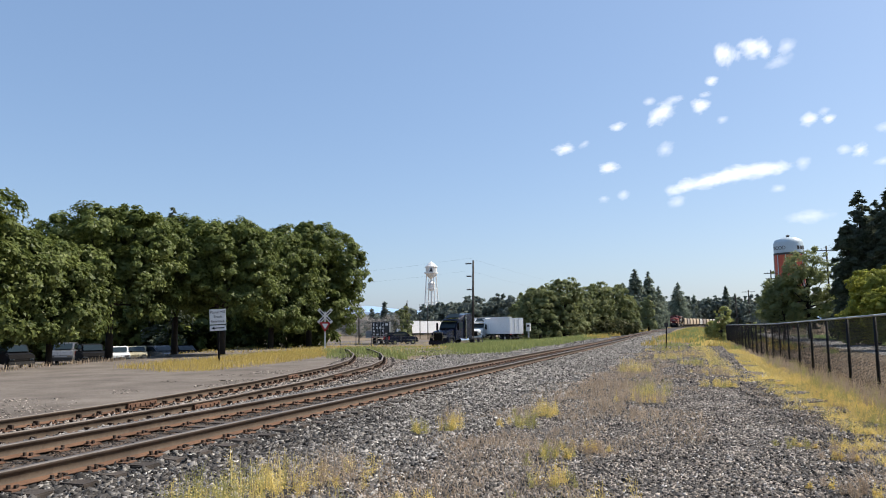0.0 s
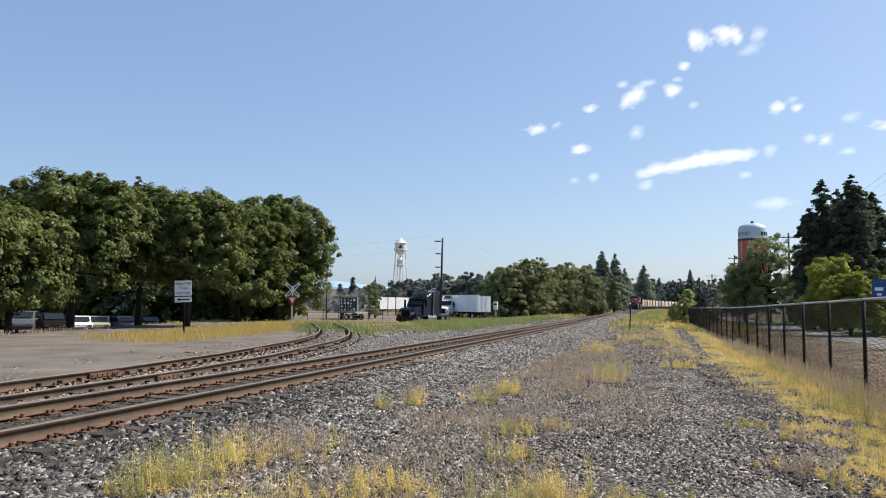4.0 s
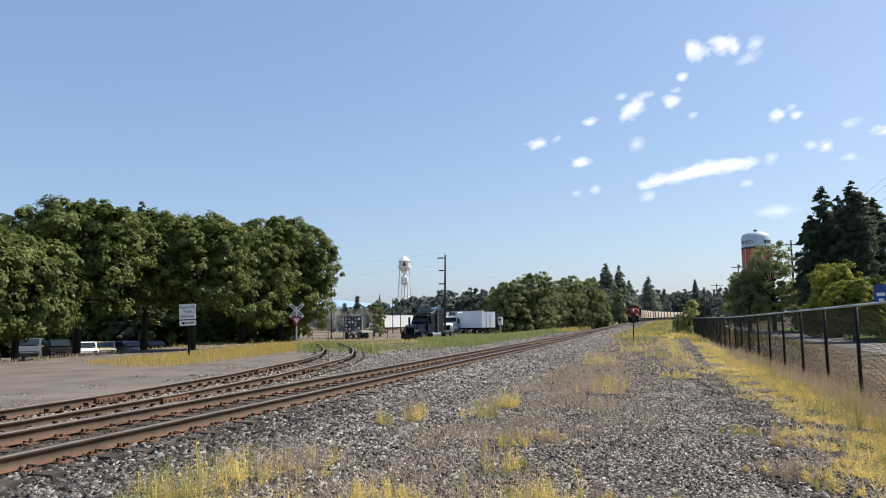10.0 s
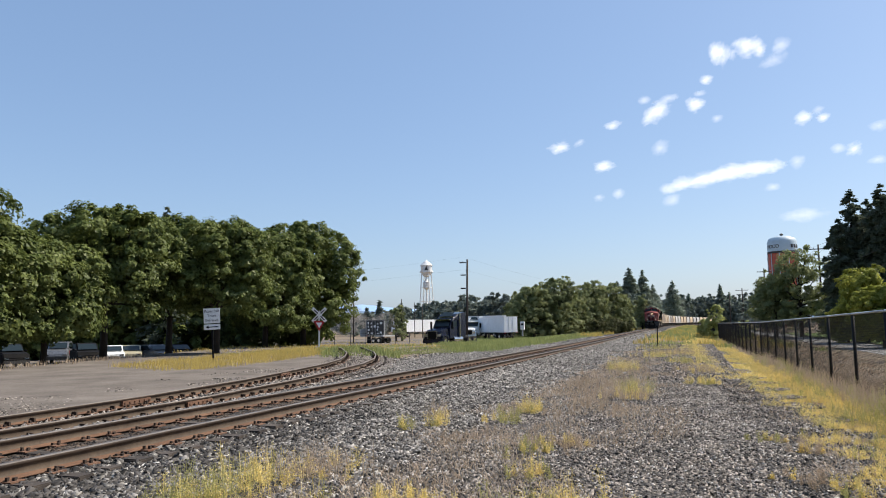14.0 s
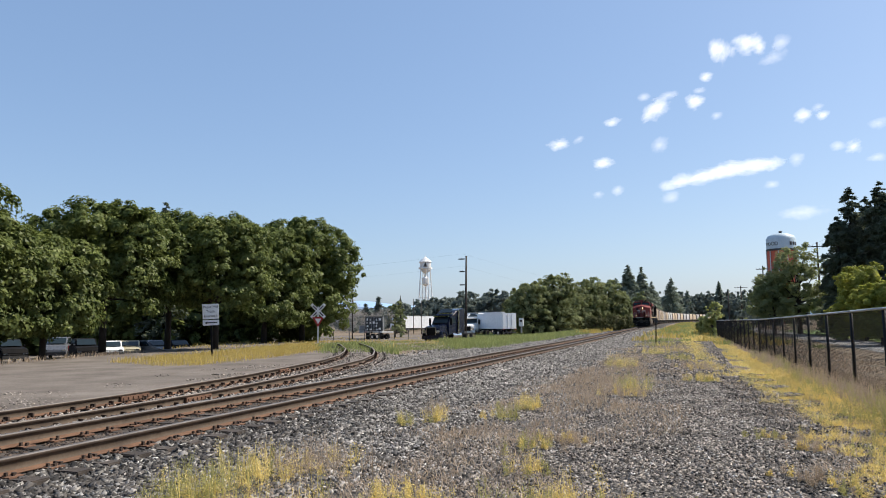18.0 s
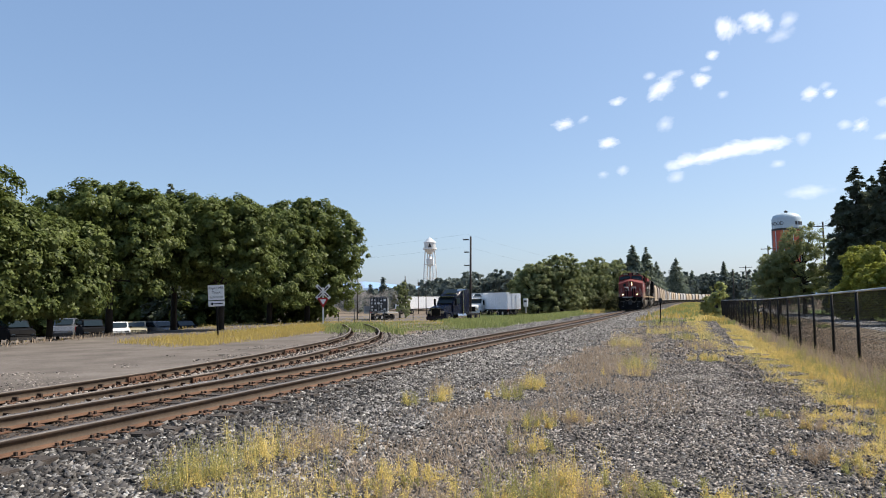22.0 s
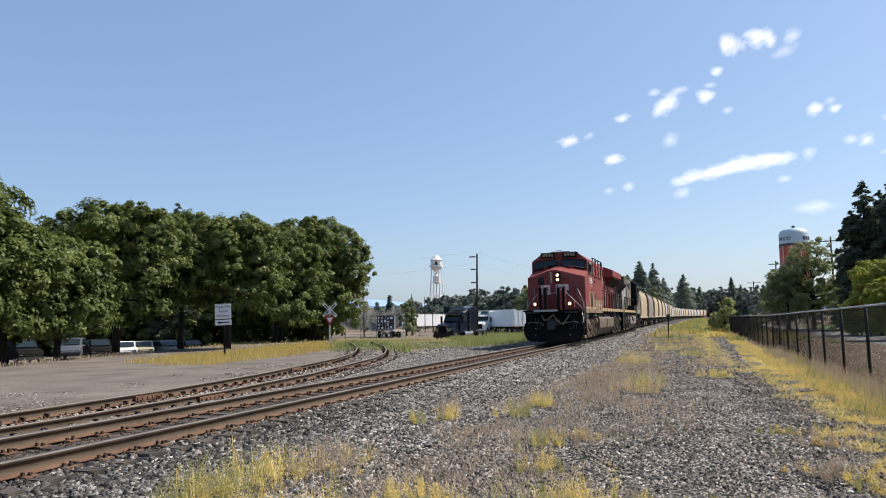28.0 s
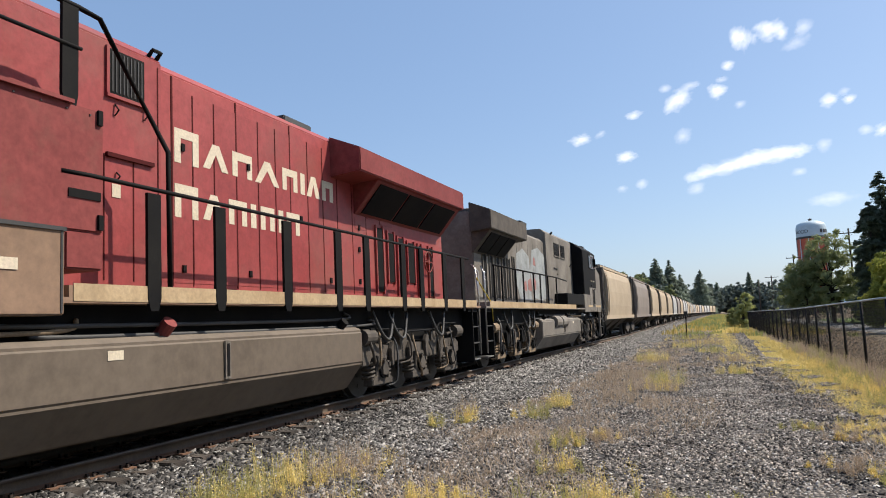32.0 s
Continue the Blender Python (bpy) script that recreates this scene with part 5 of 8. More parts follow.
x, y = scatter(15000, -27, -11.5, 6, 34, 225, lambda a, b: a < siding_x(b) - 1.5 and noise.noise(Vector((a * 0.4, b * 0.4, 33))) > -0.05 - 0.06 * (a + 13), 1.2)
stones("yard_stones", np.stack([x, y, np.array([ground_z(a, b) for a, b in zip(x, y)]) + 0.02], 1), 0.03, PEBBLE, "loose gravel spilled over the asphalt edge", 41, 0.6)
# dry litter between the stones
x, y = scatter(26000, -4.4, 1.4, 4.6, 18, 219, lambda a, b: noise.noise(Vector((a * 0.7, b * 0.6, 51))) > 0.02 + 0.12 * max(a, 0), 1.3)
blades("dry_litter", x, y, 0.035, 0.0035, DEADWEED, "matted grey-brown stalks littering the gravel", 28, per=2, spread=0.03, lean=3.0)
# dry patch on the gravel
def dry_patch(a, b, edge):
    return ((a + 2.6 - 0.02 * (b - 18)) / 1.5) ** 2 + ((b - 21) / 12) ** 2 < edge + 1.3 * noise.noise(Vector((a * 1.2, b * 0.5, 5)))


x, y = scatter(2600, -4.8, -0.4, 9, 42, 207, lambda a, b: dry_patch(a, b, 0.25), 1.0)
plants("dry_weeds", x, y, 0.24, DRYWEED, "dead brown weeds on the gravel", 17, 5, 12, 0.007)
x, y = scatter(6500, -5.0, 0.0, 8, 44, 220, lambda a, b: dry_patch(a, b, 0.8), 1.0)
plants("dry_weeds", x, y, 0.12, DRYWEED, "low dead brown weeds on the gravel", 29, 5, 7, 0.009, fan=0.9)
x, y = scatter(8000, -4.4, -0.2, 6, 46, 208, lambda a, b: noise.noise(Vector((a * 0.6, b * 0.35, 9))) > 0.02, 1.3)
blades("dry_weeds", x, y, 0.12, 0.005, DRYWEED, "dry straw lying on the gravel", 18, per=3, spread=0.08, lean=1.6)
# single clumps, green and yellow: x, y, height, spread
NEAR_CLUMPS = [(-4.5, 6.3, 0.50, 0.30), (-4.6, 7.1, 0.50, 0.25), (-4.2, 7.7, 0.40, 0.28), (-4.6, 6.0, 0.34, 0.2), (-3.3, 5.2, 0.46, 0.25), (-2.0, 5.5, 0.34, 0.2), (-1.4, 6.0, 0.34, 0.22), (-1.2, 6.6, 0.30, 0.22), (-0.9, 6.4, 0.26, 0.25), (-0.5, 6.9, 0.22, 0.2),
               (0.2, 6.4, 0.26, 0.13), (0.5, 5.9, 0.24, 0.15), (0.9, 6.1, 0.30, 0.18), (1.4, 8.1, 0.20, 0.15), (1.3, 10.8, 0.20, 0.12), (0.95, 11.8, 0.18, 0.10), (-2.6, 6.4, 0.22, 0.3), (1.1, 8.7, 0.24, 0.14)]
FAR_CLUMPS = [(-4.6, 11.5, 0.30, 0.10), (-4.2, 12.0, 0.34, 0.10), (-4.5, 12.9, 0.34, 0.14), (-3.3, 12.8, 0.32, 0.16), (-3.15, 14.3, 0.34, 0.18), (-1.7, 10.4, 0.26, 0.2), (-2.1, 10.0, 0.24, 0.16), (-1.75, 8.3, 0.28, 0.12), (-1.5, 17.2, 0.42, 0.25), (-1.4, 18.6, 0.44, 0.25), (-2.6, 27.6, 0.45, 0.4),
              (0.1, 27, 0.35, 0.45), (-0.5, 33, 0.4, 0.5), (-1.8, 38.3, 0.45, 0.5), (-1.0, 42, 0.45, 0.7), (-2.0, 50, 0.4, 0.7), (0.2, 22, 0.3, 0.3)]
gr = random.Random(8)
WEED_KINDS = ((GREENWEED, "green-yellow weed clump growing from the gravel"), (YELLOWWEED, "yellow weed clump growing from the gravel"), (DRYWEED, "dried brown weed clump growing from the gravel"))
for i, (cx, cy, h, sp) in enumerate(NEAR_CLUMPS + FAR_CLUMPS):
    n = max(5, int(75 * sp))
    order = ((0, 1), (1, 0), (2, 1))[i % 3]
    for q, share in ((order[0], 1.0), (order[1], 0.5)):
        k = max(3, int(n * share * gr.uniform(0.7, 1.2)))
        xs = np.array([cx + gr.gauss(0, sp) for _ in range(k)])
        ys = np.array([cy + gr.gauss(0, sp * 1.2) for _ in range(k)])
        plants("weed_clump", xs, ys, h * gr.uniform(0.8, 1.15) * (1.0 if share == 1 else 0.7), WEED_KINDS[q][0], WEED_KINDS[q][1], 300 + 2 * i + int(share), 4, 44, 0.0105, fan=0.34)
# green belt and golden island
x, y = scatter(30000, -40, -11, 40, 150, 210, lambda a, b: a < track_x(b) - 4.3 - 0.6 * noise.noise(Vector((b * 0.1, 0, 0))) and a > np.interp(b, [40, 50, 62, 75, 95, 150], [-12.5, -16.5, -21, -26.5, -33, -40]) and b > 44, 1.3)
blades("grass_belt", x, y, 0.36, 0.018, GRASS, "rough green grass beyond the track", 19, per=3, spread=0.2)
x, y = scatter(16000, -14, 4, 95, 420, 214, lambda a, b: a < -3.4 and a < track_x(b) - 3.2 - abs(noise.noise(Vector((b * 0.06, 0, 4)))) * 3 and noise.noise(Vector((a * 0.25, b * 0.05, 2))) > -0.35, 1.3)
blades("far_grass", x, y, 0.5, 0.05, GOLDGRASS, "yellowing rough grass beside the far track", 23, per=2, spread=0.3, z=0.0)
x, y = scatter(26000, -5, 9, 48, 400, 215, lambda a, b: a > track_x(b) + 3.2 + 1.6 * noise.noise(Vector((b * 0.08, 3, 4))) + max(0, (64 - b) * 0.18) and a < 8 and noise.noise(Vector((a * 0.5, b * 0.12, 17))) > 0.35 - 0.008 * (b - 48), 1.3)
blades("far_grass", x, y, 0.30, 0.03, GRASS, "rough green grass between the track and the fence", 24, per=2, spread=0.25)
x, y = scatter(6000, -5, 9, 60, 400, 216, lambda a, b: a > track_x(b) + 3.2 and a < 8 and noise.noise(Vector((a * 0.3, b * 0.08, 12))) > 0.08, 1.5)
blades("far_grass", x, y, 0.46, 0.035, GOLDGRASS, "yellowing rough grass between the track and the fence", 25, per=2, spread=0.25)
x, y = scatter(9000, -40, -17, 24, 62, 211, lambda a, b: -26.0 - 0.17 * (b - 30) < a < siding_x(b) - 2.2 - 4.8 * max(0.0, 1 - (b - 25) / 17) ** 1.0 and b > 25.5 + 0.5 * (-21 - a) * (a < -21), 1.0)
blades("golden_grass", x, y, 0.26, 0.007, GOLDGRASS, "golden dry grass island by the yard", 20, per=8, spread=0.2, z=0.02)
x, y = scatter(2600, -42, -26, 10, 40, 212, lambda a, b: abs(a + 29.9 + 0.30 * (b - 25)) < 0.9, 1.0)
blades("golden_grass", x, y, 0.22, 0.015, DRYWEED, "dry grass verge under the shade trees", 21, per=3, spread=0.15, z=0.02)
x, y = scatter(2500, -26, -14, 36, 60, 213, lambda a, b: abs(a - siding_x(b)) < 2.4, 1.0)
blades("siding_grass", x, y, 0.3, 0.02, GRASS, "green grass between the siding rails", 22, per=3, spread=0.15, z=0.05)


# ---- signs beside the line ----
RUSTRED = surf("sign_red", (0.42, 0.03, 0.03), (0.48, 0.04, 0.04), 0.5, 0.5, bump=0.02)
x, y = spot(-35.9, 41.5)
sg = thing("yard_sign", Matrix.Translation((x, y, 0.0)) @ Matrix.Rotation(radians(30), 4, "Z") @ Matrix.Rotation(radians(-2.5), 4, "Y"), "white sign on a post pointing trucks to the mill entrance", "sign")
part("post", Build().box(-0.045, 0.045, -0.045, 0.045, -0.1, 2.85), BLACK, sg, "dark post")
part("panel", Build().box(-0.42, 0.42, -0.075, -0.048, 2.02, 2.82), WHITE, sg, "white sign panel", 0.008)
part("arrow_panel", Build().box(-0.42, 0.42, -0.075, -0.048, 1.68, 1.97), WHITE, sg, "white arrow panel", 0.008)
for i, w in enumerate(("Paper Mill", "Truck", "Entrance")):
    part("lettering", text_mesh("lettering", w, 0.19, DARKGREY), None, sg).matrix_basis = Matrix.Translation((0, -0.078, 2.66 - 0.24 * i)) @ Matrix.Rotation(math.pi / 2, 4, "X")
part("arrow", Build().prism([(-0.32, 1.825), (-0.18, 1.91), (-0.18, 1.85), (0.32, 1.85), (0.32, 1.80), (-0.18, 1.80), (-0.18, 1.74)], "y", -0.082, -0.076), BLACK, sg)

x, y = spot(-28.2, 62)
cb = thing("crossbuck", Matrix.Translation((x, y, ground_z(x, y))) @ Matrix.Rotation(radians(28), 4, "Z"), "white railway crossbuck over a red yield sign on a post", "sign")
part("post", Build().box(-0.06, 0.06, -0.06, 0.06, -0.1, 3.1), WHITE, cb, "pale post")
for s in (-1, 1):
    bl = part("blade", Build().box(-0.78, 0.78, -0.02, 0.02, -0.13, 0.13), WHITE, cb, "white crossbuck blade with dark lettering bars", 0.01)
    bl.matrix_basis = Matrix.Translation((0, -0.09 - 0.02 * s, 2.75)) @ Matrix.Rotation(s * radians(45), 4, "Y")
    for q in (-0.38, 0.38):
        part("lettering_bar", Build().box(q - 0.22, q + 0.22, -0.026, -0.02, -0.05, 0.05), DARKGREY, bl)
part("yield_sign", Build().prism([(-0.48, 2.25), (0.48, 2.25), (0, 1.42)], "y", -0.11, -0.09), RUSTRED, cb, "red triangular yield sign")
part("yield_centre", Build().prism([(-0.26, 2.12), (0.26, 2.12), (0, 1.68)], "y", -0.118, -0.111), WHITE, cb)

mk = thing("marker_post", Matrix.Translation((-2.46, 53.0, 0.0)), "thin dark trackside post with a small plate", "marker post")
part("post", Build().tube([(0, 0, -0.1), (0.07, 0, 1.75)], 0.04, 8), BLACK, mk)
part("plate", Build().box(-0.06, 0.18, -0.06, -0.03, 1.5, 1.8), DARKGREY, mk, "small grey plate")
x, y = spot(-12.6, 118)
ws = thing("signal_box", Matrix.Translation((x, y, 0.0)), "small white equipment cabinet on a post in the grass", "cabinet")
part("cabinet", Build().box(-0.32, 0.32, -0.25, 0.25, 0.9, 2.2), WHITE, ws, "", 0.03)
part("leg", Build().box(-0.1, 0.1, -0.1, 0.1, -0.1, 0.9), GALV, ws)
part("label_bar", Build().box(-0.2, 0.2, -0.26, -0.252, 1.6, 1.9), DARKGREY, ws)

# ---- vehicles ----
TYRE = surf("tyre_rubber", (0.012, 0.012, 0.012), (0.025, 0.024, 0.023), 0.4, 0.9, bump=0.2)
CHROME = surf("chrome", (0.6, 0.6, 0.6), (0.7, 0.7, 0.7), 0.5, 0.15, metal=1.0, bump=0.0)
NAVY = surf("dark_blue_paint", (0.005, 0.008, 0.022), (0.009, 0.014, 0.034), 2.0, 0.2, bump=0.0, spec=0.5)
TRAILERGREY = surf("grey_trailer_side", (0.42, 0.42, 0.41), (0.50, 0.50, 0.49), 1.5, 0.6, bump=0.05, stain=(0.3, 0.28, 0.25))
TAIL = surf("tail_lamp", (0.35, 0.02, 0.02), (0.4, 0.03, 0.03), 0.5, 0.4, bump=0)


def wheel(parent, x, y, r, w):
    t = part("tyre", Build().disc_x(x - w / 2, x + w / 2, y, r, r, 20), TYRE, parent, "", 0.02)
    part("rim", Build().disc_x(x - w / 2 - 0.01, x + w / 2 + 0.01, y, r, r * 0.55, 14), CHROME, t)
    return t


def truck_tractor(m, label, paint):
    """A bonneted sleeper tractor; it faces -y."""
    T = thing("truck_tractor", m, label, "truck")
    part("bonnet", Build().prism([(-3.6, 0.75), (-3.65, 1.5), (-3.4, 1.75), (-1.7, 2.05), (-1.7, 0.75)], "x", -0.95, 0.95), paint, T, "", 0.08)
    part("grille", Build().box(-0.55, 0.55, -3.70, -3.60, 0.85, 1.6), BLACK, T, "dark grille", 0.02)
    part("grille_frame", Build().box(-0.62, -0.55, -3.72, -3.6, 0.82, 1.64).box(0.55, 0.62, -3.72, -3.6, 0.82, 1.64).box(-0.62, 0.62, -3.72, -3.6, 1.6, 1.67), CHROME, T, "bright grille frame")
    part("visor", Build().box(-1.0, 1.0, -1.62, -1.2, 2.86, 2.94), CHROME, T, "polished sun visor", 0.01)
    part("bumper", Build().box(-1.2, 1.2, -3.85, -3.6, 0.35, 0.75), paint, T, "", 0.06)
    part("roof_light_bar", Build().box(-0.9, 0.9, -0.62, -0.5, 3.2, 3.27), CHROME, T, "row of bright roof lamps")
    part("cab", Build().prism([(-1.75, 0.8), (-1.75, 2.1), (-1.15, 2.95), (0.1, 3.1), (0.1, 0.8)], "x", -1.1, 1.1), paint, T, "", 0.06)
    part("windscreen", Build().add([(-0.98, -1.74, 2.16), (0.98, -1.74, 2.16), (0.92, -1.22, 2.88), (-0.92, -1.22, 2.88)], [(0, 1, 2, 3)]), WINDOW, T).location = (0, -0.05, 0.02)
    part("sleeper", Build().prism([(-0.9, 3.0), (0.1, 3.6), (1.7, 3.8), (1.9, 3.76), (1.9, 0.9), (-0.1, 0.9), (-0.1, 2.9)], "x", -1.15, 1.15), paint, T, "tall dark sleeper", 0.08)
    part("roof_window", Build().add([(-0.75, -0.55, 3.3), (0.75, -0.55, 3.3), (0.7, 0.05, 3.74), (-0.7, 0.05, 3.74)], [(0, 1, 2, 3)]), WINDOW, T).location = (0, -0.06, 0.04)
    part("chassis", Build().box(-0.5, 0.5, -3.5, 4.6, 0.6, 0.95), BLACK, T)
    part("fifth_wheel", Build().box(-0.5, 0.5, 2.6, 3.6, 0.95, 1.15), DARKGREY, T)
    for s in (-1, 1):
        part("headlamp", Build().box(min(s * 0.62, s * 1.05), max(s * 0.62, s * 1.05), -3.72, -3.55, 1.05, 1.35), CHROME, T, "", 0.03)
        part("fender", Build().prism([(-3.6, 0.6), (-3.5, 1.2), (-2.9, 1.35), (-2.2, 1.2), (-2.0, 0.7), (-2.3, 0.7), (-2.5, 1.05), (-3.2, 1.05), (-3.35, 0.6)], "x", min(s * 0.85, s * 1.22), max(s * 0.85, s * 1.22)), paint, T, "", 0.03)
        part("side_window", Build().box(min(s * 1.1, s * 1.115), max(s * 1.1, s * 1.115), -1.3, -0.2, 2.1, 2.75), WINDOW, T)
        part("mirror", Build().box(min(s * 1.25, s * 1.5), max(s * 1.25, s * 1.5), -1.7, -1.6, 1.9, 2.7), BLACK, T, "", 0.02)
        part("exhaust_pipe", Build().tube([(s * 1.25, 0.3, 0.9), (s * 1.25, 0.3, 3.6)], 0.08, 10), CHROME, T)
        part("fuel_tank", Build().tube([(s * 0.95, -0.9, 0.75), (s * 0.95, 1.0, 0.75)], 0.32, 14), CHROME, T, "polished fuel tank")
        wheel(T, s * 1.0, -2.75, 0.5, 0.32)
        for y in (2.6, 3.9):
            wheel(T, s * 0.95, y, 0.5, 0.55)
    return T


def box_trailer(m, ln, h, mat, label, rear_dark=False):
    """A box trailer from y = 0 (rear) to ln."""
    T = thing("box_trailer", m, label, "trailer", "parked trailers")
    part("box", Build().box(-1.28, 1.28, 0, ln, 1.15, 1.15 + h), mat, T, "", 0.03)
    b = Build()
    for k in range(int(ln / 0.6)):
        for s in (-1, 1):
            b.box(min(s * 1.28, s * 1.295), max(s * 1.28, s * 1.295), 0.3 + 0.6 * k - 0.02, 0.3 + 0.6 * k + 0.02, 1.2, 1.1 + h)
    part("side_ribs", b, mat, T)["kind"] = "stuff"
    part("roof_edge", Build().box(-1.3, 1.3, -0.02, ln + 0.02, 1.12 + h, 1.18 + h), DARKGREY if rear_dark else mat, T)
    for s in (-1, 1):
        d = part("rear_door", Build().box(min(s * 0.03, s * 1.22), max(s * 0.03, s * 1.22), -0.03, 0.0, 1.22, 1.08 + h), DARKGREY if rear_dark else mat, T, "trailer rear door")
        part("door_bar", Build().tube([(s * 0.4, -0.05, 1.2), (s * 0.4, -0.05, 1.1 + h)], 0.02, 6), GALV, d)
        for y in (1.6, 2.9):
            wheel(T, s * 0.95, y, 0.48, 0.5)
        part("tail_lamp", Build().box(min(s * 1.0, s * 1.22), max(s * 1.0, s * 1.22), -0.04, 0.0, 1.02, 1.14), TAIL, T)
    if rear_dark:
        g = random.Random(3)
        for i in range(5):
            for j in range(4):
                w, h2 = g.uniform(0.12, 0.36), g.uniform(0.08, 0.34)
                if g.random() < 0.8:
                    part("paint_mark", Build().box(-1.05 + 0.43 * i, -1.05 + 0.43 * i + w, -0.045, -0.032, 1.35 + 0.45 * j, 1.35 + 0.45 * j + h2), WHITE, T)
    part("bumper", Build().box(-1.2, 1.2, 0.0, 0.1, 0.5, 0.62).box(-0.7, -0.6, 0.0, 0.1, 0.5, 1.15).box(0.6, 0.7, 0.0, 0.1, 0.5, 1.15), DARKGREY, T)
    part("frame", Build().box(-0.5, 0.5, 0.3, ln, 0.95, 1.15), BLACK, T)
    part("landing_gear", Build().box(-0.6, -0.5, ln - 3, ln - 2.9, 0, 1.0).box(0.5, 0.6, ln - 3, ln - 2.9, 0, 1.0), DARKGREY, T)
    return T


def car(m, paint, label, tall=1.0, kind="car", group="parked cars"):
    """A car facing -y, 4.6 m long."""
    C = thing("car", m, label, kind, group)
    h = 1.45 * tall
    part("body", Build().prism([(-2.3, 0.35), (-2.32, 0.75), (-2.1, 0.88 * tall), (-1.0, 0.98 * tall), (2.1, 1.0 * tall), (2.3, 0.9), (2.3, 0.35)], "x", -0.9, 0.9), paint, C, "", 0.07)
    part("cabin", Build().prism([(-1.15, 0.95 * tall), (-0.4, h), (1.5 if tall > 1.1 else 0.9, h), (2.15 if tall > 1.1 else 1.8, 0.98 * tall)], "x", -0.78, 0.78), paint, C, "", 0.06)
    part("windscreen", Build().add([(-0.7, -1.09, 1.03 * tall), (0.7, -1.09, 1.03 * tall), (0.64, -0.5, h - 0.07), (-0.64, -0.5, h - 0.07)], [(0, 1, 2, 3)]), WINDOW, C).location = (0, -0.05, 0.02)
    for s in (-1, 1):
        part("side_window", Build().prism([(-0.85, 1.03 * tall), (-0.38, h - 0.08), (1.35 if tall > 1.1 else 0.85, h - 0.08), (1.6 if tall > 1.1 else 1.3, 1.03 * tall)], "x", min(s * 0.775, s * 0.79), max(s * 0.775, s * 0.79)), WINDOW, C)
        part("headlamp", Build().box(min(s * 0.5, s * 0.82), max(s * 0.5, s * 0.82), -2.33, -2.25, 0.66, 0.80), CHROME, C, "", 0.02)
        part("tail_lamp", Build().box(min(s * 0.6, s * 0.92), max(s * 0.6, s * 0.92), 2.27, 2.33, 0.72, 0.95 * tall), TAIL, C)
        part("door_mirror", Build().box(min(s * 0.9, s * 1.05), max(s * 0.9, s * 1.05), -0.8, -0.65, 0.98 * tall, 1.1 * tall), BLACK, C, "", 0.02)
        for y in (-1.45, 1.4):
            wheel(C, s * 0.8, y, 0.33, 0.22)
    part("rear_window", Build().add([(-0.66, 2.02 if tall > 1.1 else 1.62, 1.08 * tall), (0.66, 2.02 if tall > 1.1 else 1.62, 1.08 * tall), (0.6, 1.56 if tall > 1.1 else 1.0, h - 0.08), (-0.6, 1.56 if tall > 1.1 else 1.0, h - 0.08)], [(3, 2, 1, 0)]), WINDOW, C).location = (0, 0.05, 0.0)
    part("bumper", Build().box(-0.88, 0.88, -2.38, -2.28, 0.35, 0.6), DARKGREY, C, "", 0.03)
    return C


def at_spot(az, dist, turn, z=0.0):
    px, py = spot(az, dist)
    return Matrix.Translation((px, py, z if z else ground_z(px, py))) @ Matrix.Rotation(radians(turn), 4, "Z")


truck_tractor(at_spot(-18.25, 85, -12), "dark blue sleeper truck tractor parked beside the grass", NAVY)
truck_tractor(at_spot(-16.2, 126, -2), "white and dark truck tractor parked before the trailers", WHITE)
box_trailer(at_spot(-23.95, 106, 22), 6.5, 2.1, TRAILERGREY, "old grey box trailer with dark marked rear doors", True)
TRAILERWHITE = surf("clean_white_trailer", (0.80, 0.81, 0.82), (0.86, 0.87, 0.88), 3.0, 0.45, bump=0.01)
box_trailer(at_spot(-13.5, 119, 46), 8.6, 2.5, TRAILERWHITE, "white refrigerated box trailer parked in the yard")
box_trailer(at_spot(-13.7, 138, 50), 12.0, 2.95, TRAILERWHITE, "white box trailer parked behind another")
box_trailer(at_spot(-22.4, 160, -24), 16.0, 2.6, TRAILERWHITE, "long white box trailer at the back of the yard")
GREYCAR = surf("silver_car_paint", (0.17, 0.175, 0.185), (0.22, 0.225, 0.235), 2, 0.3, metal=0.4, bump=0)
BEIGECAR = surf("beige_car_paint", (0.42, 0.37, 0.24), (0.46, 0.41, 0.27), 2, 0.35, bump=0)
for az, dist, turn, paint, tall, lab in ((-49.0, 66, 62, BLACK, 1.25, "black pickup-sized car parked under the trees"), (-46.0, 72, 38, GREYCAR, 1.25, "grey sport utility car parked under the trees"), (-44.4, 67, 52, BLACK, 1.2, "black car parked under the trees"), (-42.7, 68, 44, WHITE, 1.02, "white saloon car parked under the trees"), (-41.5, 69, 40, BEIGECAR, 1.0, "beige saloon car parked under the trees"), (-40.0, 69, 70, GREYCAR, 1.0, "grey saloon car parked under the trees"), (-38.4, 69, 60, BLACK, 1.0, "black saloon car parked under the trees"), (-51.5, 65, 60, BLACK, 1.2, "black car parked under the trees")):
    car(at_spot(az, dist, turn), paint, lab, tall)
suv = car(at_spot(-21.0, 84, 90), NAVY, "dark blue sport utility car driving through the yard", 1.22, "car", "")
DUST = leafy("drifting_dust", (0.30, 0.28, 0.26), (0.46, 0.44, 0.42), 0.5)
px, py = spot(-25.2, 116)
dust = part("dust_plume", crown_mesh("dust_plume", [(-3.5, 0, 2.6, 3.0), (-0.5, 0, 2.2, 2.6), (2.5, 0, 1.8, 2.2), (-2.0, 1, 4.2, 2.0), (4.5, 0, 3.0, 1.6)], 52000, 0.06, DUST, 77), None)
dust.location = (px, py, ground_z(px, py))
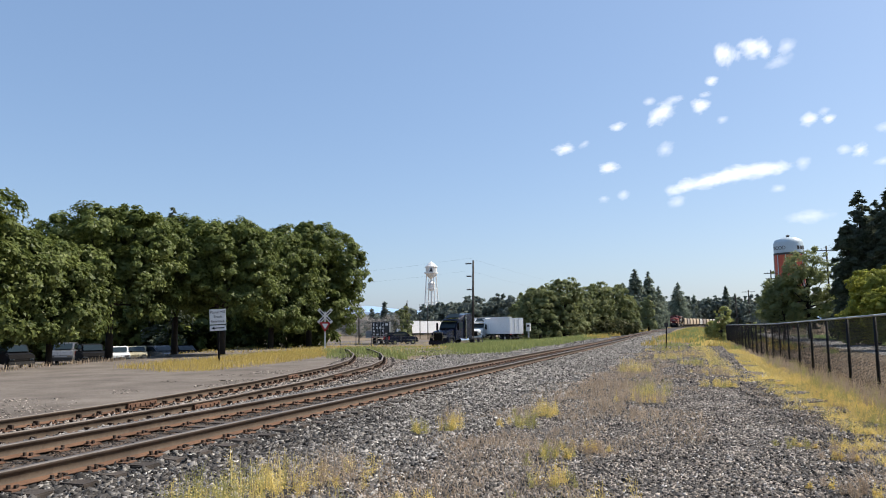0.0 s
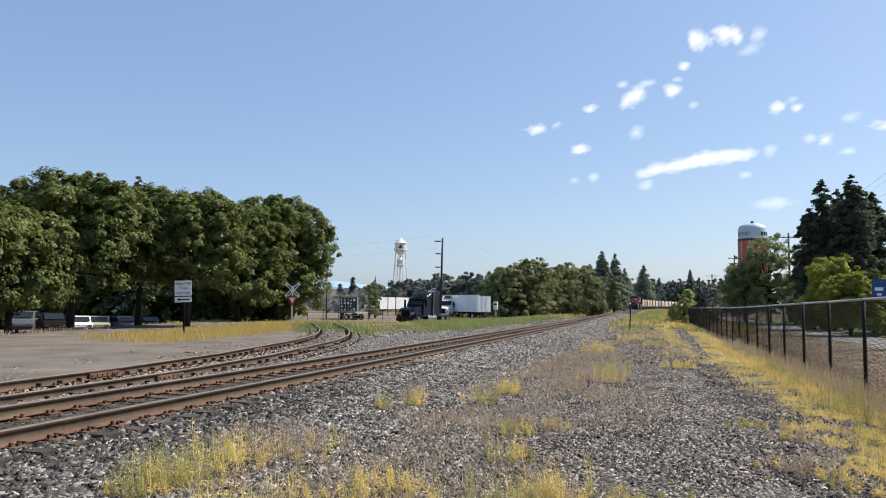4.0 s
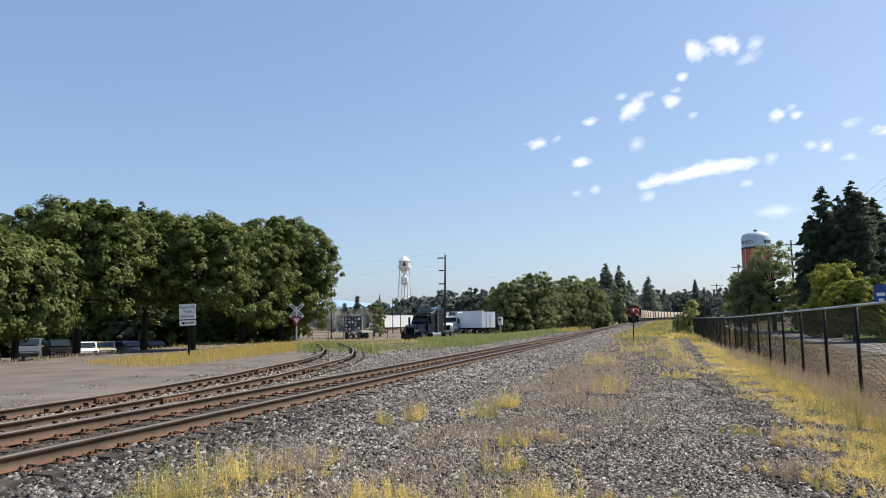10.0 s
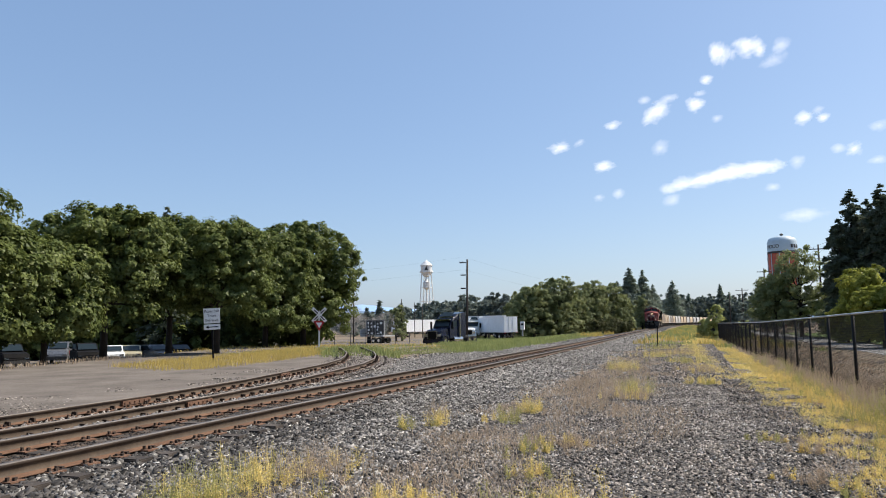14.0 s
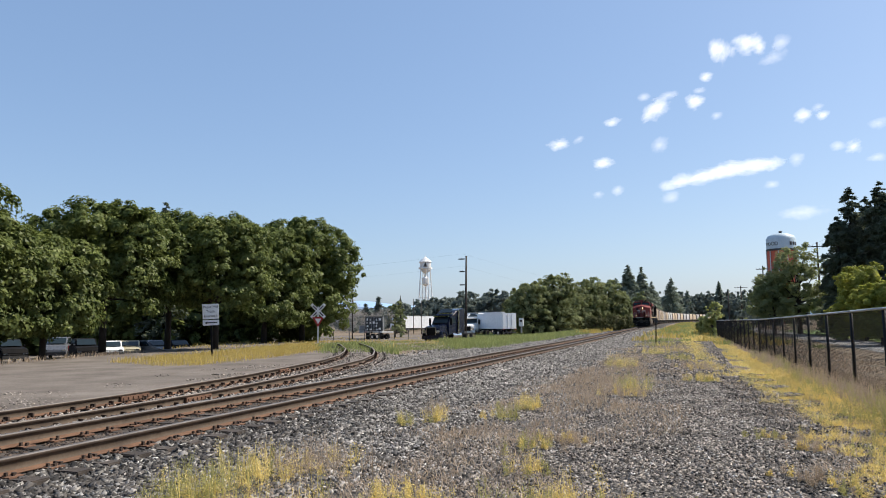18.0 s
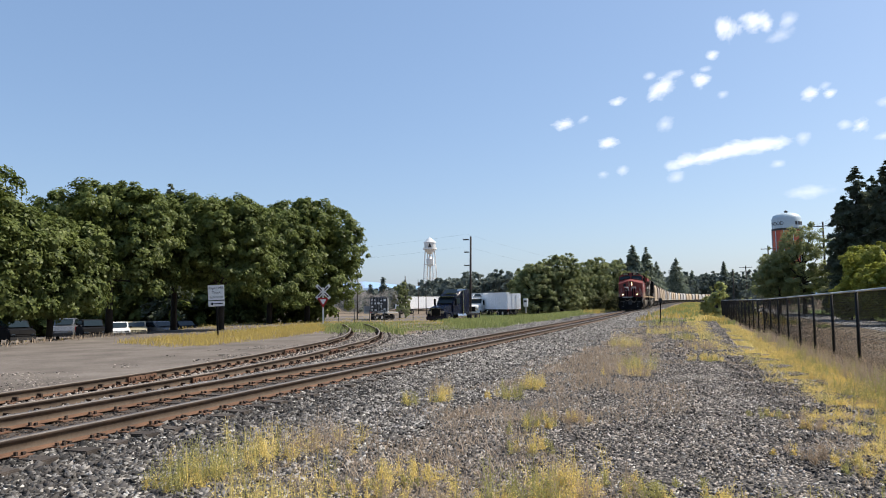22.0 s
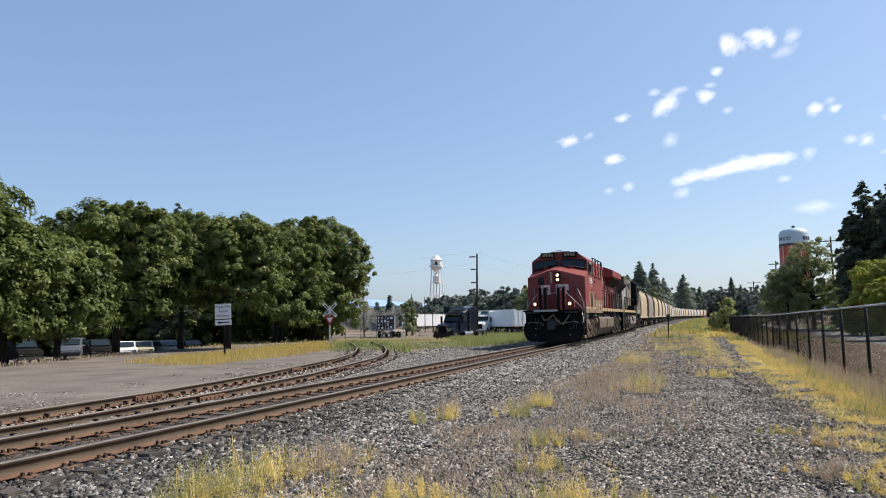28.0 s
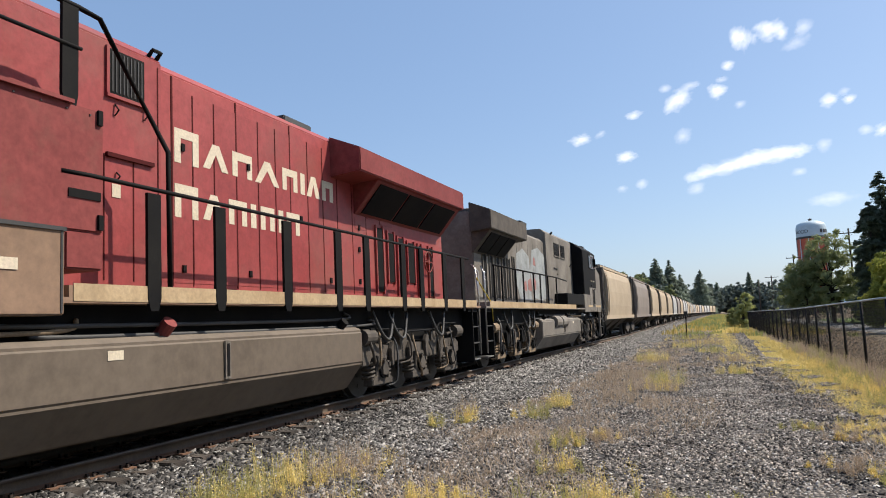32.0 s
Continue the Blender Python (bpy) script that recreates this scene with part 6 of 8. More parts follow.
tagged(dust, "pale grey dust hanging over the truck yard", "dust", kind="stuff")
# flat trailer, small yard tree, fences and poles behind the siding
ft = thing("flatbed_trailer", at_spot(-22.9, 106, 70), "pale flatbed trailer standing in the yard", "trailer")
part("deck", Build().box(-1.25, 1.25, 0, 4.5, 0.95, 1.15), TRAILERGREY, ft, "", 0.03)
for s in (-1, 1):
    wheel(ft, s * 0.9, 1.0, 0.42, 0.4)
    wheel(ft, s * 0.9, 2.0, 0.42, 0.4)
part("headboard", Build().box(-1.25, 1.25, 4.4, 4.5, 1.15, 2.0), TRAILERGREY, ft)
for seed, az, dist, h, r in ((81, -22.35, 116, 5.9, 1.5), (82, -21.9, 120, 4.8, 1.2)):
    px, py = spot(az, dist)
    put(broad_tree(seed, h, r, low=0.02, n=12, count=6000, leaf=0.25, mat=MIDLEAF), px, py, "slim green tree in the truck yard", "yard trees")
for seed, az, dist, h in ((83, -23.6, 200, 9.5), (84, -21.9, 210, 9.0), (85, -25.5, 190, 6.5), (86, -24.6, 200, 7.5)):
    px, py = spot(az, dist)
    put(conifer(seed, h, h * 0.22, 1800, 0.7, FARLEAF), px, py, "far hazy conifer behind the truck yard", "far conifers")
for az, dist, h in ((-21.9, 120, 6.8), (-20.9, 160, 7.5), (-20.3, 150, 6.8), (-25.6, 110, 7.5)):
    px, py = spot(az, dist)
    utility_pole(px, py, h, [], "thin dark yard lamp pole", "yard poles", r=0.09)
yf = thing("yard_fence", Matrix(), "low wire fence along the truck yard", "fence")
ends = [spot(-29.5, 94), spot(-19.2, 104)]
for k in range(10):
    u = k / 9
    px, py = ends[0][0] + (ends[1][0] - ends[0][0]) * u, ends[0][1] + (ends[1][1] - ends[0][1]) * u
    part("post", Build().tube([(px, py, ground_z(px, py)), (px, py, 0.9)], 0.04, 6), DARKGREY, yf)
for z in (-0.3, 0.1, 0.5, 0.85):
    part("fence_wire", Build().tube([(*ends[0], z), (*ends[1], z)], 0.012, 4), DARKGREY, yf)

# ---- park behind the street ----
LAWN = surf("park_lawn", (0.09, 0.15, 0.03), (0.14, 0.20, 0.045), 3.0, 0.95, bump=0.4, world_space=True)
tagged(sheet("park_lawn", np.arange(14.4, 70, 4), np.arange(20, 150, 5), lambda a, b: ground_z(a, b) + 0.01, LAWN), "watered green park lawn behind the street", "lawn", kind="structure")
pk = thing("park_fence", Matrix(), "black iron park fence behind the street", "fence")
bars = Build()
for k in range(40):
    yb = 30 + 2.0 * k
    zg = ground_z(16, yb)
    part("post", Build().box(15.97, 16.03, yb - 0.03, yb + 0.03, zg, zg + 1.15), BLACK, pk)
    for z in (0.15, 1.03):
        part("rail", Build().box(15.985, 16.015, yb + 0.03, yb + 1.97, zg + z, zg + z + 0.04), BLACK, pk)
    for q in range(1, 12):
        bars.box(15.992, 16.008, yb + q * 0.167 - 0.008, yb + q * 0.167 + 0.008, zg + 0.12, zg + 1.08)
part("iron_railing", bars, BLACK, pk)["kind"] = "stuff"
bn = thing("street_lamp", at_spot(14.2, 52, -14, -0.35), "lamp post with a blue banner", "street lamp")
part("pole", Build().tube([(0, 0, 0), (0, 0, 5.4)], 0.06, 8), DARKGREY, bn)
part("banner", Build().box(-0.85, -0.1, -0.015, 0.015, 2.6, 3.8), surf("banner_blue", (0.02, 0.06, 0.22), (0.03, 0.08, 0.26), 1, 0.6, bump=0.02), bn, "blue banner with pale marks")
part("banner_mark", Build().box(-0.7, -0.25, -0.02, -0.016, 3.1, 3.3).box(-0.6, -0.35, -0.02, -0.016, 2.8, 2.95), WHITE, bn)
part("lamp_head", Build().lathe([(0.05, 4.3), (0.16, 4.4), (0.2, 4.6), (0.05, 4.8)], 12, -0.35, 0), BLACK, bn)
part("arm", Build().tube([(0, 0, 4.6), (-0.35, 0, 4.85)], 0.03, 6), BLACK, bn)
gl = thing("street_lamp", Matrix.Translation((17.0, 46.6, ground_z(17, 46.6))), "slim grey steel street lamp beside the power pole", "street lamp")
part("pole", Build().tube([(0, 0, 0), (0, 0, 8.6)], 0.085, 10, 0.06), GALV, gl, smooth=True)
part("arm", Build().tube([(0, 0, 8.5), (0.9, 0, 8.75), (1.9, 0, 8.8)], 0.035, 6), GALV, gl, smooth=True)
part("lamp_head", Build().box(1.8, 2.45, -0.13, 0.13, 8.72, 8.86), GALV, gl, "", 0.03)
tl = thing("street_lamp", at_spot(17.3, 130, 0, -0.5), "tall grey twin flood lamp in the park", "street lamp")
part("pole", Build().tube([(0, 0, 0), (0, 0, 9.6)], 0.1, 8), GALV, tl)
part("crossbar", Build().box(-0.9, 0.9, -0.04, 0.04, 9.4, 9.5), GALV, tl)
for q in (-0.6, 0.6):
    part("lamp_head", Build().box(q - 0.3, q + 0.3, -0.2, 0.2, 9.5, 9.7), GALV, tl, "", 0.03)
sl = thing("street_lamp", at_spot(6.9, 112, 0, -0.5), "grey street lamp with a curved arm", "street lamp")
part("pole", Build().tube([(0, 0, 0), (0, 0, 6.2)], 0.09, 8), GALV, sl)
part("arm", Build().tube([(0, 0, 6.1), (-1.0, 0, 6.6), (1.9, 0, 7.0)][0:1] + [(0.8, 0, 6.6), (2.0, 0, 6.8)], 0.05, 6), GALV, sl)
hut = thing("park_shelter", at_spot(17.2, 74, 10, -0.4), "low park shelter with a tan shingle roof", "shelter")
part("roof", Build().prism([(-2.6, 2.3), (0, 3.2), (2.6, 2.3), (2.6, 2.2), (0, 3.05), (-2.6, 2.2)], "y", -2, 2), TAN, hut, "tan shingle roof")
for s in (-1, 1):
    for q in (-1.7, 1.7):
        part("post", Build().box(s * 2.2 - 0.08, s * 2.2 + 0.08, q - 0.08, q + 0.08, 0, 2.3), POLEWOOD, hut)
pool = thing("play_surface_edge", at_spot(21.6, 84, 10, -0.4), "low blue wall of the park play area", "wall")
part("wall", Build().box(-5, 5, -0.2, 0.2, 0, 0.7), surf("pool_blue", (0.05, 0.22, 0.5), (0.07, 0.26, 0.55), 1, 0.5, bump=0.02), pool)
# a crumpled bag caught in the weeds
g = random.Random(5)
bm = bmesh.new()
bmesh.ops.create_icosphere(bm, subdivisions=3, radius=0.17)
for vtx in bm.verts:
    vtx.co *= 0.7 + 0.6 * noise.noise(vtx.co * 9)
    vtx.co.z *= 0.6
me = bpy.data.meshes.new("plastic_bag")
bm.to_mesh(me)
bm.free()
me.materials.append(WHITE)
bag = new("plastic_bag", me)
bag.location = (2.95, 10.9, 0.11)
bag.scale = (0.75, 0.75, 0.75)
tagged(bag, "crumpled white plastic bag in the weeds", "litter")
# ---- the train ----
def axle(parent, y, r=0.53, name="wheelset"):
    b = Build()
    for s in (-1, 1):
        b.disc_x(s * 0.69, s * 0.82, 0, 0, r, 24).disc_x(s * 0.66, s * 0.70, 0, 0, r + 0.03, 24).disc_x(s * 0.80, s * 0.84, 0, 0, r * 0.3, 12)
        for k in range(5):  # spoke-like ribs that show the turning
            a = k * math.tau / 5
            b.box(s * 0.82 - 0.012, s * 0.82 + 0.012, math.cos(a) * r * 0.6 - 0.04, math.cos(a) * r * 0.6 + 0.04, math.sin(a) * r * 0.6 - 0.04, math.sin(a) * r * 0.6 + 0.04)
    b.disc_x(-0.7, 0.7, 0, 0, 0.09, 10)
    w = part(name, b, DARKGREY, parent, "dark steel wheel pair on its axle")
    w.location = (0, y, r)
    return w


def spring(b, x, y, z0, z1, r=0.11, turns=4):
    n = turns * 10
    b.tube([(x + r * math.cos(k * math.tau / 10), y + r * math.sin(k * math.tau / 10), z0 + (z1 - z0) * k / n) for k in range(n + 1)], 0.028, 5)


def loco_truck(parent, y0, mats, wheels):
    """Three axles, cast side frames with boxes, springs and brake cylinders, from y0 on."""
    frame_m, box_m = mats
    for s in (-1, 1):
        xo, xi = s * 1.30, s * 1.12
        top = [(y0 - 0.75, 0.62), (y0 - 0.75, 0.98), (y0 - 0.3, 1.05), (y0 + 0.35, 0.98), (y0 + 0.6, 1.06), (y0 + 1.35, 1.06), (y0 + 1.6, 0.98), (y0 + 2.2, 0.98), (y0 + 2.45, 1.06), (y0 + 3.2, 1.06), (y0 + 3.5, 0.98), (y0 + 4.3, 1.02), (y0 + 4.55, 0.9), (y0 + 4.55, 0.66)]
        low = [(y0 + 4.1, 0.62), (y0 + 4.1, 0.74), (y0 + 3.4, 0.78), (y0 + 3.2, 0.64), (y0 + 2.45, 0.64), (y0 + 2.3, 0.78), (y0 + 1.5, 0.78), (y0 + 1.3, 0.64), (y0 + 0.55, 0.64), (y0 + 0.4, 0.76), (y0 - 0.35, 0.76), (y0 - 0.45, 0.62)]
        part("side_frame", Build().prism(top + low, "x", min(xi, xo), max(xi, xo)), frame_m, parent, "dusty cast side frame", 0.02)
        for k in range(3):
            c = y0 + 1.9 * k + 0.0
            bx = part("axle_box", Build().prism([(c - 0.46, 0.24), (c - 0.44, 0.36), (c - 0.28, 0.44), (c - 0.2, 0.80), (c + 0.2, 0.80), (c + 0.28, 0.44), (c + 0.44, 0.36), (c + 0.46, 0.24)], "x", min(s * 1.15, s * 1.36), max(s * 1.15, s * 1.36)), box_m, parent, "dusty axle box", 0.015)
            b = Build().disc_x(min(s * 1.36, s * 1.40), max(s * 1.36, s * 1.40), c, 0.55, 0.19, 20)
            part("bearing_ring", b, BLACK, bx)
            b = Build().disc_x(min(s * 1.40, s * 1.43), max(s * 1.40, s * 1.43), c, 0.55, 0.13, 16)
            for q in range(4):
                a = q * math.tau / 4 + 0.5
                b.box(min(s * 1.39, s * 1.45), max(s * 1.39, s * 1.45), c + 0.16 * math.cos(a) - 0.03, c + 0.16 * math.cos(a) + 0.03, 0.55 + 0.16 * math.sin(a) - 0.03, 0.55 + 0.16 * math.sin(a) + 0.03)
            part("bearing_cap", b, frame_m, bx)
            for q in (-0.36, 0.36):
                b = Build()
                spring(b, s * 1.22, c + q, 0.34, 0.66)
                part("coil_spring", b, box_m, parent)
        for c in (y0 - 0.55, y0 + 4.35):
            b = Build().tube([(s * 1.30, c - 0.22, 1.16), (s * 1.30, c + 0.22, 1.16)], 0.15, 14)
            b.tube([(s * 1.30, c + 0.2, 1.16), (s * 1.30, c + 0.62, 1.10)] if c < y0 else [(s * 1.30, c - 0.2, 1.16), (s * 1.30, c - 0.62, 1.10)], 0.03, 6)
            part("brake_cylinder", b, box_m, parent)
        part("brake_pipe", Build().tube([(s * 1.36, y0 - 0.5, 1.30), (s * 1.36, y0 + 0.9, 1.28), (s * 1.36, y0 + 1.1, 1.22), (s * 1.36, y0 + 2.9, 1.24), (s * 1.36, y0 + 3.1, 1.36), (s * 1.36, y0 + 4.2, 1.36)], 0.025, 6), BLACK, parent)
        part("brake_hanger", Build().box(min(s * 1.28, s * 1.4), max(s * 1.28, s * 1.4), y0 + 0.75, y0 + 1.1, 1.0, 1.25), frame_m, parent)
        part("brake_hanger", Build().box(min(s * 1.2, s * 1.36), max(s * 1.2, s * 1.36), y0 + 2.6, y0 + 2.85, 1.0, 1.2), frame_m, parent)
        g = random.Random(int(y0 * 10) + s)
        for k in range(9):  # sanding pipes, hoses and brake rods
            ya, za, zb = y0 - 0.6 + 0.58 * k + g.uniform(-0.15, 0.15), g.uniform(1.15, 1.5), g.uniform(0.25, 0.75)
            xo = s * g.uniform(1.34, 1.46)
            pts = [(s * 1.30, ya, za), (xo, ya + g.uniform(-0.1, 0.1), (za + zb) / 2 + g.uniform(-0.1, 0.2)), (xo, ya + g.uniform(-0.35, 0.35), zb), (s * 1.28, ya + g.uniform(-0.5, 0.5), zb - 0.08)]
            part("sand_pipe" if k % 3 else "brake_rod", Build().tube(curve(pts, 5), g.uniform(0.016, 0.032), 6), (GRIME, TRUCK, DARKGREY)[k % 3], parent, smooth=True)
        for k in range(5):
            ya, za = y0 + 0.35 + 0.9 * k, g.uniform(0.84, 1.1)
            part("brake_lever", Build().prism([(ya, za), (ya + 0.12, za + 0.14), (ya + 0.22, za + 0.10), (ya + 0.16, za - 0.3), (ya + 0.04, za - 0.34)], "x", min(s * 1.31, s * 1.39), max(s * 1.31, s * 1.39)), (GRIME, frame_m)[k % 2], parent, "", 0.01)
    for k in range(3):
        wheels.append(axle(parent, y0 + 1.9 * k))


def curve(pts, n=6):
    """A smooth line through the points."""
    p = [Vector(q) for q in pts]
    out = []
    for i in range(len(p) - 1):
        a, b, c, d = p[max(i - 1, 0)], p[i], p[i + 1], p[min(i + 2, len(p) - 1)]
        for k in range(n):
            u = k / n
            out.append(0.5 * (2 * b + (c - a) * u + (2 * a - 5 * b + 4 * c - d) * u * u + (3 * b - a - 3 * c + d) * u ** 3))
    return out + [p[-1]]


def handrail(parent, pts, r=0.018, mat=None, label=""):
    return part("handrail", Build().tube(pts, r, 6), mat or BLACK, parent, label, smooth=True)


def rivets(b, x, s, pts):
    for y, z in pts:
        b.box(min(x, x + s * 0.012), max(x, x + s * 0.012), y - 0.008, y + 0.008, z - 0.008, z + 0.008)


EMBLEM = surf("worn_emblem", (0.52, 0.43, 0.40), (0.66, 0.57, 0.54), 0.3, 0.7, bump=0.02, stain=(0.18, 0.03, 0.03), stain_size=0.22, stain_amount=0.8)
DRYHOSE = surf("grimy_hose", (0.20, 0.165, 0.12), (0.30, 0.25, 0.18), 0.3, 0.8, bump=0.1)


def locomotive(name, label, body, low, cabm, hoodm, wingm, wheels, lead):
    """A six-axle wide-nose diesel. x across, y to the rear from the nose's corner, z up from the rail."""
    L = thing(name, Matrix(), label, "locomotive", "locomotives")
    W = 1.56
    # underframe, platform and sill
    part("underframe", Build().box(-1.25, 1.25, -0.6, 20.0, 1.02, 1.72), BLACK, L, "sooty black underframe")
    part("platform", Build().box(-W, W, 0.0, 20.35, 1.72, 1.78).box(-W, W, 7.05, 20.0, 1.78, 1.90), low, L, "dust-tan walkway and sill")
    part("front_deck", Build().box(-W, W, -1.45, -0.002, 1.70, 1.775), BLACK, L, "black front deck plate")
    for s in (-1, 1):
        part("sill_stripe", Build().box(min(s * W, s * (W + 0.008)), max(s * W, s * (W + 0.008)), 7.1, 20.0, 1.74, 1.92), OCHRE, L, "pale worn sill stripe")
    # nose: a prism with a ridged front
    V, NY, RY = W + 0.012, -0.07, -0.72  # half width, corner and ridge of the nose
    ring0 = [(-V, NY, 1.78), (-0.18, RY, 1.78), (0.18, RY, 1.78), (V, NY, 1.78), (V, NY, 3.62), (0.18, RY, 3.99), (-0.18, RY, 3.99), (-V, NY, 3.62)]
    ring1 = [(x, 1.32, z if z < 2 else z + (0.42 if abs(x) > 1 else 0.40)) for x, y, z in ring0]
    part("nose", Build().add(ring0 + ring1, [(7, 6, 1, 0), (6, 5, 2, 1), (5, 4, 3, 2)] + [((k + 1) % 8, k, k + 8, (k + 1) % 8 + 8) for k in range(8)]), cabm if lead else hoodm, L, "", 0.03)
    # cab with a raked front and rounded roof
    cab = [(-W, 1.78), (-W, 4.64), (-1.04, 5.05), (-0.74, 5.14), (0.74, 5.14), (1.04, 5.05), (W, 4.64), (W, 1.78)]
    n = len(cab)
    rear = 3.30 if lead else 4.7
    fy = [0.98 if z < 3.7 else 0.98 + 0.17 * (z - 3.9) for _, z in cab]
    part("cab", Build().add([(x, fy[i], z) for i, (x, z) in enumerate(cab)] + [(x, rear, z) for x, z in cab], [tuple(range(n)), tuple(range(n, 2 * n))[::-1]] + [(i, n + i, n + (i + 1) % n, (i + 1) % n) for i in range(n)]), cabm, L, "", 0.03)
    fy_at = lambda z: 0.98 + 0.17 * (z - 3.9)
    for s in (-1, 1):
        quad = [(s * 0.10, 4.38), (s * 1.46, 4.12), (s * 1.45, 4.56), (s * 1.30, 4.64), (s * 0.10, 4.74)]
        ws = part("windscreen", Build().add([(x, fy_at(z) - 0.02, z) for x, z in quad] + [(x, fy_at(z) + 0.03, z) for x, z in quad], [(0, 1, 2, 3, 4), (9, 8, 7, 6, 5)] + [(k, k + 5, (k + 1) % 5 + 5, (k + 1) % 5) for k in range(5)]), WINDOW, L, "dark windscreen pane")
        part("gasket", Build().tube([(x * 1.0, fy_at(z) - 0.015, z) for x, z in quad + quad[:1]], 0.022, 6), BLACK, ws)
        part("wiper", Build().tube([(s * 0.25, fy_at(4.4) - 0.10, 4.37), (s * 0.8, fy_at(4.4) - 0.12, 4.30), (s * 1.38, fy_at(4.3) - 0.10, 4.16)], 0.016, 5), STEEL if s > 0 else BLACK, L)
        part("wiper_motor", Build().box(min(s * 0.62, s * 0.80), max(s * 0.62, s * 0.80), 0.62, 0.80, 4.18, 4.31), cabm, L, "", 0.02)
        for (a, c) in ((1.40, 1.66), (1.84, 2.64), (2.75, 3.12)):
            fr = part("window_frame", Build().box(min(s * 1.55, s * 1.585), max(s * 1.55, s * 1.585), a - 0.05, c + 0.05, 3.82, 4.54), BLACK if a != 1.84 else STEEL, L, "side window frame", 0.01)
            part("pane", Build().box(min(s * 1.57, s * 1.592), max(s * 1.57, s * 1.592), a, c, 3.86, 4.46), WINDOW, fr)
        part("window_post", Build().box(min(s * 1.56, s * 1.60), max(s * 1.56, s * 1.60), 2.20, 2.26, 3.82, 4.44), STEEL, L)
        part("mirror", Build().box(min(s * 1.60, s * 1.68), max(s * 1.60, s * 1.68), 1.66, 1.74, 3.95, 4.38), BLACK, L, "dark folding mirror", 0.02)
        # dust-coloured lower side with panels
        part("lower_side", Build().box(min(s * W, s * (W + 0.012)), max(s * W, s * (W + 0.012)), 1.335, 3.30, 1.62, 2.80), low, L, "dust-tan lower cab panel")
        part("step_well", Build().box(min(s * 1.4, s * (W + 0.01)), max(s * 1.4, s * (W + 0.01)), 0.02, 1.2, 1.60, 1.98), low, L)
        part("louvre", Build().box(min(s * W, s * (W + 0.03)), max(s * W, s * (W + 0.03)), 1.98, 2.42, 2.02, 2.70), BLACK, L, "black wire-mesh opening")
        part("opening_frame", Build().box(min(s * W, s * (W + 0.04)), max(s * W, s * (W + 0.04)), 1.93, 1.97, 1.97, 2.76).box(min(s * W, s * (W + 0.04)), max(s * W, s * (W + 0.04)), 2.43, 2.47, 1.97, 2.76).box(min(s * W, s * (W + 0.06)), max(s * W, s * (W + 0.06)), 1.93, 2.47, 1.94, 1.98), low, L)
        b = Build()
        for y in (1.37, 1.9, 3.27):
            rivets(b, s * (W + 0.012), s, [(y, 1.72 + 0.25 * k) for k in range(5)])
        for z in (1.66, 2.76):
            rivets(b, s * (W + 0.012), s, [(1.42 + 0.3 * k, z) for k in range(7)])
        part("rivets", b, BLACK if lead else DARKGREY, L)["kind"] = "stuff"
        for ya, yb in ((0.05, 1.75), (2.7, 3.9)):
            part("reflector_stripe", Build().box(min(s * W, s * (W + 0.016)), max(s * W, s * (W + 0.016)), ya, yb, 1.84, 1.94), OCHRE, L, "worn cream reflective stripe")
        # wide equipment body behind the cab
        if lead:
            eq = part("equipment_body", Build().box(min(s * 0.9, s * W), max(s * 0.9, s * W), 3.30, 7.49, 2.45, 3.76).box(min(s * 0.9, s * W), max(s * 0.9, s * W), 7.0, 7.49, 2.06, 2.447), body, L, "", 0.02)
            battery_end = 6.99
        else:
            eq = part("equipment_box", Build().box(min(s * 0.9, s * W), max(s * 0.9, s * W), 4.7, 8.9, 1.92, 2.40), BLACK, L, "low black equipment box", 0.02)
            battery_end = 4.9
        part("battery_box", Build().box(min(s * 0.9, s * (W + 0.01)), max(s * 0.9, s * (W + 0.01)), 3.32, battery_end, 1.60, 2.45), low, L, "dust-tan battery boxes" if lead else "dirty grey lower cab side", 0.015)
        if lead:
            b = Build()
            for y in (3.85, 4.9, 5.95, 6.95):
                b.box(min(s * W, s * (W + 0.018)), max(s * W, s * (W + 0.018)), y - 0.012, y + 0.012, 1.62, 2.44)
            b.box(min(s * W, s * (W + 0.03)), max(s * W, s * (W + 0.03)), 3.85, 6.99, 2.43, 2.47)
            part("panel_seams", b, DARKGREY, L)["kind"] = "stuff"
            for y in (4.2, 5.2, 6.2):
                part("notice_plate", Build().box(min(s * W, s * (W + 0.02)), max(s * W, s * (W + 0.02)), y, y + 0.26, 2.02, 2.13), CREAM, L, "small pale notice plate")
            b = Build()
            for y in (4.35, 5.6):
                b.box(min(s * W, s * (W + 0.008)), max(s * W, s * (W + 0.008)), y - 0.008, y + 0.008, 2.48, 3.74)
            rivets(b, s * W, s, [(3.4 + 0.3 * k, 3.69) for k in range(14)])
            part("door_seams", b, DARKGREY, eq)["kind"] = "stuff"
        for ya, yb, za, zb in ((1.72, 2.02, 3.16, 3.20), (2.42, 2.78, 3.16, 3.20)):
            part("notice_bar", Build().box(min(s * W, s * (W + 0.006)), max(s * W, s * (W + 0.006)), ya, yb, za, zb), CREAM, L, "small unreadable cream lettering")
        # flat black vent plate below the cab number, no lamp
        part("step_light", Build().box(min(s * W, s * (W + 0.02)), max(s * W, s * (W + 0.02)), 2.42, 2.72, 2.90, 2.97), BLACK, L, "small black vent plate")
